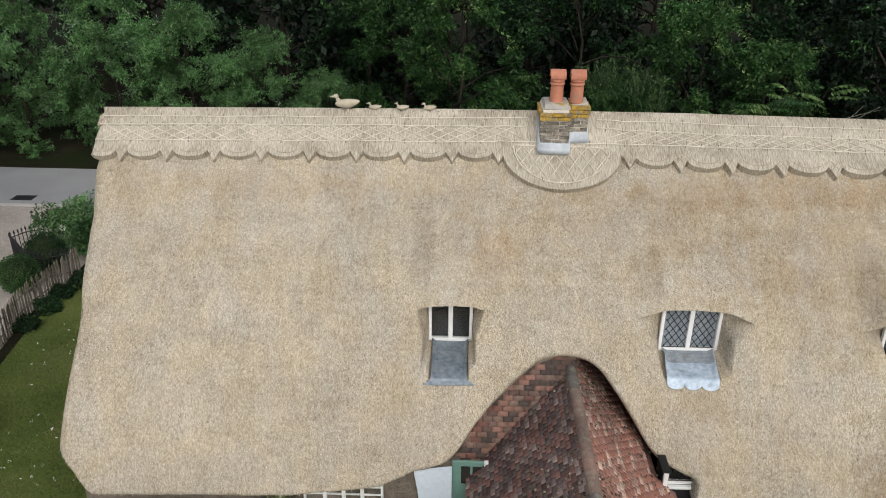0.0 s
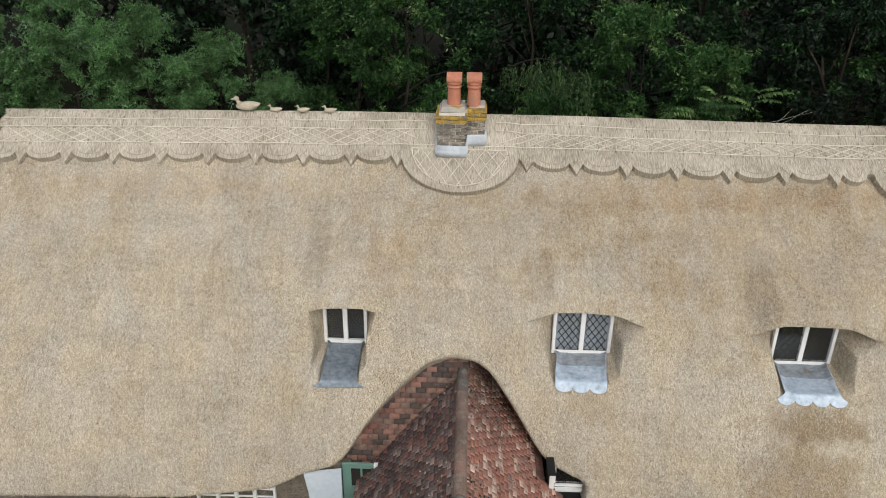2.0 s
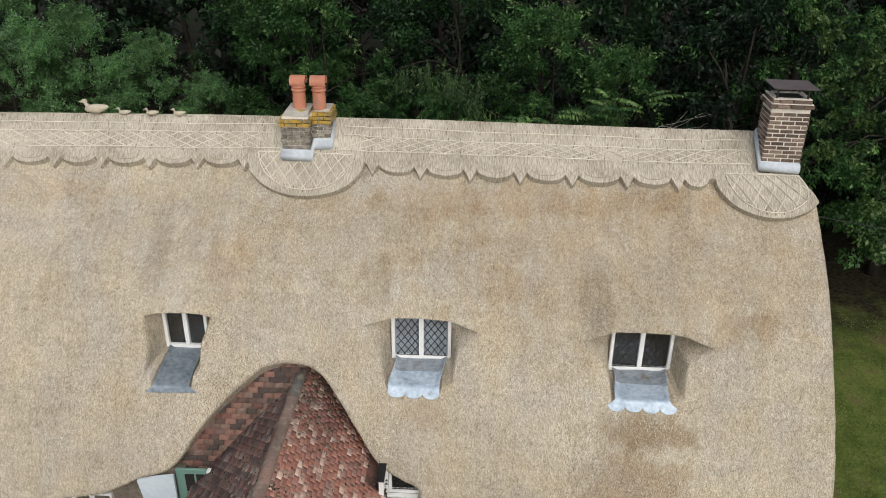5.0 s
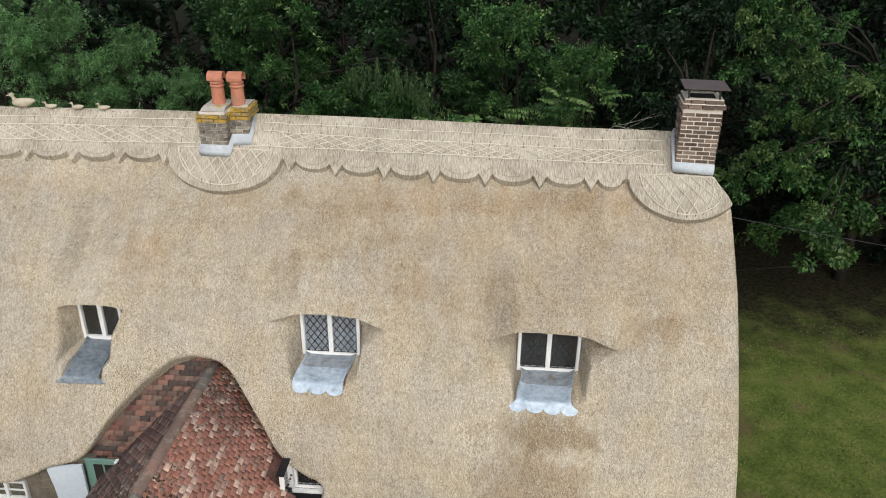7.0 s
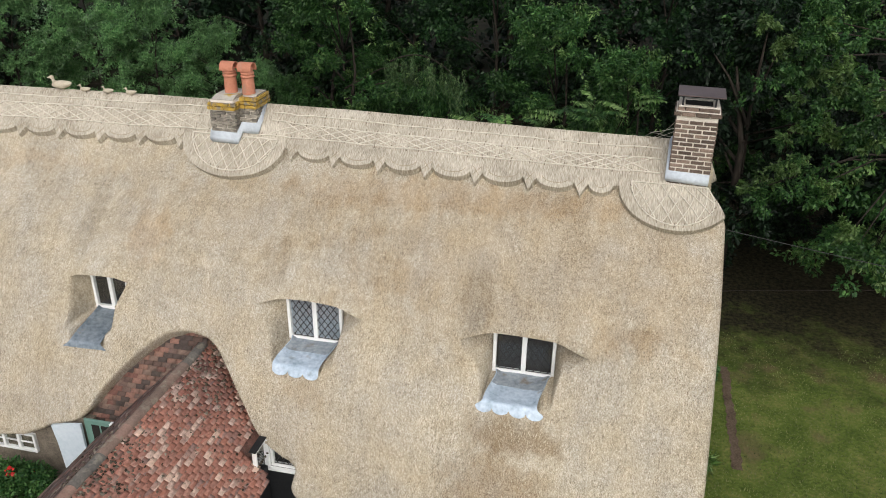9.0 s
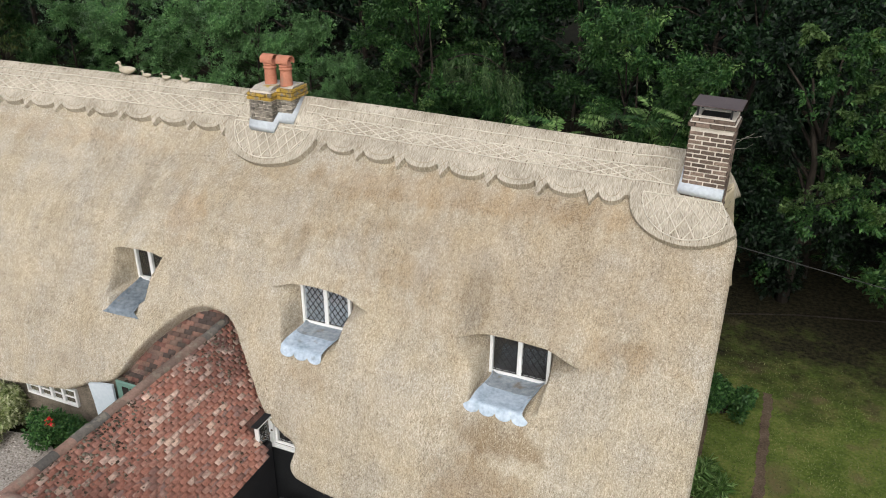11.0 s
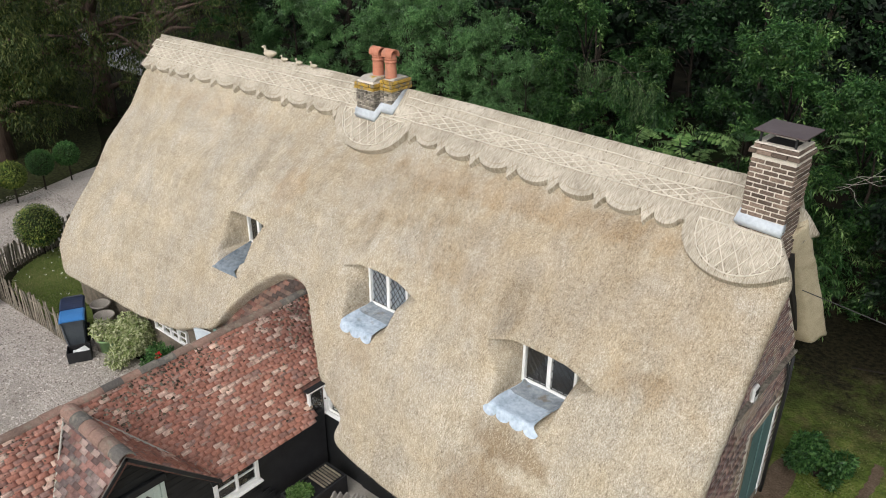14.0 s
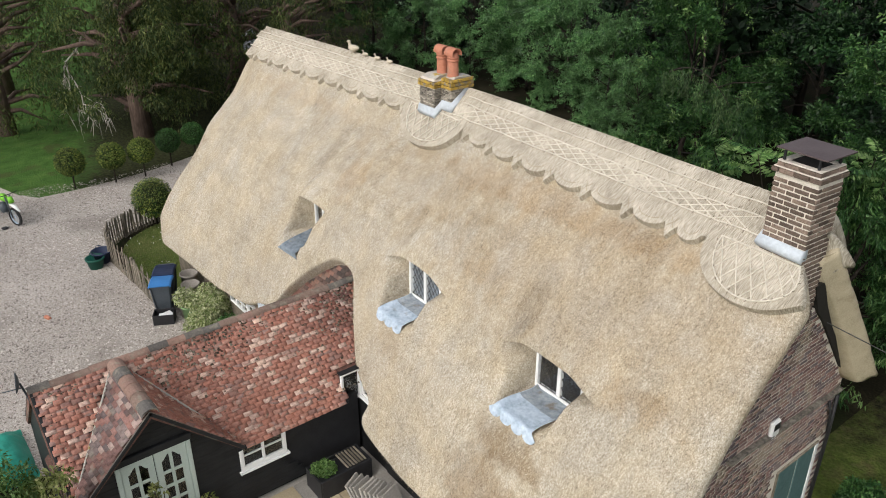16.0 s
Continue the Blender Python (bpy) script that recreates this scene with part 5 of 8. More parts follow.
M["red_tile"] = piece_material("red_clay_tiles", [(0.292, 0.162, 0.135), (0.400, 0.200, 0.157), (0.346, 0.216, 0.189), (0.443, 0.216, 0.162), (0.378, 0.173, 0.130), (0.464, 0.227, 0.173), (0.410, 0.184, 0.135), (0.454, 0.211, 0.157), (0.367, 0.178, 0.140), (0.432, 0.194, 0.146), (0.475, 0.259, 0.200), (0.400, 0.200, 0.157), (0.421, 0.216, 0.167), (0.454, 0.292, 0.243), (0.670, 0.486, 0.405), (0.562, 0.389, 0.324), (0.713, 0.508, 0.410)], moss=(0.14, 0.125, 0.105), moss_cut=0.62, moss_scale=8.0, bump=0.9, grime=0.24, runs=0.8, dark_patch=((2.3, 10.9, 2.9), (0.7, 1.0, 0.8), (0.62, 0.62, 0.66)))
M["dark_mossy_tile"] = piece_material("dark_mossy_tiles", [(0.12, 0.08, 0.074), (0.21, 0.12, 0.105), (0.17, 0.13, 0.125), (0.28, 0.155, 0.135), (0.13, 0.10, 0.098), (0.36, 0.27, 0.24), (0.18, 0.105, 0.095), (0.23, 0.175, 0.165), (0.25, 0.13, 0.11)], moss=(0.23, 0.21, 0.175), moss_cut=0.55, moss_scale=5.0, grime=0.5)
M["wall_brick"] = piece_material("old_red_bricks", [(0.15, 0.09, 0.085), (0.22, 0.13, 0.12), (0.13, 0.10, 0.105), (0.27, 0.165, 0.145), (0.19, 0.12, 0.115), (0.31, 0.21, 0.18), (0.21, 0.16, 0.155), (0.24, 0.14, 0.125), (0.17, 0.13, 0.135)], moss=(0.4, 0.34, 0.25), moss_cut=0.53, moss_scale=1.8)

part("wall", box((-6.8, 10.66, 0), (0.0, 10.95, 1.85)), M["render"], cottage, "pale front wall under the thatch")
part("wall", box((3.4, 10.69, 0), (4.5, 10.98, 1.4)), M["black_board"], cottage, "black boarded wall beside the barn")
part("wall", box((4.5, 10.66, 0), (10.43, 10.98, 1.6)), M["black_board"], cottage, "dark front wall under the eave")
part("wall", box((-6.9, 15.9, 0), (10.43, 16.0, 3.9)), M["render"], cottage, "rear wall under the thatch")
_bm = bmesh.new()
for xa, xb in ((-6.85, -6.6),):
    prof = [(10.7, 0), (16.0, 0), (16.0, 3.9), (15.1, 5.6), (14.55, 6.4), (13.4, 5.45), (11.9, 4.0), (10.95, 2.4), (10.7, 1.9)]
    vs = [[_bm.verts.new((x, y, z)) for y, z in prof] for x in (xa, xb)]
    _bm.faces.new(vs[0][::-1])
    _bm.faces.new(vs[1])
    for i in range(len(prof)):
        j = (i + 1) % len(prof)
        _bm.faces.new((vs[0][i], vs[0][j], vs[1][j], vs[1][i]))
part("gable_wall", _bm, M["render"], cottage, "rendered gable wall")
GABLE = [(10.72, 0), (16.0, 0), (16.0, 3.66), (14.62, 5.28), (14.3, 5.55), (13.7, 5.55), (13.4, 5.3), (11.95, 4.1), (11.0, 2.5), (10.72, 1.85)]
_bm = bmesh.new()
_vs = [[_bm.verts.new((x, y, z)) for y, z in GABLE] for x in (10.43, 10.65)]
_bm.faces.new(_vs[0][::-1])
_bm.faces.new(_vs[1])
for i in range(len(GABLE)):
    j = (i + 1) % len(GABLE)
    _bm.faces.new((_vs[0][i], _vs[0][j], _vs[1][j], _vs[1][i]))
gable_wall = part("gable_wall", _bm, M["mortar"], cottage, "old red brick gable with pale joints")
# Dark strip added in place of the shaded gap between gable and rear verge.
_bm = bmesh.new()
_ln = [(14.05, 6.0), (14.3, 5.5), (14.6, 5.2), (16.03, 3.5), (16.13, 3.6), (14.93, 5.0), (14.58, 5.5), (14.3, 6.0)]
_vs = [[_bm.verts.new((x, y, z)) for y, z in _ln] for x in (10.55, 10.7)]
_bm.faces.new(_vs[0][::-1])
_bm.faces.new(_vs[1])
for i in range(len(_ln)):
    j = (i + 1) % len(_ln)
    _bm.faces.new((_vs[0][i], _vs[0][j], _vs[1][j], _vs[1][i]))
part("bargeboard", _bm, M["void"], cottage, "added black strip for the shade under the rear verge")


def inside_poly(y, z, poly):
    c = False
    for (a, b), (e, f) in zip(poly, poly[1:] + poly[:1]):
        if (b > z) != (f > z) and y < (e - a) * (z - b) / (f - b) + a:
            c = not c
    return c


# tiled slope under the arch, plus dark boarding on its other side
casement(cottage, "window", (-2.8, 0.84), (-1.36, 1.28), 10.62, 4, False, 0.045, "small white cottage window under the eave", rows=2)
_w = casement(cottage, "window", (3.56, 1.42), (4.24, 1.98), 10.76, 1, True, 0.05, "white-framed leaded corner window beside the barn roof")
part("sill", box((3.46, 10.66, 1.36), (4.26, 10.74, 1.415), 0.008), M["white"], _w, "white painted sill")
part("corner_post", box((3.46, 10.68, 1.415), (3.555, 10.75, 2.05), 0.008), M["white"], _w, "white painted corner post")
part("backing", box((3.42, 10.3, 1.42), (3.43, 10.68, 2.05)), M["void"], _w)
for a, b in (((10.28, 1.36), (10.66, 1.42)), ((10.28, 2.03), (10.68, 2.08)), ((10.28, 1.42), (10.325, 2.03))):
    part("frame_rail", box((3.44, a[0], a[1]), (3.52, b[0], b[1]), 0.006), M["white"], _w, "white painted rail")
_p = part("pane", box((3.46, 10.325, 1.42), (3.464, 10.68, 2.03)), M["glass"], _w)
_p.visible_shadow = False
part("hood_board", box((3.4, 10.24, 2.085), (3.54, 10.7, 2.105), 0.006), M["black_board"], _w, "black weathered board over the window")
part("wall", box((3.3, 10.78, 0), (4.5, 10.98, 1.38)), M["render"], cottage, "brown wall under the leaded window")
door = part("door", box((-0.14, 10.6, 0), (0.42, 10.65, 1.9), 0.01), M["green_paint"], cottage, "green front door under the thatch")
part("door_post", box((0.42, 10.56, 0), (0.5, 10.66, 1.9), 0.01), M["white"], door, "white painted door post")
for k in range(2):
    part("door_pane", box((0.02 + k * 0.2, 10.585, 1.42), (0.18 + k * 0.2, 10.6, 1.8), 0.004), M["void"], door)
_bm = bmesh.new()
_pn = [(-0.66, 0.1), (-0.14, 0.1), (-0.14, 1.84), (-0.5, 1.78), (-0.8, 1.7), (-0.74, 1.3)]
_vs = [[_bm.verts.new((x, y, z)) for x, z in _pn] for y in (10.5, 10.55)]
_bm.faces.new(_vs[0])
_bm.faces.new(_vs[1][::-1])
for i in range(len(_pn)):
    j = (i + 1) % len(_pn)
    _bm.faces.new((_vs[0][i], _vs[1][i], _vs[1][j], _vs[0][j]))
bmesh.ops.recalc_face_normals(_bm, faces=_bm.faces)
part("porch_panel", _bm, M["pale_panel"], cottage, "pale bluish white panel beside the door")


M["ridge_tile"] = piece_material("weathered_ridge_tiles", [(0.2, 0.145, 0.12), (0.3, 0.19, 0.15), (0.15, 0.135, 0.12), (0.26, 0.17, 0.13), (0.13, 0.12, 0.11), (0.28, 0.18, 0.145), (0.23, 0.16, 0.13)], moss=(0.3, 0.27, 0.21), moss_cut=0.55, moss_scale=6.0, bump=1.0, grime=0.4)
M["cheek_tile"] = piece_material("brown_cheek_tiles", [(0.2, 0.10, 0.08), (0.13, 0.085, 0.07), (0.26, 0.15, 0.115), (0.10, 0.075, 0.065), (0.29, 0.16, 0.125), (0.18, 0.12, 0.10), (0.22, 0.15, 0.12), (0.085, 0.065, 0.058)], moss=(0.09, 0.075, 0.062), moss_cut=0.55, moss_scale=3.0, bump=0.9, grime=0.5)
# ---- barn wing ----
barn = thing("barn", "low black-boarded barn wing with old red clay tile roof", "barn", (1.75, 7.5, 0))
RX, RZ, EX, EZ = 1.75, 3.15, 3.55, 1.46       # ridge and east eave


def tile_arrays():
    """One cambered plain tile: u across, v up the slope, w out."""
    us, vs = np.linspace(-0.091, 0.091, 4), (-0.012, 0.16)
    top, bot = [], []
    for v in vs:
        for u in us:
            w = 0.032 - 0.19 * v + 0.002 * (1 - (u / 0.091) ** 2)
            top.append((u, v, w))
            bot.append((u, v, w - 0.014))
    V = np.array(top + bot)
    F = []
    for k in range(3):
        F += [(k, k + 1, k + 5, k + 4), (k + 8, k + 9, k + 1, k)]
    F += [(8, 0, 4, 12), (3, 11, 15, 7), (4, 5, 13, 12), (5, 6, 14, 13), (6, 7, 15, 14)]
    return V, np.array(F)


TILE_V, TILE_F = tile_arrays()
tile_mesh = fast_mesh("tile", TILE_V, TILE_F)


def tile_slope(parent, o, u, v, width, height, inside, mat, seed, single=0, me=tile_mesh, prefer=None):
    """Courses of tiles over a slope; the first `single` are objects, the rest one joined mesh."""
    r = random.Random(seed)
    o, u, v = Vector(o), Vector(u).normalized(), Vector(v).normalized()
    w = u.cross(v)
    base = Matrix((u, v, w)).transposed().to_4x4()
    spots = []
    for j in range(int(height / 0.093)):
        for i in range(int(width / 0.184) + 2):
            a, b = (i + (0.5 if j % 2 else 0)) * 0.184 + r.uniform(-0.003, 0.003), j * 0.093
            p = o + a * u + b * v
            if 0.08 <= a <= width - 0.08 and inside(p):
                spots.append((p, j))
    mine = spots[:]
    if prefer:
        mine.sort(key=lambda q: prefer(q[0]))
    V, F = [], []
    me2 = bpy.data.meshes.get("tile_" + mat.name)
    if single and me2 is None:
        me2 = me.copy()
        me2.name = "tile_" + mat.name
        me2.materials.append(mat)
    for k, (p, j) in enumerate(mine):
        sag = 0.012 * math.sin(p.y * 1.7 + p.x * 2) + r.uniform(-0.003, 0.005)
        m = Matrix.Translation(p + w * sag) @ base @ pose(0, 0, 0, r.uniform(-1.1, 1.1), r.uniform(-0.8, 0.8), r.uniform(-1.2, 1.2))
        if k < single:
            ob = linked("tile", me2, mat, parent)
            ob.matrix_parent_inverse = Matrix()
            ob.matrix_basis = parent.matrix_basis.inverted() @ m
        else:
            mm = np.array(m)
            F.append(TILE_F + len(V) * len(TILE_V))
            V.append(TILE_V @ mm[:3, :3].T + mm[:3, 3])
    if V:
        me3 = fast_mesh("tiles", np.concatenate(V), np.concatenate(F))
        ob = linked("tiles", me3, mat, parent)
        tagged(ob, kind="stuff")


def ridge_run(parent, a, b, n, mat, r=0.13):
    a, b = Vector(a), Vector(b)
    d = (b - a) / n
    ax = d.normalized()
    sd = ax.cross(Vector((0, 0, 1))).normalized()
    rr = random.Random(n)
    for k in range(n):
        bm = bmesh.new()
        rows = []
        up = rr.uniform(-0.01, 0.012)
        for t, q in ((0.0, r), (1.03, r * 1.04)):
            for rad in (q, q - 0.02):
                rows.append([bm.verts.new(a + d * (k + t) + sd * rad * 1.15 * math.cos(an) + Vector((0, 0, -0.07 + up + rad * math.sin(an)))) for an in np.linspace(0.1, math.pi - 0.1, 9)])
        for x, y in ((0, 2), (3, 1), (1, 0), (2, 3)):
            for i in range(8):
                bm.faces.new((rows[x][i], rows[x][i + 1], rows[y][i + 1], rows[y][i]))
        bmesh.ops.recalc_face_normals(bm, faces=bm.faces)
        part("ridge_tile", bm, mat, parent)


CG_Y, CG_K = 6.42, 0.86              # cross gable's ridge line, valley spread
_dx, _dz2 = EX - RX, RZ - EZ
SL = math.hypot(_dx, _dz2)
# sarking under the tiles, closed below
_bm = bmesh.new()
prof = [(0.0, EZ - 0.04), (RX, RZ - 0.03), (3.2, 1.76), (3.2, 1.6), (RX, RZ - 0.22), (0.1, EZ - 0.1)]
_vs = [[_bm.verts.new((x, y, z)) for x, z in prof] for y in (4.95, 13.0)]
_bm.faces.new(_vs[0])
_bm.faces.new(_vs[1][::-1])
for i in range(6):
    _bm.faces.new((_vs[0][i], _vs[1][i], _vs[1][(i + 1) % 6], _vs[0][(i + 1) % 6]))
bmesh.ops.recalc_face_normals(_bm, faces=_bm.faces)
sark = part("roof", _bm, M["dark_tile"], barn, "old red clay tile roof")
_an = math.degrees(math.atan2(_dz2, _dx))
for _a, _b in ((4.95, 5.0), (7.86, 10.3)):
    part("eave_board", box((-0.45, _a, -0.06), (0.0, _b, -0.03), 0, Matrix.Translation((EX - 0.02, 0, EZ - 0.01)) @ pose(0, 0, 0, 0, _an, 0)), M["black_board"], sark)
_bm = bmesh.new()
hw = 1.5
prof = [(CG_Y - hw, RZ - hw / CG_K * 0.86 - 0.02), (CG_Y, RZ - 0.03), (CG_Y + hw, RZ - hw / CG_K * 0.86 - 0.02), (CG_Y + hw, RZ - hw - 0.08), (CG_Y, RZ - 0.12), (CG_Y - hw, RZ - hw - 0.08)]
_vs = [[_bm.verts.new((x, y, z)) for y, z in prof] for x in (RX, 3.68)]
_bm.faces.new(_vs[0])
_bm.faces.new(_vs[1][::-1])
for i in range(6):
    _bm.faces.new((_vs[0][i], _vs[1][i], _vs[1][(i + 1) % 6], _vs[0][(i + 1) % 6]))
bmesh.ops.recalc_face_normals(_bm, faces=_bm.faces)
gable_roof = part("gable_roof", _bm, M["dark_tile"], barn, "small tiled cross gable roof")


def in_cross(p):
    return p.x > RX + 0.02 and abs(p.y - CG_Y) < (p.x - RX) * CG_K


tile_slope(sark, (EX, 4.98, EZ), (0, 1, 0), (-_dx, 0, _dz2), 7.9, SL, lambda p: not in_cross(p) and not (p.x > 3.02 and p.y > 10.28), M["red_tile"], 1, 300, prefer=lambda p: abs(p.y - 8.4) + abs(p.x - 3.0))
tile_slope(sark, (2 * RX - EX, 11.3, EZ), (0, -1, 0), (_dx, 0, _dz2), 6.3, SL, lambda p: True, M["dark_mossy_tile"], 2, 120, prefer=lambda p: -p.y - p.x)
_g = math.hypot(hw, hw)
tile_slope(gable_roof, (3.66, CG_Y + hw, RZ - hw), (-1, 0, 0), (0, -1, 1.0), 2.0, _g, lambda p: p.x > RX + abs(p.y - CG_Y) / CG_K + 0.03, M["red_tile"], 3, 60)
tile_slope(gable_roof, (RX, CG_Y - hw, RZ - hw), (1, 0, 0), (0, 1, 1.0), 1.92, _g, lambda p: p.x > RX + abs(p.y - CG_Y) / CG_K + 0.03, M["dark_mossy_tile"], 4, 60)
ridge_run(sark, (RX, 4.95, RZ + 0.02), (RX, 12.7, RZ + 0.02), 22, M["ridge_tile"], 0.085)
ridge_run(gable_roof, (RX + 0.1, CG_Y, RZ + 0.03), (3.7, CG_Y, RZ + 0.03), 6, M["ridge_tile"])
for _sx in (1, -1):                   # mortared verge at the barn's free end
    part("verge_mortar", box((-0.025, -0.02, 0.0), (0.03, SL + 0.02, 0.03), 0.008, Matrix.Translation((RX + _sx * _dx, 4.99, EZ)) @ pose(0, 0, 0, 0, 0, 90 * _sx) @ pose(0, 0, 0, math.degrees(math.atan2(_dz2, _dx)), 0, 0)), M["black_board"], sark, "dark weathered verge strip")
for sg in (1, -1):
    part("valley", tube([(RX + 0.02, CG_Y, RZ + 0.03), (RX + hw / CG_K * 0.98, CG_Y + sg * hw * 0.98, RZ - hw * 0.93 - 0.06)], 0.022, 6), M["flaunch"], gable_roof, "mortared valley")
    part("verge_board", box((0, -0.015, -0.05), (0.03, math.hypot(hw, hw) + 0.02, 0.015), 0.004, Matrix.Translation((3.655, CG_Y + sg * (hw + 0.01), RZ - hw - 0.01)) @ pose(0, 0, 0, 45, 0, 0) if sg < 0 else Matrix.Translation((3.655, CG_Y + hw + 0.01, RZ - hw - 0.01)) @ Matrix.Scale(-1, 4, (0, 1, 0)) @ pose(0, 0, 0, 45, 0, 0)), M["black_board"], gable_roof)
    bm = bmesh.new()
    add_tube(bm, [(3.67, CG_Y, RZ + 0.02), (3.67, CG_Y + sg * hw, RZ - hw + 0.01)], 0.013, 6)
    part("verge_mortar", bm, M["ridge_tile"], gable_roof, "dull mortar verge")


def boards(parent, x, y0, y1, z0, top, holes=()):
    """Lapped horizontal boards on a wall facing +x, each a part."""
    z = z0
    while True:
        spans = [(y0, y1)]
        for a, b, c, d in holes:
            if z + 0.15 > c and z < d:
                spans = [s for p, q in spans for s in ((p, min(q, a)), (max(p, b), q)) if s[1] - s[0] > 0.03]
        for p, q in spans:
            lim = top
            pts = [t for t in np.linspace(p, q, 60) if lim(t) > z + 0.02]
            if len(pts) > 1:
                a, b = pts[0], pts[-1]
                part("board", box((x, a, z), (x + 0.022, b, z + 0.155), 0.004, Matrix.Translation((x, 0, z)) @ pose(0, 0, 0, 0, 3, 0) @ Matrix.Translation((-x, 0, -z))), M["black_board"], parent)
        z += 0.14
        if z > 3.1:
            break


wall_e = part("wall", box((3.2, 5.0, 0), (3.36, 10.6, 1.45)), M["black"], barn, "black weatherboarded wall")
_bm = bmesh.new()
_pr = [(CG_Y - 1.4, 0), (CG_Y + 1.4, 0), (CG_Y + 1.4, RZ - 1.5), (CG_Y, RZ - 0.14), (CG_Y - 1.4, RZ - 1.5)]
_vs = [[_bm.verts.new((x, y, z)) for y, z in _pr] for x in (3.2, 3.38)]
_bm.faces.new(_vs[0][::-1])
_bm.faces.new(_vs[1])
for i in range(5):
    j = (i + 1) % 5
    _bm.faces.new((_vs[0][i], _vs[0][j], _vs[1][j], _vs[1][i]))
part("gable", _bm, M["black"], barn, "black boarded gable")
boards(wall_e, 3.385, 4.98, 10.6, 0.05, lambda y: min(1.5 if abs(y - CG_Y) > 1.4 else 9, RZ - 0.12 - abs(y - CG_Y)), [(5.74, 7.02, 0, 2.22), (7.9, 8.86, 0.85, 1.48)])
part("wall", box((0.1, 5.0, 0), (0.26, 10.6, 1.45)), M["black_board"], barn)
_bm = bmesh.new()
_pr = [(0.1, 0), (3.36, 0), (3.36, 1.4), (RX, RZ - 0.15), (0.1, 1.4)]
_vs = [[_bm.verts.new((x, y, z)) for x, z in _pr] for y in (5.0, 5.16)]
_bm.faces.new(_vs[0])
_bm.faces.new(_vs[1][::-1])
for i in range(5):
    j = (i + 1) % 5
    _bm.faces.new((_vs[0][i], _vs[1][i], _vs[1][j], _vs[0][j]))
bmesh.ops.recalc_face_normals(_bm, faces=_bm.faces)
part("end_wall", _bm, M["black_board"], barn)


# sash window and double doors of the barn, built in the plane x = 3.42
def barn_window():
    w = part("window", box((3.36, 7.95, 0.92), (3.38, 8.82, 1.44)), M["void"], barn, "white four-pane barn window")
    X0, X1 = 3.385, 3.45
    for a, b in (((7.9, 0.86), (8.87, 0.95)), ((7.9, 1.4), (8.87, 1.47)), ((7.9, 0.95), (7.98, 1.4)), ((8.79, 0.95), (8.87, 1.4)), ((8.36, 0.95), (8.41, 1.4))):
        part("frame_rail", box((X0, a[0], a[1]), (X1, b[0], b[1]), 0.006), M["white"], w)
    for a, b in ((7.98, 8.36), (8.41, 8.79)):
        part("glazing_bar", box((X0, a, 1.175), (X1 - 0.02, b, 1.2), 0.004), M["white"], w)
        p = part("pane", box((3.4, a, 0.95), (3.404, b, 1.4)), M["glass"], w)
        p.visible_shadow = False
    part("sill", box((3.385, 7.86, 0.82), (3.5, 8.91, 0.86), 0.006), M["white"], w)
    return w


barn_window()


def barn_doors():
    d = part("double_door", box((3.36, 5.8, 0.02), (3.38, 6.96, 2.12)), M["void"], barn, "pale green glazed double doors")
    part("door_lintel", box((3.385, 5.68, 2.13), (3.47, 7.08, 2.27), 0.01), M["black_board"], d, "black timber lintel")
    for y0, y1 in ((5.72, 5.8), (6.96, 7.04)):
        part("door_post", box((3.385, y0, 0.02), (3.46, y1, 2.13), 0.006), M["sage"], d)
    for y0 in (5.8, 6.385):
        y1 = y0 + 0.575
        part("door_leaf", box((3.39, y0 + 0.003, 0.03), (3.43, y1 - 0.003, 0.62), 0.005), M["sage"], d)
        for a, b in (((y0 + 0.003, 0.62), (y0 + 0.115, 2.12)), ((y1 - 0.115, 0.62), (y1 - 0.003, 2.12)), ((y0 + 0.115, 2.0), (y1 - 0.115, 2.12)), ((y0 + 0.26, 0.62), (y0 + 0.315, 2.0))):
            part("stile", box((3.39, a[0], a[1]), (3.43, b[0], b[1]), 0.004), M["sage"], d)
        for z in (0.93, 1.25, 1.57):
            part("glazing_bar", box((3.395, y0 + 0.115, z), (3.425, y1 - 0.115, z + 0.06), 0.004), M["sage"], d)
        for sg in (-1, 1):            # the heads of the top lights sweep up to the middle bar
            ym = y0 + 0.2875
            bm = bmesh.new()
            top = [(ym + sg * (0.0275 + 0.145 * q), 2.0 - 0.13 * (0.5 - 0.5 * math.cos(math.pi * q))) for q in np.linspace(0.12, 1, 8)]
            ring = [(top[0][0], 2.0)] + top + [(top[-1][0], 2.0)]
            va, vb = ([bm.verts.new((x, y, z)) for y, z in ring] for x in (3.398, 3.422))
            bm.faces.new(va)
            bm.faces.new(vb[::-1])
            for k in range(len(ring)):
                bm.faces.new((va[k], vb[k], vb[(k + 1) % len(ring)], va[(k + 1) % len(ring)]))
            bmesh.ops.recalc_face_normals(bm, faces=bm.faces)
            part("arched_head", bm, M["sage"], d)
        p = part("pane", box((3.4, y0 + 0.115, 0.62), (3.404, y1 - 0.115, 2.0)), M["glass"], d)
        p.visible_shadow = False
    part("door_handle", tube([(3.43, 6.43, 1.0), (3.48, 6.43, 1.0), (3.48, 6.53, 1.0)], 0.01, 6), M["black"], d)


barn_doors()
# tiled cheek slope under the thatch arch
cheek = part("tiled_cheek", box((0.6, 0.0, -0.05), (1.8, 1.7, -0.01), 0, Matrix.Translation((0, 10.72, 1.66)) @ pose(0, 0, 0, 60, 0, 0)), M["void"], cottage, "small old brick-red tiled slope under the arch")
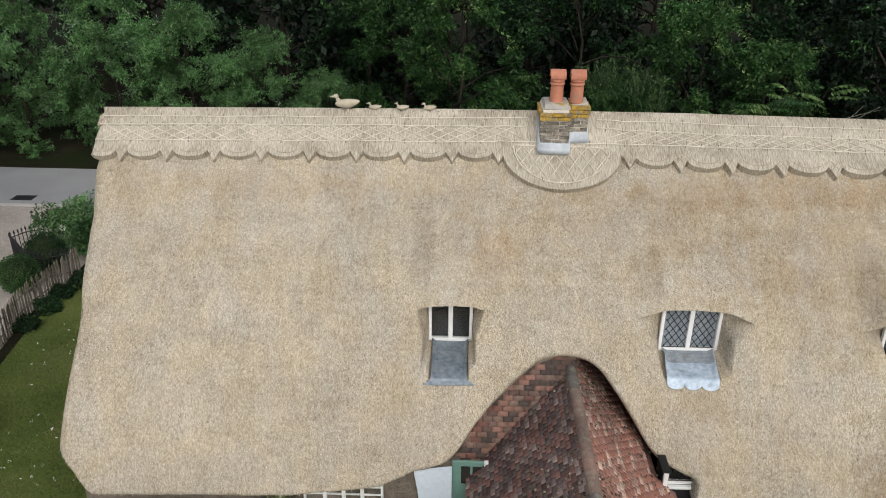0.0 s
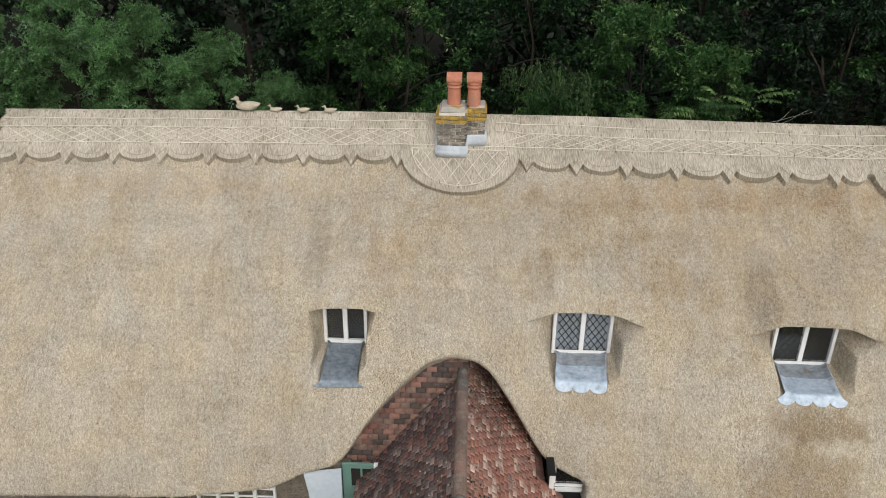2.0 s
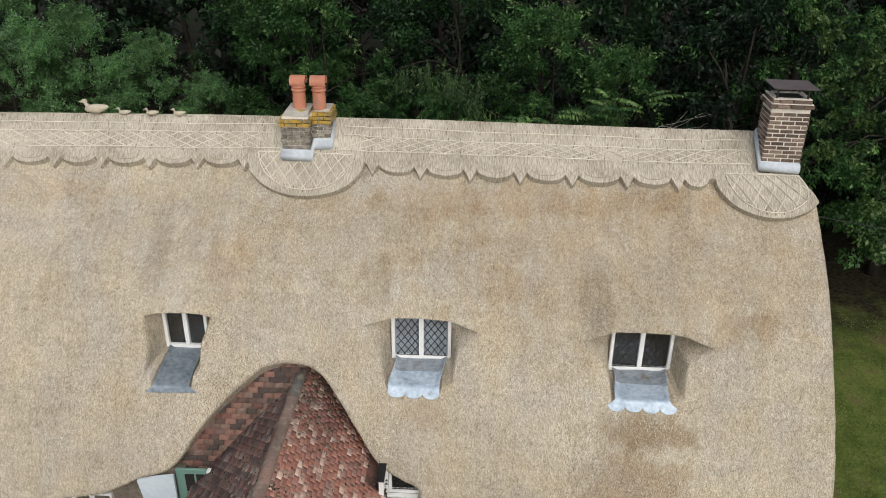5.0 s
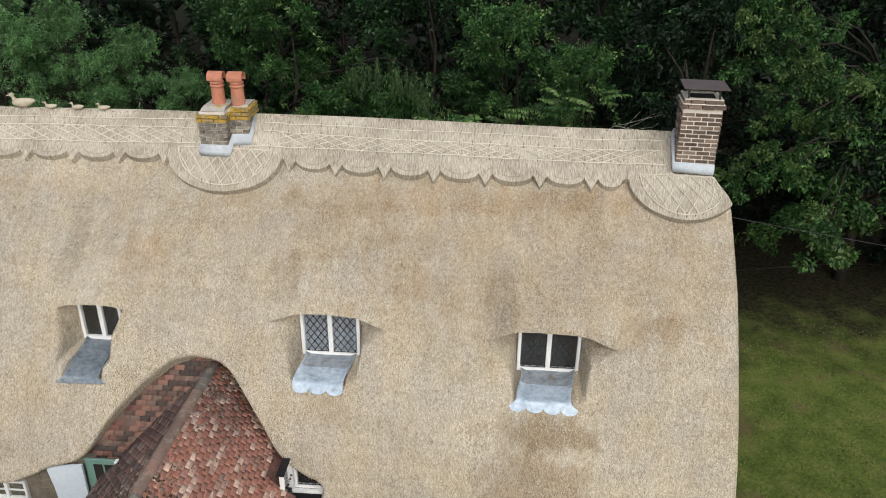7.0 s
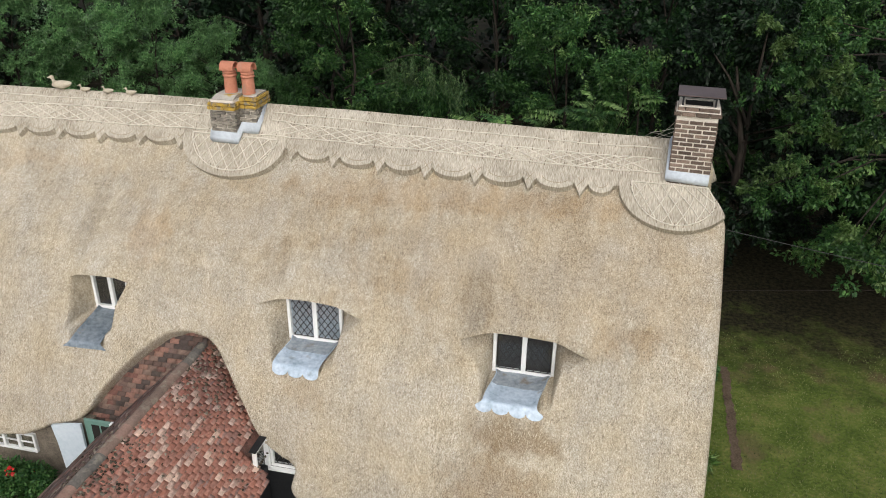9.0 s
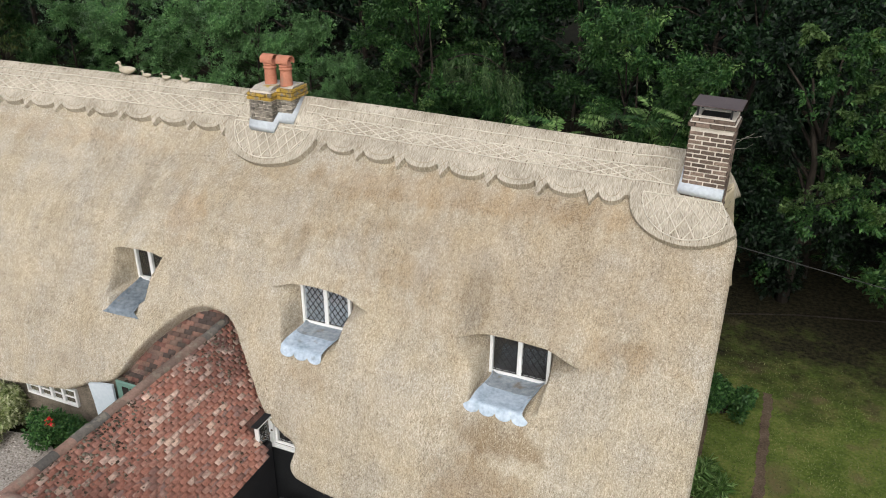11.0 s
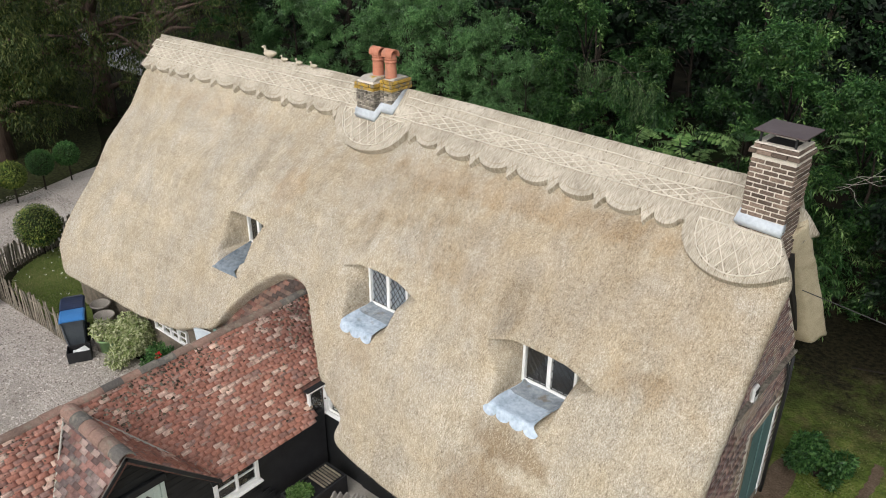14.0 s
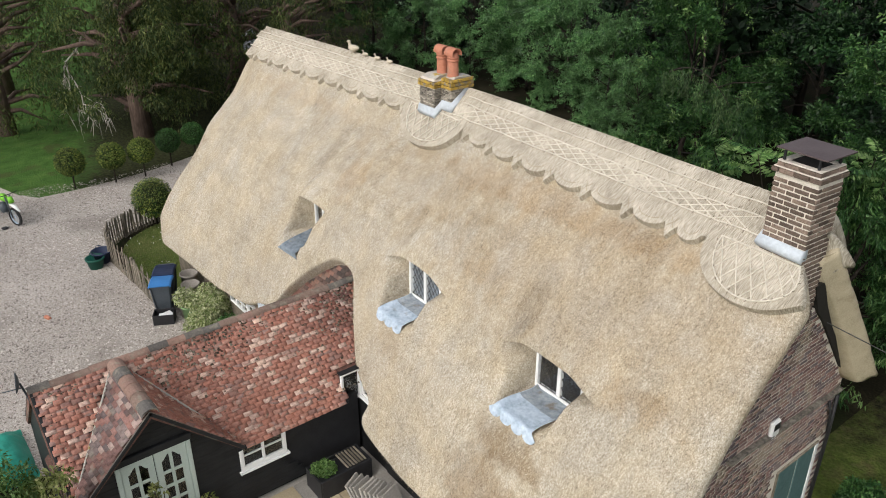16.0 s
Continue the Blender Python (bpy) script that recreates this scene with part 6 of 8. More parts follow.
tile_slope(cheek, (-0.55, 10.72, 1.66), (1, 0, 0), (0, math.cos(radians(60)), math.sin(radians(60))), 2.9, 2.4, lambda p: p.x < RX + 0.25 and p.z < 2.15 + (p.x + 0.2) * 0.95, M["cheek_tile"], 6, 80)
barn.matrix_basis = Matrix.Translation((1.75 + 0.18, 7.5 + 0.02, 0.07))


# ---- trees ----
def tree(name, kind, height, radius, seed, count, size, label, bark="bark", trunk_r=0.16, low=0.25, clumps=26, flat=0.5, aspect=0.45, droop=0.3, sprays=0, spray_kind="bright_leaf", at=(0, 0, 0), clump=(0.2, 0.4), sprigs=9):
    """A tapered trunk, limbs out to clumps, a ragged crown of small leaves and paler sprays at the tips."""
    r = random.Random(seed)
    ob = thing(name, label, "tree" if height > 3.5 else "bush", at)
    bm = bmesh.new()
    bend = [(r.uniform(-0.15, 0.15) * k, r.uniform(-0.15, 0.15) * k) for k in range(4)]
    stem = [(bend[k][0], bend[k][1], -0.1 + (height * 0.8) * k / 3) for k in range(4)]
    add_tube(bm, stem, [trunk_r, trunk_r * 0.75, trunk_r * 0.45, trunk_r * 0.15], 8)
    cs, tips = [], []
    for k in range(clumps):
        a = r.uniform(0, math.tau)
        t = (k + r.random()) / clumps
        z = height * (low + (1 - low) * t)
        prof = math.sin(math.pi * min(1, 0.18 + 0.8 * t)) ** 0.7
        q = radius * prof * (r.uniform(0.3, 1.0) ** 0.6)
        rad = radius * r.uniform(*clump)
        c = Vector((q * math.cos(a), q * math.sin(a), z - 0.1 * height * r.random()))
        cs.append((*c, rad))
        for _ in range(3):       # smaller lumps on the larger ones
            d = Vector((r.gauss(0, 1), r.gauss(0, 1), r.gauss(0.2, 0.8))).normalized()
            cs.append((*(c + d * rad * 0.9), rad * r.uniform(0.3, 0.55)))
            tips.append(c + d * rad * r.uniform(1.1, 1.5))
        if k % 2 == 0:
            b = Vector((stem[1][0], stem[1][1], min(z * 0.75, height * 0.6)))
            add_tube(bm, [b, b.lerp(c, 0.5) + Vector((0, 0, 0.08 * radius)), c], [trunk_r * 0.35, trunk_r * 0.22, trunk_r * 0.06], 5)
    part("trunk", bm, M[bark], ob, "", True).matrix_parent_inverse = Matrix()
    me = leaves("crown", cs, 1.0, count, size, seed, aspect, droop, flat, sprigs)
    linked("crown", me, LEAF[kind], ob, "").matrix_parent_inverse = Matrix()
    # sprays in a brighter leaf colour paint lit tips over the darker crown
    if sprays:
        r.shuffle(tips)
        line = []
        for p in tips[:sprays]:
            d = Vector((p.x, p.y, r.uniform(-0.3, 0.9) * radius)).normalized()
            for k in range(5):
                line.append((*(p + d * 0.16 * k - Vector((0, 0, 0.015 * k * k))), 0.1))
        me = leaves("leaf_spray", line, 1.0, sprays * 34, size * 0.95, seed + 50, aspect, droop, 0.2)
        tagged(linked("leaf_spray", me, LEAF[spray_kind], ob, ""), kind="stuff").matrix_parent_inverse = Matrix()
    return ob


def grove(proto, spots, seed):
    r = random.Random(seed)
    for x, y, s in spots[1:]:
        copy_thing(proto, Matrix.Translation((x, y, 0)) @ pose(0, 0, 0, 0, 0, r.uniform(0, 360)) @ Matrix.Scale(s, 4))
    x, y, s = spots[0]
    proto.matrix_basis = Matrix.Translation((x, y, 0)) @ Matrix.Scale(s, 4)


WILLOW = [(-19.5, 33, 1.0), (-15.8, 34, 1.12), (-12.0, 33.2, 1.0), (-8.6, 32.4, 0.85), (-24, 33, 1.0), (-5.6, 30.8, 0.65)]
grove(tree("willow_tree", "willow", 6.2, 2.6, 1, 42000, 0.115, "bushy grey-green willow behind the lane", trunk_r=0.08, low=0.03, clumps=38, aspect=0.34, clump=(0.19, 0.34), sprays=60, spray_kind="willow_tip"), WILLOW, 1)
ASH = [(-0.4, 27, 1.0), (7.3, 25.2, 0.9), (9.6, 24.3, 0.78), (-2.5, 31, 1.0), (14.5, 26.5, 1.0), (-28, 32, 1.0)]
grove(tree("ash_tree", "ash", 9.0, 3.0, 2, 30000, 0.14, "leafy mid-green tree at the wood's edge", trunk_r=0.11, low=0.12, clumps=30, aspect=0.38, sprays=40, clump=(0.13, 0.28)), ASH, 2)
DARK = [(4.3, 31, 1.0), (10.5, 30.5, 1.0), (0, 35, 1.0), (-4.5, 35, 0.9)]
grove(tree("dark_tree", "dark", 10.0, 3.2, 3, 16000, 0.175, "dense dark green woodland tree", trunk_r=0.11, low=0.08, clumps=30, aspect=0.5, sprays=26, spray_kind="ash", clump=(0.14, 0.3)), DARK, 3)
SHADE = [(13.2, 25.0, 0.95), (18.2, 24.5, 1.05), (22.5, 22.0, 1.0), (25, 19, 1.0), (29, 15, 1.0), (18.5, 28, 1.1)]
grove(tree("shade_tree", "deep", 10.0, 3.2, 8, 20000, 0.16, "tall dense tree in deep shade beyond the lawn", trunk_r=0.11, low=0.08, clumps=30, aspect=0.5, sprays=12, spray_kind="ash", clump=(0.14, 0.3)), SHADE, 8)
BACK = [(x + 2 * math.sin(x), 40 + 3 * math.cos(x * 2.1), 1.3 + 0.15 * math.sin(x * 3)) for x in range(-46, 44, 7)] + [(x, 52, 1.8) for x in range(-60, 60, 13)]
grove(tree("wood_tree", "deep", 10.0, 3.6, 4, 6200, 0.32, "tree deep in the wood, shade in its leaf colour", low=0.05, clumps=26, aspect=0.55), BACK, 4)
FEATHER = [(3.9, 21.6, 1.0), (8.4, 20.8, 0.95)]
grove(tree("feathery_tree", "ash", 6.0, 1.7, 5, 14000, 0.16, "feathery drooping tree behind the ridge", low=0.1, clumps=22, aspect=0.2, droop=1.2, sprays=56), FEATHER, 5)
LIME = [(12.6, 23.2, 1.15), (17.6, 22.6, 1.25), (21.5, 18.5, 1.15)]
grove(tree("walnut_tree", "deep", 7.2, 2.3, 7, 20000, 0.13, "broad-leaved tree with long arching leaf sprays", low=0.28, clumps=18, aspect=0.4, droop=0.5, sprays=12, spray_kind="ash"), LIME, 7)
OLIVE = [(-20.8, 14.4, 1.0), (-25, 9.5, 0.9), (-25.5, 15.5, 1.0), (-23.5, 20.5, 1.0), (-28, 20, 1.1), (-33, 11, 1.1), (-26, 26, 1.1), (-36, 25, 1.2), (-20.0, 21.5, 0.85)]
gum = tree("gum_tree", "olive", 11.0, 4.2, 6, 11500, 0.19, "tall olive-leaved tree with a reddish trunk and drooping branches", "red_bark", 0.5, low=0.13, clumps=56, aspect=0.22, droop=1.2, sprays=50, spray_kind="olive", clump=(0.16, 0.3))
_r = random.Random(9)
for k in range(4):
    a = k * 1.7 + 0.8
    p = Vector((0, 0, 2.2 + 0.5 * k))
    d = Vector((math.cos(a) * 0.7, math.sin(a) * 0.7, 0.75))
    pts = [p + d * t + Vector((0, 0, -0.08 * t * t + 0.15 * math.sin(t * 2 + k))) for t in np.linspace(0, 3.8, 7)]
    part("limb", tube(pts, list(np.linspace(0.15, 0.025, 7)), 6), M["red_bark"], gum, "", True).matrix_parent_inverse = Matrix()
grove(gum, OLIVE, 6)
# the nearest gum tree carries denser hanging foliage
_cs = []
for k in range(150):
    a, q = _r.uniform(0, math.tau), 3.6 * math.sqrt(_r.random())
    if math.sin(a) * q < -0.6 and q > 0.6 and _r.random() < 0.75:
        continue
    _cs.append((q * math.cos(a), q * math.sin(a), _r.uniform(2.6, 8.5) - 0.25 * q, _r.uniform(0.35, 0.75)))
linked("crown", leaves("crown", _cs, 1.0, 40000, 0.16, 61, 0.28, 1.2, 0.2), LEAF["olive"], gum).matrix_parent_inverse = Matrix()
# one bleached dead bough hangs from the nearest gum tree, forked and bent
for path, r0 in ((((-21.9, 12.8, 4.6), (-22.5, 12.1, 3.5), (-22.9, 12.0, 2.9), (-23.1, 12.0, 2.4), (-23.6, 12.0, 1.3), (-23.8, 12.0, 0.6)), 0.06),
                 (((-22.9, 12.0, 2.9), (-22.3, 12.0, 2.1), (-21.8, 12.0, 1.65), (-20.9, 12.0, 1.7), (-19.8, 12.0, 1.35)), 0.045),
                 (((-22.6, 12.05, 3.3), (-21.6, 12.0, 2.7), (-20.2, 12.0, 2.1), (-19.0, 12.0, 2.25), (-17.6, 12.0, 2.15), (-16.6, 12.0, 2.35)), 0.045),
                 (((-22.8, 12.0, 2.7), (-23.9, 12.0, 2.2), (-25.0, 12.0, 1.6)), 0.035),
                 (((-21.8, 12.0, 1.65), (-22.0, 12.0, 1.0), (-21.6, 12.0, 0.7)), 0.025),
                 (((-20.2, 12.0, 2.1), (-19.6, 12.0, 1.7), (-18.9, 12.0, 1.6)), 0.025),
                 (((-19.0, 12.0, 2.25), (-18.3, 12.0, 2.6), (-17.7, 12.0, 2.6)), 0.02)):
    q = [Vector(p) for p in path]
    fine = [q[0]]
    for a, b in zip(q, q[1:]):
        for t in (0.5, 1.0):
            fine.append(a.lerp(b, t) + Vector((_r.uniform(-0.07, 0.07), _r.uniform(-0.1, 0.1), _r.uniform(-0.06, 0.06))))
    bough = part("dead_branch", tube(fine, list(np.linspace(r0 * 0.7, r0 * 0.2, len(fine))), 5), M["dead"], gum, "bleached bare branch", True)
    _bm = bmesh.new()
    for p in fine[1:]:
        for _ in range(2):
            d = Vector((_r.uniform(-0.6, 1.0), _r.uniform(-0.4, 0.4), _r.uniform(-1.0, 0.25)))
            k1 = p + d * 0.35
            k2 = k1 + d * 0.3 + Vector((_r.uniform(-0.15, 0.15), 0, _r.uniform(-0.15, 0.15)))
            add_tube(_bm, [p, k1, k2], [r0 * 0.3, r0 * 0.2, r0 * 0.08], 4)
    part("twigs", _bm, M["dead"], bough)



# ---- sumac behind the ridge: arching stems with long compound fronds ----
def frond(parent, p, d, length, seed, kind="bright_leaf"):
    """One arching frond: a thin rachis and two rows of drooping leaflets."""
    r = np.random.RandomState(seed)
    n = 15
    t = np.linspace(0.08, 1, n)
    p, d = np.array(p, float), np.array(d, float)
    line = p + np.outer(t * length, d) + np.outer(0.25 * length * (t - 1.6 * t ** 2), [0, 0, 1])
    along_d = np.gradient(line, axis=0)
    along_d /= np.linalg.norm(along_d, axis=1)[:, None]
    sd = np.cross(along_d, [0, 0, 1])
    sd /= np.linalg.norm(sd, axis=1)[:, None]
    out = []
    for sg in (-1, 1):
        L = 0.3 * length * (0.35 + 0.65 * np.sin(np.pi * (0.15 + 0.8 * t)))[:, None] * (0.85 + 0.3 * r.rand(n, 1))
        ax = sd * sg * 0.8 + along_d * 0.5 + np.array([0, 0, -0.45]) + r.normal(0, 0.12, (n, 3))
        ax /= np.linalg.norm(ax, axis=1)[:, None]
        w = along_d * 0.16 * L
        out.append(np.stack([line, line + ax * L * 0.5 + w, line + ax * L, line + ax * L * 0.5 - w], 1))
    v = np.concatenate(out).reshape(-1, 3)
    return linked("frond", fast_mesh("frond", v, np.arange(len(v)).reshape(-1, 4)), LEAF[kind], parent)


sumac = thing("sumac_tree", "sumac with long arching feathered fronds behind the ridge", "tree", (7.2, 21.0, 0))
_r = random.Random(77)
for k in range(15):
    top = Vector((4.9 + 0.31 * k + _r.uniform(-0.2, 0.2), 20.6 + _r.uniform(-0.9, 0.9), 4.7 + _r.uniform(-0.5, 0.9) + (0.7 if k > 9 else 0)))
    foot = Vector((7.2 + 0.05 * (k - 7), 21.2 + _r.uniform(-0.2, 0.2), 0.0))
    part("stem", tube([foot, foot.lerp(top, 0.55) + Vector((0, 0, 0.35)), top], [0.035, 0.022, 0.01], 5), M["bark"], sumac)
    for j in range(5):
        a = _r.uniform(0, math.tau)
        frond(sumac, top - Vector((0, 0, 0.12 * j)), (math.cos(a), math.sin(a) - 0.35, 0.45), _r.uniform(0.5, 0.95), 100 + 7 * k + j, "bright_leaf" if _r.random() < 0.6 else "ash")
# drooping tassels on an arched limb of the feathery tree
feathery = [o for o in bpy.data.objects if o.name.startswith("feathery_tree")][0]
_line, _limb = [], []
for k in range(26):
    t = k / 25
    c = Vector((3.0 + 2.1 * t, 20.7 - 0.3 * t, 6.35 + 0.75 * math.sin(math.pi * (0.12 + 0.75 * t)) - 0.5 * t))
    _limb.append(c)
    for q in range(2):
        o = Vector((_r.uniform(-0.25, 0.25), _r.uniform(-0.5, 0.5), _r.uniform(-0.35, 0.15)))
        for j in range(6):
            _line.append((*(c + o - Vector((0, 0, 0.1 * j))), 0.035))
tagged(linked("leaf_spray", leaves("leaf_spray", _line, 1.0, 2600, 0.085, 91, 0.26, 1.8), LEAF["tassel"], feathery), kind="stuff")
part("limb", tube(_limb[::3], list(np.linspace(0.025, 0.008, 9)), 5), M["bark"], feathery, "", True)
# a leafy bough hangs low over the east lawn
walnut = sorted((o for o in bpy.data.objects if o.name.startswith("walnut_tree")), key=lambda o: abs(o.matrix_basis.translation.x - 17.6))[0]
_cs = []
for k in range(60):
    t = _r.random()
    _cs.append((14.6 + 2.2 * t + _r.uniform(-0.7, 0.9), 20.4 + _r.uniform(-1.2, 1.2), 1.9 + 5.2 * _r.random() ** 0.9, _r.uniform(0.18, 0.42)))
linked("crown", leaves("crown", _cs, 1.0, 7000, 0.13, 92, 0.5, 0.5, 0.3), LEAF["ash"], walnut)
linked("crown", leaves("crown", _cs[::3], 1.1, 2600, 0.14, 93, 0.5, 0.5, 0.3), LEAF["bright_leaf"], walnut)
for k in range(9):
    a = Vector((17.2, 22.0, 5.5)).lerp(Vector(_cs[k][:3]), 0.35)
    part("limb", tube([(17.4, 22.3, 4.2), a, _cs[k][:3]], [0.05, 0.03, 0.01], 5), M["bark"], walnut, "", True)


def bough(parent, foot, spots, seed, count=800):
    """A long limb that forks to hanging sprigs of small leaves round a few spots, the lit upper side painted in a
    brighter leaf colour.
    """
    r = random.Random(seed)
    foot = Vector(foot)
    low, high = [], []
    for p in spots:
        p = Vector(p)
        mid = foot.lerp(p, 0.55) + Vector((0, 0, 0.45))
        part("limb", tube([foot, foot.lerp(mid, 0.5) + Vector((0, 0, 0.15)), mid, p], [0.05, 0.036, 0.024, 0.008], 5), M["bark"], parent, "", True)
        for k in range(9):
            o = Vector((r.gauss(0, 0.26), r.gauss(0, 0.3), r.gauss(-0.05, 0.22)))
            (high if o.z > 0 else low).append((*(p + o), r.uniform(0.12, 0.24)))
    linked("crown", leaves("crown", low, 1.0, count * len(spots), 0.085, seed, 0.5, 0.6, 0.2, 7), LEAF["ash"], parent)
    tagged(linked("leaf_spray", leaves("leaf_spray", high, 1.0, int(count * 0.75) * len(spots), 0.085, seed + 1, 0.5, 0.5, 0.2, 6), LEAF["bright_leaf"], parent), kind="stuff")


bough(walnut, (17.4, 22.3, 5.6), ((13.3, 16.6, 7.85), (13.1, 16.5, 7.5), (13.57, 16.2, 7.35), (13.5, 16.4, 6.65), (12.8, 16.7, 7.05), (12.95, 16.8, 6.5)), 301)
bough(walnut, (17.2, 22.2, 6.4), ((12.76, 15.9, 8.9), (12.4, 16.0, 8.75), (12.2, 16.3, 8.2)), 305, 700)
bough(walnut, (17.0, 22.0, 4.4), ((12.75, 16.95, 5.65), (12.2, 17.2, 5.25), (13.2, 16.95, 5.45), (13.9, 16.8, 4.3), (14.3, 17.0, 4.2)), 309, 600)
# pale dead twigs beside the gable chimney
for k in range(5):
    p = Vector((9.5 + 0.12 * k, 21.2, 4.6 + 0.12 * k))
    pts = [p]
    d = Vector((0.35, -0.12, 0.1))
    for j in range(6):
        d = d + Vector((_r.uniform(-0.1, 0.1), _r.uniform(-0.1, 0.1), _r.uniform(-0.12, 0.12)))
        pts.append(pts[-1] + d.normalized() * 0.26)
    part("twig", tube(pts, list(np.linspace(0.009, 0.003, 7)), 4), M["dead"], sumac, "pale bare twig", True)


# ---- gable wall bricks and fittings ----
def gable_bricks():
    r = random.Random(12)
    inset = [(y + (0.06 if y < 13 else -0.02), z - 0.03) for y, z in GABLE]
    door_hole = (14.35, 15.72, 2.42)
    spots = []
    for c in range(8, 84):
        z = 0.02 + c * 0.075
        y = 10.75 - (0.1125 if c % 2 else 0)
        while y < 16.0:
            w = 0.206 if (c % 4 or r.random() < 0.5) else 0.098
            a, b = y, y + w
            if inside_poly(a, z + 0.03, inset) and inside_poly(b, z + 0.03, inset) and not (b > door_hole[0] and a < door_hole[1] and z < door_hole[2]):
                spots.append(((a + b) / 2, z + 0.0375, w))
            y += w + 0.017
    meshes = {}
    spots.sort(key=lambda q: abs(q[0] - 14.4) + abs(q[1] - 3.6))
    V, F = [], []
    for k, (y, z, w) in enumerate(spots):
        out = r.uniform(-0.002, 0.003)
        if k < 300:
            if w not in meshes:
                me = bpy.data.meshes.new("brick")
                b = box((-0.03, -w / 2, -0.0295), (0.002, w / 2, 0.0295), 0.003)
                b.to_mesh(me)
                b.free()
                meshes[w] = me
            ob = linked("brick", meshes[w], M["wall_brick"], gable_wall)
            ob.matrix_parent_inverse = Matrix()
            ob.matrix_basis = Matrix.Translation((10.652 + out, y, z)) @ pose(0, 0, 0, r.uniform(-1, 1), 0, 0)
        else:
            x1 = 10.654 + out
            c8 = [(10.62, y - w / 2, z - 0.0295), (10.62, y + w / 2, z - 0.0295), (10.62, y + w / 2, z + 0.0295), (10.62, y - w / 2, z + 0.0295)]
            d8 = [(x1, p[1], p[2]) for p in c8]
            n = len(V)
            V += c8 + d8
            F += [(n + 4, n + 5, n + 6, n + 7), (n, n + 1, n + 5, n + 4), (n + 1, n + 2, n + 6, n + 5), (n + 2, n + 3, n + 7, n + 6), (n + 3, n, n + 4, n + 7)]
    tagged(linked("bricks", fast_mesh("bricks", np.array(V), np.array(F)), M["wall_brick"], gable_wall), kind="stuff")


_gd = part("glazed_door", box((10.6, 14.4, 0.05), (10.62, 15.68, 2.36)), M["void"], cottage, "white-framed glazed door in the gable")
for a, b in (((15.62, 0.05), (15.7, 2.3)), ((14.38, 0.05), (14.42, 2.3)), ((14.38, 2.3), (15.7, 2.34)), ((14.42, 0.05), (15.62, 0.2))):
    part("frame_rail", box((10.63, a[0], a[1]), (10.68, b[0], b[1]), 0.006), M["white"] if a[0] > 15 else M["fence"], _gd)
# opaque teal panels stand in for the greenish reflection in the glass
for a, b in ((14.46, 15.02), (15.06, 15.6)):
    part("door_panel", box((10.62, a, 0.2), (10.665, b, 2.28), 0.01), M["teal_reflection"], _gd, "dull teal panel in place of reflecting glass")
_bm = bmesh.new()
for k in range(14):
    y = 12.6 + k * 0.24
    z = 3.5 - 0.012 * k
    add_box(_bm, (10.63, y, z), (10.74, y + 0.23, z + 0.05), 0.01)
tagged(part("ledge", _bm, M["old_brick"], cottage, "lichened tile ledge across the gable"), kind="stuff")
_al = part("alarm_box", box((10.66, 13.66, 3.42), (10.74, 13.9, 3.76), 0.03), M["white"], cottage, "white alarm box with a dark panel")
part("panel", box((10.74, 13.7, 3.6), (10.75, 13.86, 3.72), 0.004), M["black"], _al)
part("drainpipe", tube([(10.72, 15.82, 3.3), (10.74, 15.8, 2.6), (10.72, 15.8, 0.05)], 0.035, 8), M["black"], cottage, "black drainpipe at the gable corner", True)
part("waste_pipe", tube([(10.7, 15.6, 3.25), (10.72, 15.75, 2.9), (10.72, 15.8, 2.5)], 0.025, 8), M["black"], cottage, "", True)


# ---- straw ducks on the ridge ----
def straw_duck(x, size, small):
    """A woven straw bird shape as one plain form facing along the ridge."""
    bm = bmesh.new()
    r = bmesh.ops.create_uvsphere(bm, u_segments=16, v_segments=10, radius=0.5)
    for v in r["verts"]:
        c = v.co
        tail = max(0.0, c.x) ** 1.6
        v.co = Vector((c.x * 1.2 + 0.06, c.y * 0.5 * (1 - 0.7 * tail), c.z * 0.44 * (1 - 0.9 * tail) + 0.34 + 0.36 * tail - 0.05 * max(0, -c.x)))
    add_tube(bm, [(-0.3, 0, 0.4), (-0.42, 0, 0.54), (-0.43, 0, 0.64), (-0.45, 0, 0.7)], [0.15, 0.085, 0.065, 0.05], 10)
    r = bmesh.ops.create_uvsphere(bm, u_segments=12, v_segments=8, radius=0.11)
    for v in r["verts"]:
        v.co = Vector((v.co.x * 1.2 - 0.48, v.co.y, v.co.z + 0.69))
    add_tube(bm, [(-0.55, 0, 0.68), (-0.66, 0, 0.66), (-0.76, 0, 0.655)], [0.05, 0.045, 0.02], 8)
    add_tube(bm, [(0.08, 0.05, 0.2), (0.1, 0.05, 0.0), (0.05, 0.05, -0.12)], 0.03, 6)
    add_tube(bm, [(0.08, -0.05, 0.2), (0.1, -0.05, 0.0), (0.05, -0.05, -0.12)], 0.03, 6)
    bmesh.ops.transform(bm, matrix=Matrix.Translation((x, 14.44 + float(bow(x)) * 0.6, 7.0)) @ Matrix.Scale(size, 4), verts=bm.verts)
    ob = part("straw_duck", bm, M["duck"], None, "", True)
    return tagged(ob, "small woven straw duckling ornament on the ridge" if small else "large woven straw duck ornament on the ridge", "ornament", "straw ducks on the ridge")


straw_duck(-2.33, 0.4, False)
for _x in (-1.79, -1.26, -0.74):
    straw_duck(_x, 0.21, True)


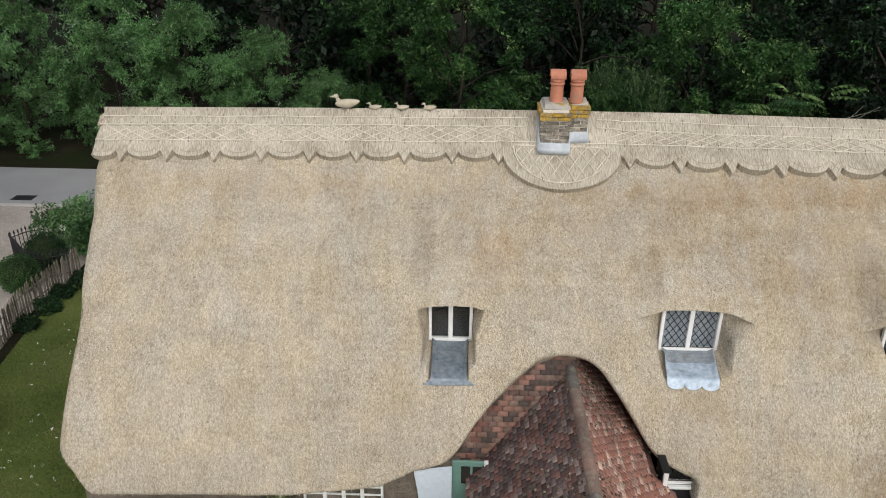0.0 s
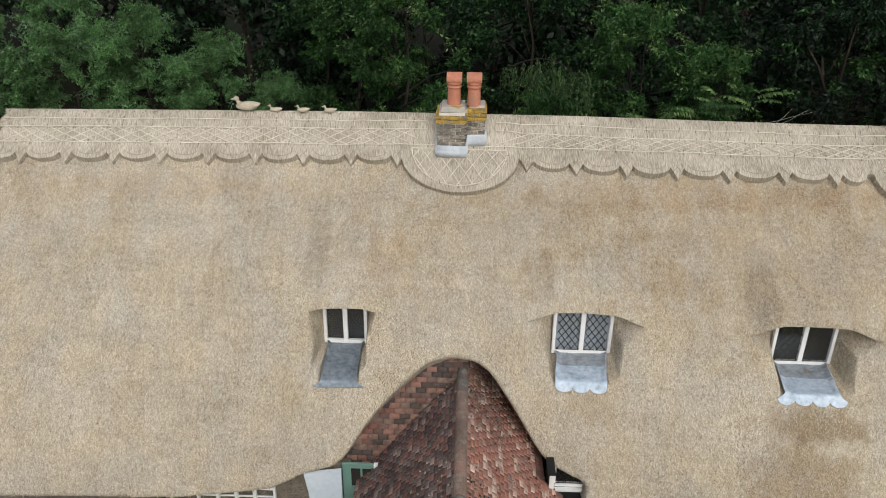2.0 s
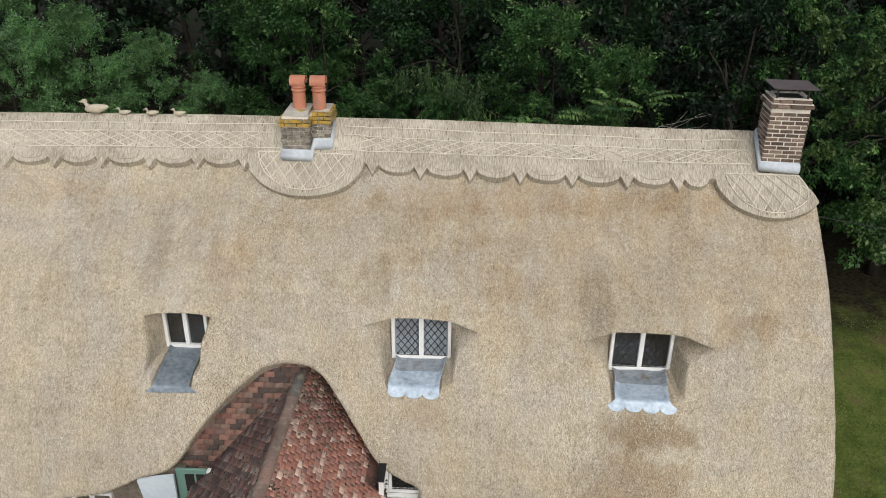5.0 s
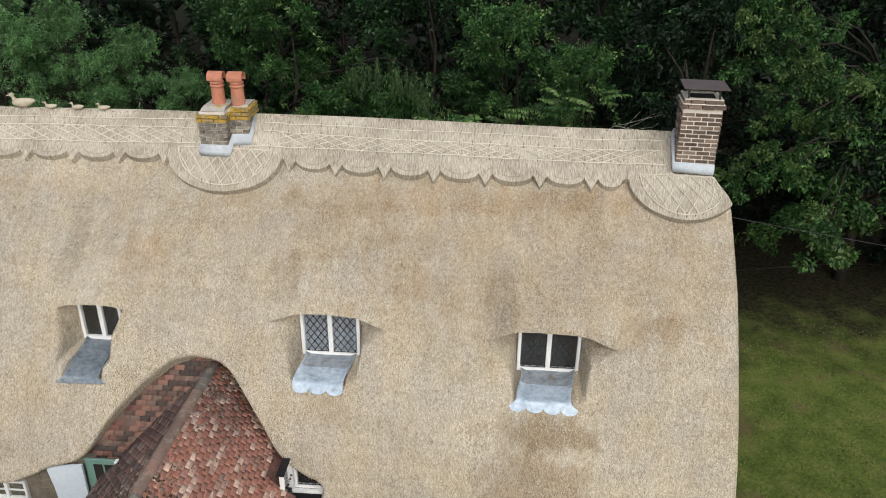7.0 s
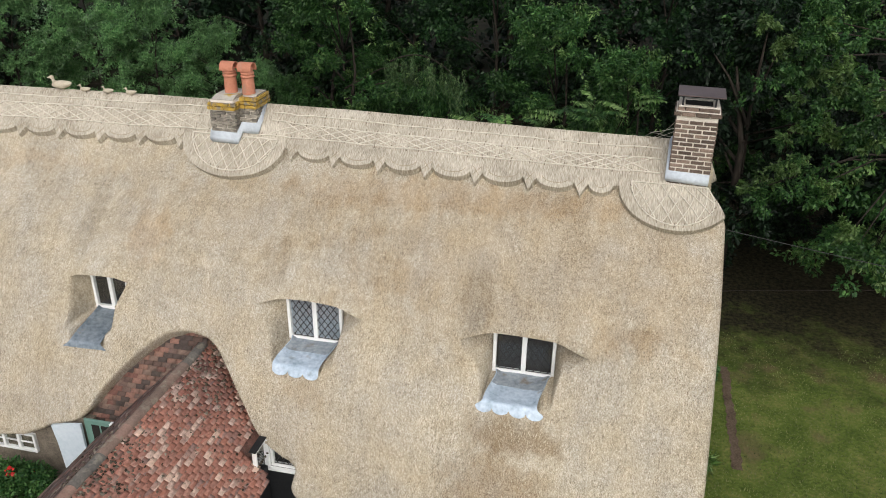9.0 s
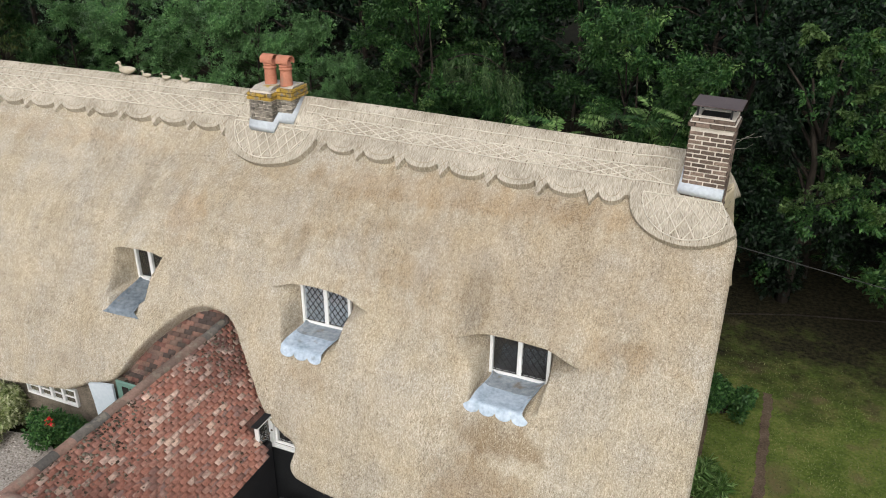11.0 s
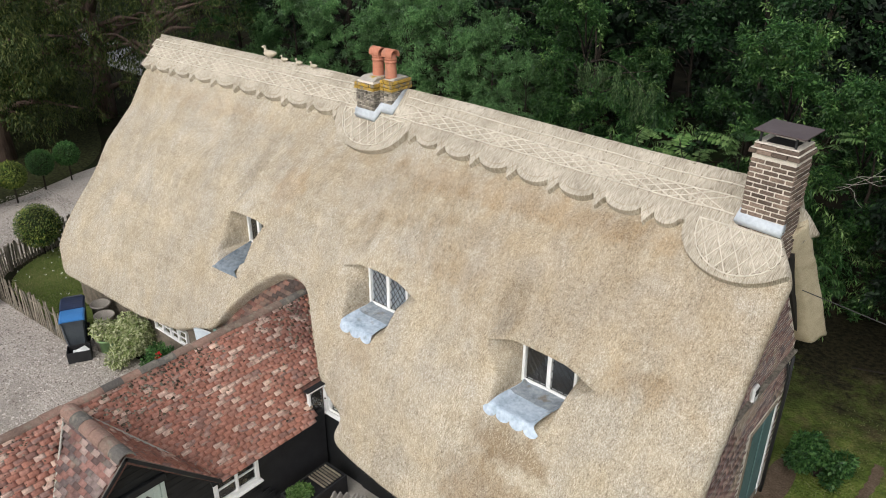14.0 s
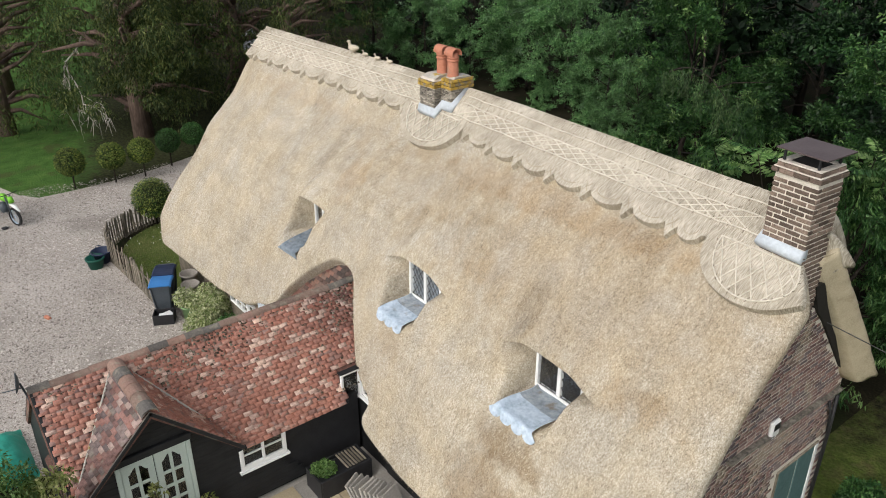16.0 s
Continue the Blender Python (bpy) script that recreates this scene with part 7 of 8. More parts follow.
# ---- fence ----
FENCE = [(-5.1, 9.3), (-6.3, 9.28), (-7.8, 9.2), (-9.0, 9.15), (-9.8, 9.45), (-10.4, 10.1), (-10.9, 11.2), (-11.3, 13.0), (-11.6, 15.0), (-11.9, 16.8), (-12.05, 18.0), (-11.95, 19.2), (-11.7, 20.8)]


def along(path, step):
    d = np.concatenate([[0], np.cumsum([math.dist(a, b) for a, b in zip(path, path[1:])])])
    t = np.arange(0, d[-1], step)
    return [(float(np.interp(q, d, [p[0] for p in path])), float(np.interp(q, d, [p[1] for p in path]))) for q in t]


fence = thing("picket_fence", "low weathered picket fence curving round the lawn", "fence", (-9, 10, 0))
_bm = bmesh.new()
_vs = [_bm.verts.new(p) for p in ((-0.036, -0.009, 0.02), (0.036, -0.009, 0.02), (0.036, -0.009, 0.84), (0, -0.009, 0.92), (-0.036, -0.009, 0.84), (-0.036, 0.009, 0.02), (0.036, 0.009, 0.02), (0.036, 0.009, 0.84), (0, 0.009, 0.92), (-0.036, 0.009, 0.84))]
_bm.faces.new(_vs[:5])
_bm.faces.new(_vs[:4:-1])
for i in range(5):
    j = (i + 1) % 5
    _bm.faces.new((_vs[i], _vs[i + 5], _vs[j + 5], _vs[j]))
_pale = bpy.data.meshes.new("pale")
_bm.to_mesh(_pale)
_bm.free()
_pts = along(FENCE, 0.125)
_r = random.Random(3)
for i, (x, y) in enumerate(_pts):
    nx, ny = _pts[min(i + 1, len(_pts) - 1)]
    px, py = _pts[max(i - 1, 0)]
    an = math.degrees(math.atan2(ny - py, nx - px))
    ob = linked("pale", _pale, M["fence"], fence)
    ob.matrix_parent_inverse = fence.matrix_basis.inverted()
    ob.matrix_basis = Matrix.Translation((x, y, _r.uniform(-0.02, 0.02))) @ pose(0, 0, 0, _r.uniform(-3, 3), _r.uniform(-3, 3), an) @ Matrix.Scale(_r.uniform(0.94, 1.05), 4, (0, 0, 1))
for i in range(0, len(_pts) - 16, 15):
    seg = _pts[i:i + 16]
    for z in (0.28, 0.68):
        a, b = Vector((*seg[0], z)), Vector((*seg[-1], z))
        part("rail", tube([Vector((*q, z)) + Vector((0.0, 0.03, 0)) for q in seg[::3]], 0.026, 4), M["fence"], fence)
    part("post", box((seg[0][0] - 0.045, seg[0][1] + 0.02, 0), (seg[0][0] + 0.045, seg[0][1] + 0.11, 0.86), 0.008), M["fence"], fence)


# black iron railing round the shrubs by the lane
railing = thing("iron_railing", "low black iron railing with pointed bars among shrubs", "railing", (-13.2, 21, 0))
_bar = bpy.data.meshes.new("bar")
_bm = tube([(0, 0, 0), (0, 0, 0.84)], 0.013, 6)
for a, b, r0, r1 in ((0.80, 0.86, 0.013, 0.03), (0.86, 0.96, 0.03, 0.003)):
    _t = tube([(0, 0, a), (0, 0, b)], [r0, r1], 6)
    _tm = bpy.data.meshes.new("tip")
    _t.to_mesh(_tm)
    _t.free()
    _bm.from_mesh(_tm)
    bpy.data.meshes.remove(_tm)
_bm.to_mesh(_bar)
_bm.free()
for _run in ([(-11.75, 20.75), (-12.55, 20.2), (-13.3, 20.6), (-14.25, 21.6), (-13.95, 22.15), (-12.7, 22.6), (-11.4, 22.9)],):
    _pts = along(_run, 0.13)
    for x, y in _pts:
        ob = linked("bar", _bar, M["black"], railing)
        ob.matrix_parent_inverse = railing.matrix_basis.inverted()
        ob.matrix_basis = Matrix.Translation((x, y, 0))
    for z in (0.12, 0.74):
        part("rail", tube([(x, y, z) for x, y in _pts], 0.016, 6), M["black"], railing)


# ---- clipped balls, shrubs ----
def ball_bush(name, x, y, zc, rad, label, stem=0.0, seed=1, kind="box", count=5200, size=0.055):
    ob = thing(name, label, "topiary", (x, y, 0))
    if stem:
        part("stem", tube([(x, y, 0), (x + 0.02, y, zc * 0.5), (x, y, zc)], [0.035, 0.03, 0.025], 8), M["bark"], ob, "", True)
    r = random.Random(seed)
    cs = [(x, y, zc, rad)]
    for k in range(40):
        a, b = r.uniform(0, math.tau), math.acos(r.uniform(-1, 1))
        q = rad * r.uniform(0.8, 0.98)
        cs.append((x + q * math.sin(b) * math.cos(a), y + q * math.sin(b) * math.sin(a), zc + q * 0.92 * math.cos(b), rad * 0.16))
    bm = bmesh.new()
    rr = bmesh.ops.create_icosphere(bm, subdivisions=3, radius=rad * 0.86)
    for v in rr["verts"]:
        v.co = v.co * (1 + 0.06 * noise.noise(v.co * 6)) + Vector((x, y, zc))
    part("core", bm, M["leaf_core"], ob, "", True)
    me = leaves("foliage", [cs[0]] * 9 + cs[1:], 1.0, count, size, seed, 0.55, 0.1)
    linked("foliage", me, LEAF[kind], ob)
    return ob


M["leaf_core"] = material("shaded_twig_mass", [(0.012, 0.018, 0.006), (0.025, 0.035, 0.012)], scale=8, rough=0.95, bump=0.5)
ball_bush("clipped_ball", -10.75, 11.35, 1.02, 0.66, "large clipped golden-green ball bush inside the fence", 0.3, 1, count=9000)
ball_bush("clipped_ball", -10.75, 13.1, 0.7, 0.5, "clipped dark ball bush inside the fence", 0.0, 2, "dark", 6000)
ball_bush("clipped_ball", -12.93, 19.6, 0.56, 0.56, "clipped dark ball bush by the fence", 0.0, 3, "ash", 9000, 0.045)
ball_bush("clipped_ball", -12.86, 21.0, 0.6, 0.58, "clipped ball bush inside the iron railing", 0.0, 4, "dark", 6000)
for k, (x, y, c) in enumerate(((-16.0, 10.03, "box"), (-15.7, 11.5, "box"), (-15.65, 12.65, "box"), (-16.2, 13.95, "ash"), (-16.45, 15.1, "ash"))):
    o = ball_bush("lollipop_tree", x, y, 1.12, 0.53 - 0.02 * k, "clipped lollipop tree on a thin stem beside the drive", 0.3, 20 + k, c, 8000)
    tagged(o, group="lollipop trees by the drive")


def shrub(name, x, y, h, rad, kind, label, seed, count=5000, size=0.1, aspect=0.5, droop=0.2, flat=0.2, flowers=None):
    ob = thing(name, label, "shrub", (x, y, 0))
    r = random.Random(seed)
    bm = bmesh.new()
    cs = []
    for k in range(20):
        a, q = r.uniform(0, math.tau), rad * math.sqrt(r.random()) * 0.8
        z = h * r.uniform(0.25, 0.8) * (1 - 0.4 * (q / rad) ** 2)
        cs.append((x + q * math.cos(a), y + q * math.sin(a), z, rad * r.uniform(0.25, 0.42)))
        add_tube(bm, [(x, y, 0), (x + q * 0.4 * math.cos(a), y + q * 0.4 * math.sin(a), z * 0.6), cs[-1][:3]], [0.02, 0.014, 0.006], 5)
    part("stems", bm, M["bark"], ob)
    linked("foliage", leaves("foliage", cs, 1.0, count, size, seed, aspect, droop, flat), LEAF[kind], ob)
    if flowers:
        pts = [(c[0], c[1], c[2] + c[3] * 0.8, 0.06) for c in cs[:3]]
        for k, p in enumerate(pts):
            linked("flower", leaves("flower", [p], 1.0, 24, 0.07, seed + 1 + k, 0.8, 0.0), LEAF[flowers], ob)
    return ob


shrub("variegated_bush", -3.4, 10.1, 1.4, 0.7, "pale", "rounded pale variegated bush against the wall", 31, 10000, 0.095, 0.35, 0.5)
shrub("flowering_shrub", -1.5, 10.1, 1.3, 0.65, "ash", "green shrub with red flowers by the door", 32, 8000, 0.075, flowers="red")
shrub("gable_shrub", 11.4, 17.0, 1.15, 0.62, "ash", "rounded green shrub beside the gable", 33, 7000, 0.085)
shrub("fern", 11.35, 14.3, 0.5, 0.5, "bright_leaf", "bright fern clump under the gable", 34, 1800, 0.2, 0.15, 0.4)
shrub("hedge_shrub", -12.75, 22.9, 2.1, 1.15, "willow", "loose pale-flowered shrub beside the lane", 35, 5000, 0.1, flowers="petal")
shrub("hedge_shrub", -11.3, 21.9, 1.7, 0.95, "ash", "loose green shrub beside the fence", 36, 6000, 0.1)
for _i, (_x, _y) in enumerate(((-11.75, 17.6), (-11.6, 18.5), (-11.6, 19.4), (-11.4, 20.3), (-11.0, 19.9), (-10.9, 20.9))):
    shrub("low_shrub", _x, _y, 0.36, 0.36, "dark", "low dark border shrub along the fence", 50 + _i, 2200, 0.075)
shrub("sapling", 3.9, 4.85, 4.5, 0.36, "wisp", "tall wispy yellow-green sapling before the barn", 37, 800, 0.1, 0.35)
shrub("silver_shrub", 3.5, 4.2, 3.3, 0.5, "willow_tip", "loose silvery shrub at the barn's end", 41, 3200, 0.13, 0.18, 0.6)
shrub("climber", 3.95, 6.28, 2.7, 0.15, "wisp", "thin climber in front of the barn doors", 38, 260, 0.1, 0.4)
shrub("climber", 3.8, 7.25, 1.2, 0.25, "wisp", "thin climber against the black boards", 39, 380, 0.1, 0.4)
shrub("border_shrub", 0.55, 4.2, 1.1, 0.7, "bright_leaf", "loose yellow-green border shrub at the barn's end", 40, 1500, 0.1, 0.35, 0.5)


# ---- bins, tubs, pots ----
def wheelie_bin(x, y, turn, lid, label):
    ob = thing("wheelie_bin", label, "bin", (x, y, 0), "wheelie bins by the wall")
    m = Matrix.Translation((x, y, 0)) @ pose(0, 0, 0, 0, 0, turn)
    bm = bmesh.new()
    rings = []
    for z, w, d in ((0.06, 0.2, 0.24), (0.5, 0.25, 0.31), (0.93, 0.28, 0.345), (0.93, 0.3, 0.365), (0.985, 0.3, 0.365)):
        ring = []
        for cx, cy in ((1, 1), (-1, 1), (-1, -1), (1, -1)):
            for t in ((0.0, 1), (1, 0.0)) if cx * cy > 0 else ((1, 0.0), (0.0, 1)):
                ring.append(bm.verts.new((cx * (w - 0.04 * (1 - t[0])), cy * (d - 0.04 * (1 - t[1])), z)))
        rings.append(ring)
    for a, b in zip(rings, rings[1:]):
        for i in range(8):
            bm.faces.new((a[i], a[(i + 1) % 8], b[(i + 1) % 8], b[i]))
    bm.faces.new(rings[0][::-1])
    bm.faces.new(rings[-1])
    bmesh.ops.recalc_face_normals(bm, faces=bm.faces)
    bmesh.ops.transform(bm, matrix=m, verts=bm.verts)
    part("body", bm, M["bin"], ob)
    bm = bmesh.new()
    for i in range(7):
        t = i / 6
        yy = -0.37 + 0.72 * t
        zz = 1.0 + 0.06 * math.sin(math.pi * min(1, 0.25 + t * 0.75))
        for xx in (-0.3, -0.26, 0.26, 0.3):
            bm.verts.new((xx, yy, zz - (0.03 if abs(xx) > 0.28 else 0)))
    bm.verts.ensure_lookup_table()
    for i in range(6):
        for k in range(3):
            bm.faces.new([bm.verts[i * 4 + k], bm.verts[i * 4 + k + 1], bm.verts[i * 4 + k + 5], bm.verts[i * 4 + k + 4]])
    g = bmesh.ops.extrude_face_region(bm, geom=bm.faces[:])
    for v in g["geom"]:
        if isinstance(v, bmesh.types.BMVert):
            v.co.z -= 0.035
    bmesh.ops.recalc_face_normals(bm, faces=bm.faces)
    bmesh.ops.transform(bm, matrix=m, verts=bm.verts)
    part("lid", bm, M[lid], ob, "blue hinged lid" if lid == "blue" else "dark hinged lid")
    part("handle", tube([m @ Vector(p) for p in ((-0.22, 0.36, 0.96), (-0.22, 0.42, 0.98), (0.22, 0.42, 0.98), (0.22, 0.36, 0.96))], 0.016, 6), M["bin"], ob)
    for sx in (-0.24, 0.24):
        part("wheel", tube([m @ Vector((sx - 0.025, 0.26, 0.1)), m @ Vector((sx + 0.025, 0.26, 0.1))], 0.1, 14), M["tyre"], ob)
    return ob


wheelie_bin(-4.72, 9.42, 62, "blue", "dark grey wheelie bin with a bright blue lid")
wheelie_bin(-5.3, 9.72, 62, "navy", "dark wheelie bin with a dark blue lid")


def tub(x, y, r0, r1, h, mat, label, name="tub", cat="tub", z=0.0):
    ob = thing(name, label, cat, (x, y, z))
    prof = [(r0, 0), (r1 - 0.004, h - 0.05), (r1 + 0.025, h - 0.045), (r1 + 0.025, h), (r1 - 0.015, h), (r0 * 0.9, 0.06)]
    part("body", lathe(prof, 22, (x, y, z)), M[mat], ob, "", True)
    return ob


def tub_handle(ob, x, y, r, z, mat):
    for sg in (-1, 1):
        part("handle", tube([(x + sg * r, y - 0.09, z), (x + sg * (r + 0.06), y - 0.05, z + 0.03), (x + sg * (r + 0.06), y + 0.05, z + 0.03), (x + sg * r, y + 0.09, z)], 0.014, 6), M[mat], ob)


_t = tub(-9.0, 8.98, 0.22, 0.31, 0.4, "navy", "dark blue flexible garden tub on the shingle")
tub_handle(_t, -9.0, 8.98, 0.31, 0.4, "navy")
_t = tub(-8.72, 8.68, 0.2, 0.27, 0.36, "green_tub", "dark green flexible garden tub on the shingle")
tub_handle(_t, -8.72, 8.68, 0.27, 0.36, "green_tub")
for x, y, h, m, lb in ((-5.0, 10.3, 0.85, "stone_pot", "tall grey planter against the wall"), (-4.55, 10.15, 0.75, "stone_pot", "grey planter beside the bins"), (-4.15, 9.85, 0.5, "stone_pot", "grey planter beside the pale bush"), (-4.05, 9.88, 0.4, "green_glaze", "pale green plastic planter on the ground")):
    tub(x, y, 0.2, 0.24, h, m, lb, "planter", "planter")
crate = thing("recycling_box", "black recycling box with papers in front of the bin", "box", (-4.2, 9.2, 0))
_m = Matrix.Translation((-4.22, 9.2, 0)) @ pose(0, 0, 0, 0, 0, 62)
for a, b in (((-0.26, -0.18, 0.0), (0.26, 0.18, 0.02)), ((-0.28, -0.2, 0.02), (0.28, -0.18, 0.32)), ((-0.28, 0.18, 0.02), (0.28, 0.2, 0.32)), ((-0.28, -0.18, 0.02), (-0.26, 0.18, 0.32)), ((0.26, -0.18, 0.02), (0.28, 0.18, 0.32))):
    part("panel", box(a, b, 0.006, _m), M["black"], crate)
for k in range(4):
    part("paper", box((-0.16 + 0.06 * k, -0.12, 0.2), (0.0 + 0.06 * k, 0.1, 0.22 + 0.02 * k), 0.004, _m @ pose(0, 0, 0, 6 * k, 4, 15 * k)), M["white"], crate)
fallen = part("brick_lump", box((-0.11, -0.05, 0), (0.11, 0.05, 0.065), 0.008, Matrix.Translation((-6.4, 6.67, 0.012)) @ pose(0, 0, 0, 0, 0, 20)), M["pot"])
tagged(fallen, "single orange brick lying on the shingle", "brick")


# ---- yard by the barn ----
pl = thing("planter_trough", "black rectangular planter trough with green plant", "planter", (4.1, 9.55, 0))
_m = Matrix.Translation((4.12, 9.75, 0)) @ pose(0, 0, 0, 0, 0, 0)
for a, b in (((-0.3, -0.6, 0), (0.3, -0.56, 0.5)), ((-0.3, 0.56, 0), (0.3, 0.6, 0.5)), ((-0.3, -0.56, 0), (-0.26, 0.56, 0.5)), ((0.26, -0.56, 0), (0.3, 0.56, 0.5)), ((-0.26, -0.56, 0.38), (0.26, 0.56, 0.42))):
    part("panel", box(a, b, 0.006, _m), M["black"], pl)
for k in range(7):
    part("slat", box((-0.24, 0.05 + 0.07 * k, 0.5), (0.24, 0.09 + 0.07 * k, 0.52), 0.004, _m), M["fence"], pl)
linked("foliage", leaves("foliage", [(4.12, 9.4, 0.55, 0.17), (4.05, 9.3, 0.52, 0.13), (4.2, 9.5, 0.55, 0.12)], 1.0, 900, 0.06, 44, 0.6, 0.0), LEAF["bright_leaf"], pl)
_r = random.Random(8)
for k in range(9):
    sl = part("stone_slab", box((-0.25, -0.22, -0.025), (0.25, 0.22, 0.025), 0.008, Matrix.Translation((4.75 + 0.09 * k, 9.75 + 0.05 * k, 0.27)) @ pose(0, 0, 0, 0, 66 + _r.uniform(-6, 6), 20 + _r.uniform(-8, 8))), M["slab"])
    tagged(sl, "grey stone slab leaning in a row by the wall", "slab", "leaning stone slabs")
_r = random.Random(18)
for i in range(5):
    for j in range(8):
        me = part("paving_slab", box((3.66 + 0.62 * i, 5.2 + 0.62 * j, 0.0), (4.26 + 0.62 * i, 5.8 + 0.62 * j, 0.035 + _r.uniform(0, 0.006)), 0.006), M["sand"] if (i + j) % 3 else M["slab"], yard)


# ---- motorbike on the drive ----
def motorbike(x, y, turn):
    ob = thing("motorbike", "white and lime green trail motorbike on the drive", "motorbike", (x, y, 0))
    m = Matrix.Translation((x, y, 0)) @ pose(0, 0, 0, 0, 8, turn)

    def ring(cx, cz, r0, r1, w, n=28):
        bm = bmesh.new()
        rows = []
        for r, yy in ((r0, -w), (r1, -w * 0.6), (r1, w * 0.6), (r0, w)):
            rows.append([bm.verts.new((cx + r * math.cos(a), yy, cz + r * math.sin(a))) for a in np.linspace(0, math.tau, n, endpoint=False)])
        for a, b in zip(rows, rows[1:] + rows[:1]):
            for k in range(n):
                bm.faces.new((a[k], a[(k + 1) % n], b[(k + 1) % n], b[k]))
        bmesh.ops.recalc_face_normals(bm, faces=bm.faces)
        bmesh.ops.transform(bm, matrix=m, verts=bm.verts)
        return bm

    for cx in (0.0, -1.35):
        wheel = part("wheel", ring(cx, 0.33, 0.265, 0.335, 0.045), M["tyre"], ob)
        part("rim", ring(cx, 0.33, 0.235, 0.265, 0.025), M["lead"], wheel)
        bm = bmesh.new()
        for k in range(16):
            a = k * math.tau / 16
            add_tube(bm, [m @ Vector((cx, 0, 0.33)), m @ Vector((cx + 0.24 * math.cos(a), 0, 0.33 + 0.24 * math.sin(a)))], 0.004, 4)
        part("spokes", bm, M["lead"], wheel)

    def bar(name, pts, r, mat, label=""):
        return part(name, tube([m @ Vector(p) for p in pts], r, 8), M[mat], ob, label, True)

    for sy in (-0.09, 0.09):
        bar("fork", [(0, sy, 0.33), (-0.22, sy, 0.85), (-0.3, sy, 1.05)], 0.024, "bin")
    bar("handlebar", [(-0.28, -0.38, 1.12), (-0.3, -0.15, 1.08), (-0.3, 0.15, 1.08), (-0.28, 0.38, 1.12)], 0.014, "black")
    bar("front_mudguard", [(0.32, 0, 0.66), (0.05, 0, 0.76), (-0.2, 0, 0.78)], [0.03, 0.07, 0.06], "white", "white front mudguard")
    bar("number_board", [(-0.08, 0, 0.86), (-0.16, 0, 1.06)], [0.1, 0.08], "lime", "lime green front plate")
    bar("tank", [(-0.32, 0, 0.88), (-0.55, 0, 0.92), (-0.75, 0, 0.84)], [0.09, 0.14, 0.1], "lime", "lime green tank")
    bar("seat", [(-0.65, 0, 0.88), (-1.0, 0, 0.9), (-1.35, 0, 0.93)], [0.09, 0.1, 0.07], "black")
    bar("tail", [(-1.2, 0, 0.86), (-1.7, 0, 0.92)], [0.08, 0.04], "white")
    bar("frame", [(-0.28, 0, 0.95), (-0.4, 0, 0.4), (-0.85, 0, 0.33), (-1.35, 0, 0.33)], 0.03, "bin")
    bar("engine", [(-0.5, 0, 0.35), (-0.62, 0, 0.5), (-0.68, 0, 0.66)], [0.13, 0.15, 0.11], "bin")
    bar("side_stand", [(-0.7, 0.08, 0.3), (-0.72, 0.26, -0.02)], 0.012, "bin")
    return ob


motorbike(-13.75, 7.45, 22)
glove = part("glove", lathe([(0.03, 0), (0.1, 0.02), (0.12, 0.05), (0.06, 0.08)], 10, (-13.6, 7.05, 0.012)), M["black"])
tagged(glove, "small black bundle lying on the shingle", "bundle")

# tarpaulin, dish, cables, far edging
_bm = bmesh.new()
bmesh.ops.create_grid(_bm, x_segments=24, y_segments=24, size=0.5)
for v in _bm.verts:
    u, w = v.co.x, v.co.y
    v.co = Vector((-0.75 + 1.9 * u, 4.1 + 1.7 * w, 0.02 + 0.42 * max(0, 1 - (2 * u) ** 4) * max(0, 1 - (2 * w) ** 4) + 0.05 * noise.noise(Vector((u * 7, w * 7, 0)))))
tagged(part("tarpaulin", _bm, M["teal"], None, "", True), "crumpled turquoise tarpaulin over a heap", "tarpaulin")
dish = thing("satellite_dish", "small dark satellite dish at the barn's end", "dish", (1.85, 4.9, 3.0))
_prof = [(0.02, 0.0), (0.12, 0.015), (0.2, 0.045), (0.24, 0.075), (0.235, 0.08), (0.19, 0.055), (0.1, 0.025), (0.02, 0.012)]
_bm = lathe(_prof, 24)
bmesh.ops.transform(_bm, matrix=Matrix.Translation((1.92, 4.9, 3.42)) @ pose(0, 0, 0, 82, 0, -10) @ Matrix.Scale(0.78, 4), verts=_bm.verts)
part("reflector", _bm, M["bin"], dish, "", True)
part("mast", tube([(1.85, 5.02, 2.7), (1.88, 4.96, 3.1), (1.92, 4.9, 3.4)], 0.018, 6), M["bin"], dish)
part("feed_arm", tube([(1.92, 4.9, 3.3), (1.8, 4.62, 3.26)], 0.01, 6), M["bin"], dish)
cable = part("cable", tube([(11.0 + 23.95 * t, 13.95 + 8.27 * t, 5.6 + -5.81 * t - 1.2 * t * (1 - t)) for t in np.linspace(0, 1, 24)], 0.008, 5), M["wire"])
tagged(cable, "thin overhead cable running from the gable", "cable", kind="structure")
edging = part("edging", tube([(10.9, 21.6, 0.06), (13, 22.4, 0.06), (17.4, 23.5, 0.06), (24, 24.2, 0.06)], 0.022, 6), M["bark"])
tagged(edging, "thin grey edging at the far side of the lawn", "edging", kind="structure")


# ---- scattered fine stuff ----
def scatter(poly_test, lo, hi, n, seed):
    r = np.random.RandomState(seed)
    p = r.rand(n * 2, 2) * (np.array(hi) - lo) + lo
    keep = [q for q in p if poly_test(q[0], q[1])]
    return np.array(keep[:n])


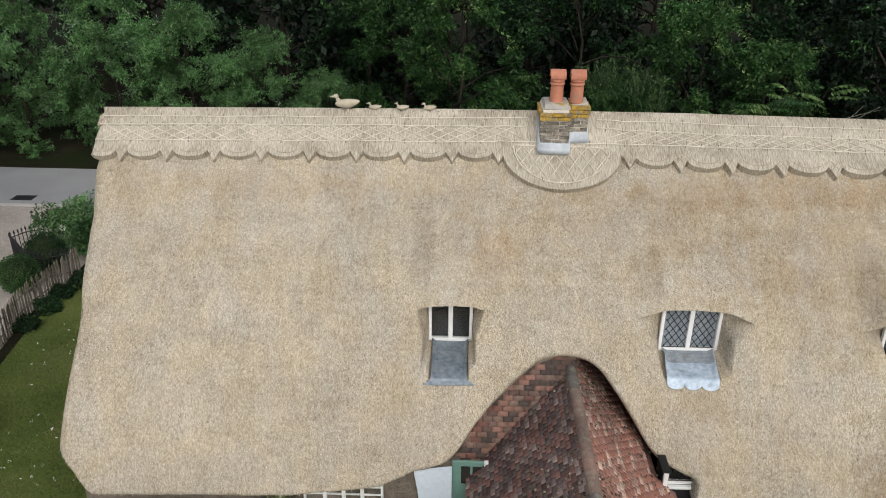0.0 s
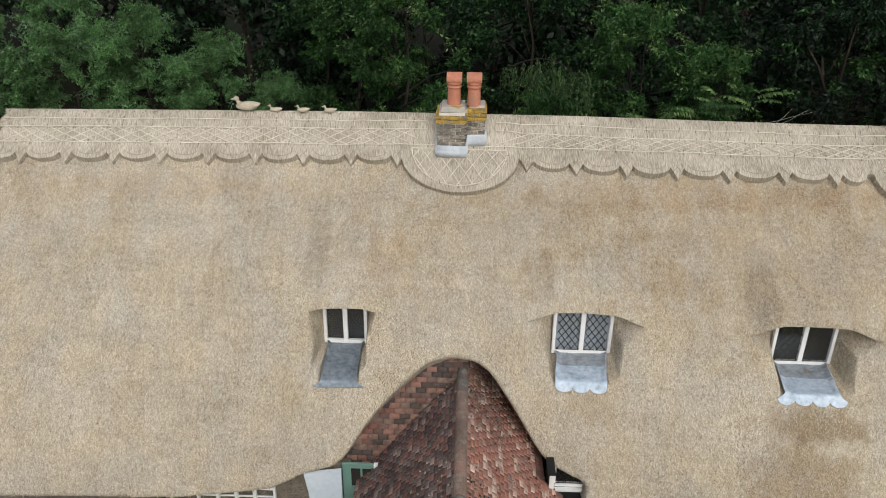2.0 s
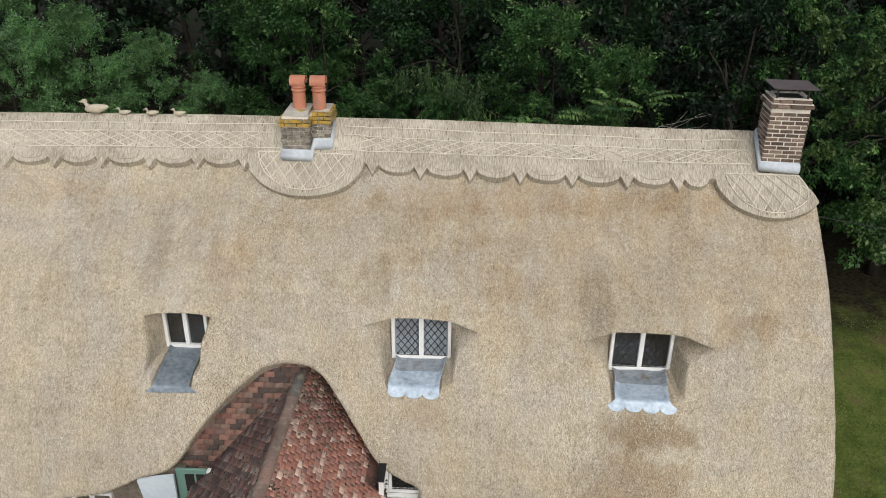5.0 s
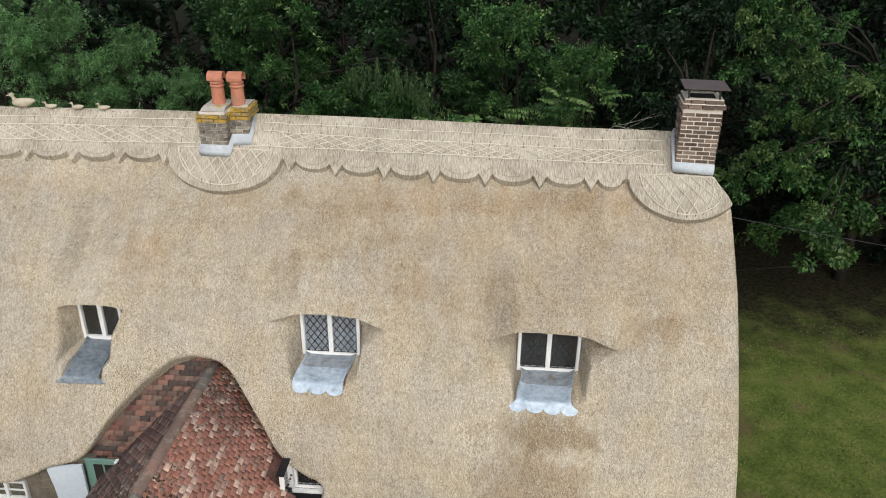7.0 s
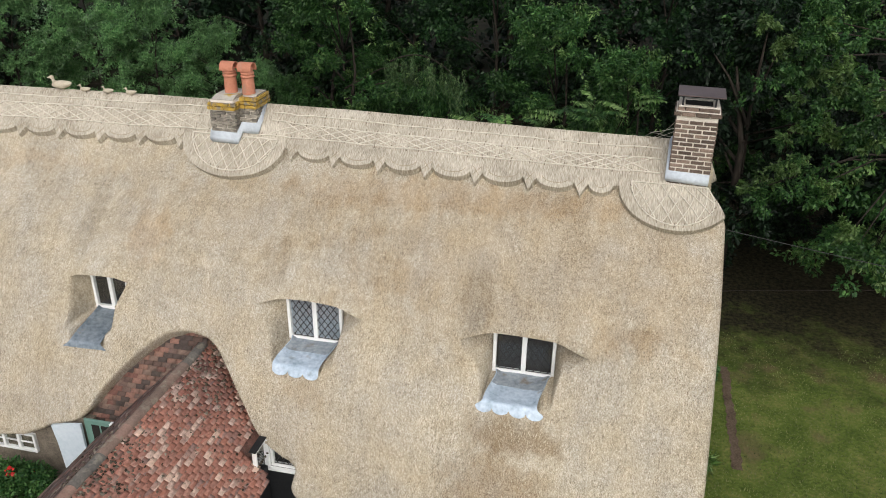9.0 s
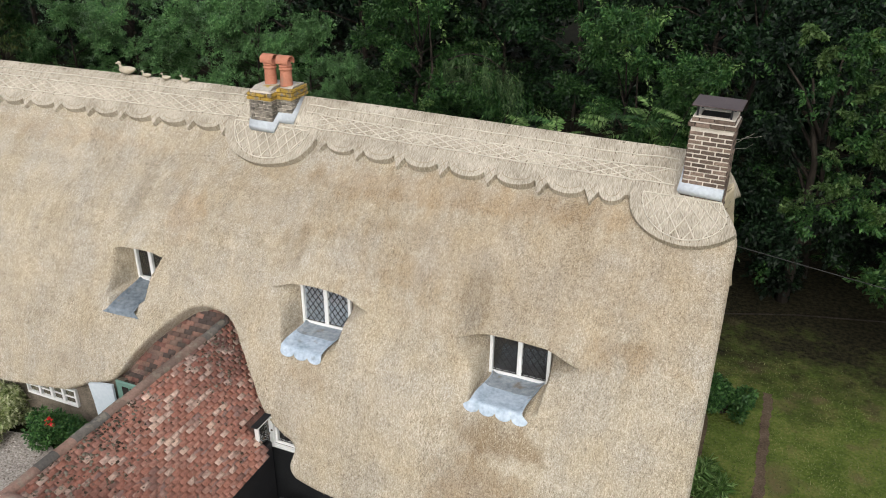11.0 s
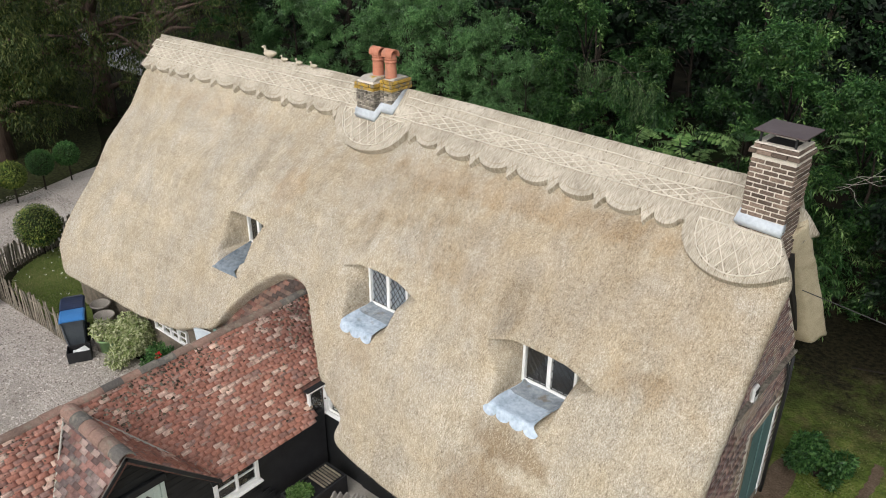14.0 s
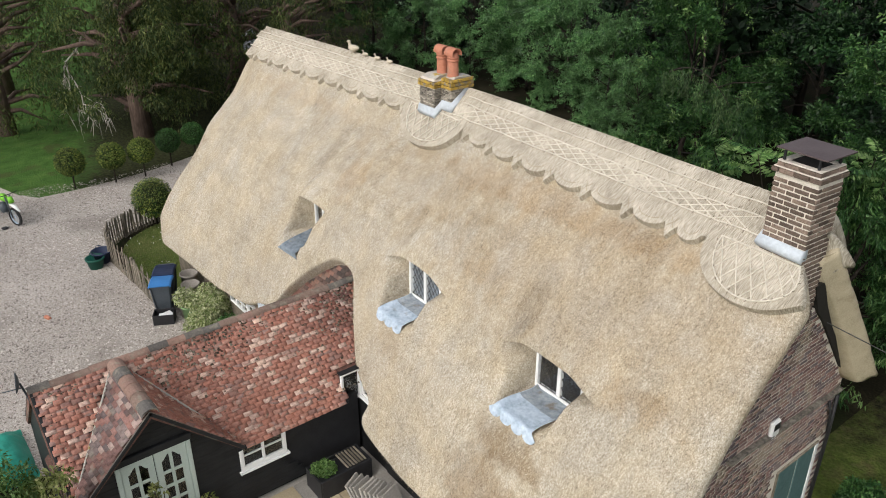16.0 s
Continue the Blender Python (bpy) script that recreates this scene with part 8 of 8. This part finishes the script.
def blades(name, pts, h, seed, mat, label):
    r = np.random.RandomState(seed)
    n = len(pts)
    a = r.rand(n) * math.tau
    H = h * (0.5 + r.rand(n))
    lean = r.normal(0, 0.5, (n, 2)) * H[:, None]
    b = np.column_stack([pts, np.full(n, 0.02)])
    side = np.column_stack([np.cos(a), np.sin(a), np.zeros(n)]) * 0.009
    tip = b + np.column_stack([lean, H])
    mid = b + np.column_stack([lean * 0.4, H * 0.6])
    v = np.stack([b - side, b + side, mid + side * 0.8, tip], 1)
    me = fast_mesh(name, v.reshape(-1, 3), np.arange(4 * n).reshape(-1, 4))
    return tagged(linked(name, me, LEAF[mat]), label, "grass", kind="stuff")


blades("grass", scatter(lambda x, y: inside_poly(x, y, LAWN_W), (-11.6, 9.3), (-6.5, 18), 24000, 1), 0.038, 1, "blade", "short mown grass inside the fence")
blades("grass", scatter(lambda x, y: x > 11.1 and math.sin(x * 127 + y * 311) * 0.5 + 0.5 > (y - 13) / 7 and not (12.2 < x < 12.44 and 14.3 < y < 18.2), (11.0, 9), (21, 20), 40000, 2), 0.035, 2, "blade", "short mown grass beside the gable")
_p = scatter(lambda x, y: inside_poly(x, y, LAWN_W), (-11, 9.6), (-7, 18), 130, 5)
linked_fl = linked("daisies", leaves("daisies", [(x, y, 0.09, 0.02) for x, y in _p], 1.0, 500, 0.035, 6, 0.8, 0), LEAF["petal"])
tagged(linked_fl, "scattered white daisies in the lawn", "flower", kind="stuff")


def pebbles(pts, size, seed):
    r = np.random.RandomState(seed)
    n = len(pts)
    a = r.rand(n) * math.tau
    L = size * (0.5 + r.rand(n))
    u = np.column_stack([np.cos(a), np.sin(a), np.zeros(n)]) * L[:, None]
    w = np.column_stack([-np.sin(a), np.cos(a), np.zeros(n)]) * (L * (0.5 + 0.4 * r.rand(n)))[:, None]
    c = np.column_stack([pts, np.full(n, 0.012)])
    up = np.column_stack([np.zeros(n), np.zeros(n), L * (0.5 + 0.4 * r.rand(n))])
    v = np.stack([c - u - w, c + u - w, c + u + w, c - u + w, c - u * 0.45 + up, c + u * 0.45 + up * 0.9], 1)
    k = np.arange(n)[:, None] * 6
    q = np.concatenate([k + np.array([[0, 1, 5, 4]]), k + np.array([[2, 3, 4, 5]])], 0)
    me = fast_mesh("pebbles", v.reshape(-1, 3), q)
    return tagged(linked("pebbles", me, LEAF["pebble"]), "loose pale pebbles of the drive", "gravel", kind="stuff")


pebbles(scatter(lambda x, y: inside_poly(x, y, DRIVE), (-17, 1), (0, 14), 34000, 7), 0.024, 7)


# loose reed ends standing off the thatch
def reed_ends(n, seed):
    r = np.random.RandomState(seed)
    x = XL + 0.05 + r.rand(n) * (XR - XL - 0.1)
    s = r.rand(n) ** 0.9 * eave_s(x)
    ok = (s > 1.3) & (s < eave_s(x) - 0.01)
    x, s = x[ok], s[ok]
    h = relief(x, s)
    p0 = narrow(front(x, s, h - 0.004), s)
    ds = 0.015 + 0.03 * r.rand(len(x))
    p1 = narrow(front(x + r.normal(0, 0.006, len(x)), s + ds, h + 0.006 + 0.012 * r.rand(len(x))), s)
    w = np.zeros_like(p0)
    w[:, 0] = 0.003 + 0.003 * r.rand(len(x))
    steep = (np.abs(relief(x, s + 0.03) - relief(x, s - 0.03)) < 0.05) & (recess(x, s) < 0.02) & (recess(x, s + 0.06) < 0.02)
    v = np.stack([p0 - w, p0 + w, p1 + w, p1 - w], 1)[steep]
    me = fast_mesh("stubble", v.reshape(-1, 3), np.arange(4 * len(v)).reshape(-1, 4))
    tagged(linked("stubble", me, LEAF["straw"], cottage), kind="stuff")


reed_ends(60000, 11)
gable_bricks()


# moss and fallen bits on the barn's tiles, thickest along the ridge
def moss_lumps(n, seed):
    r = np.random.RandomState(seed)
    y = 5.1 + r.rand(n) * 7.2
    d = np.abs(r.normal(0, 0.42, n)) * np.where(r.rand(n) < 0.25, 2.6, 1.0)
    d = np.clip(d, 0.05, 1.6)
    sg = np.where(r.rand(n) < 0.75, 1, -1)
    x = RX + sg * d
    z = RZ - d * (RZ - EZ) / (EX - RX) + 0.035
    ok = (x < RX) | (np.abs(y - CG_Y) > d * CG_K + 0.1)
    c = np.column_stack([x, y, z])[ok] + np.array([0.18, 0.02, 0.07])
    m = len(c)
    q = (0.007 + 0.016 * r.rand(m) ** 2)[:, None]
    cube = np.array([(-1, -1, -1), (1, -1, -1), (1, 1, -1), (-1, 1, -1), (-0.6, -0.6, 0.8), (0.6, -0.6, 0.8), (0.6, 0.6, 0.8), (-0.6, 0.6, 0.8)], float)
    v = c[:, None, :] + (cube[None] + r.normal(0, 0.25, (m, 8, 3))) * q[:, None, :] * np.array([1.2, 1.2, 0.7])
    k = np.arange(m)[:, None, None] * 8
    f = k + np.array([(4, 5, 6, 7), (0, 1, 5, 4), (1, 2, 6, 5), (2, 3, 7, 6), (3, 0, 4, 7)])[None]
    me = fast_mesh("moss", v.reshape(-1, 3), f.reshape(-1, 4))
    tagged(linked("moss", me, LEAF["moss"], barn), kind="stuff")


moss_lumps(2600, 5)


# ---- lane details ----
drain = thing("drain_cover", "dark iron drain cover let into the lane", "drain cover", (-16.6, 26.6, 0.03))
part("frame", box((-17.0, 26.38, 0.028), (-16.2, 26.86, 0.04), 0.003), M["black"], drain)
for k in range(9):
    part("slat", box((-16.95 + 0.083 * k, 26.43, 0.038), (-16.91 + 0.083 * k, 26.81, 0.046), 0.002), M["black"], drain)
M["kerb_stone"] = material("pale_concrete", [(0.42, 0.41, 0.38), (0.55, 0.54, 0.51)], scale=5, rough=0.9, bump=0.3, dist=0.004)
kerb = thing("kerb", "pale flush concrete edging between shingle and lane", "kerb", (-16.2, 26, 0))
for k in range(4):
    part("kerb_stone", box((-17.4 + 0.66 * k, 25.84, 0.0), (-16.75 + 0.66 * k, 26.04, 0.05), 0.008), M["kerb_stone"], kerb)
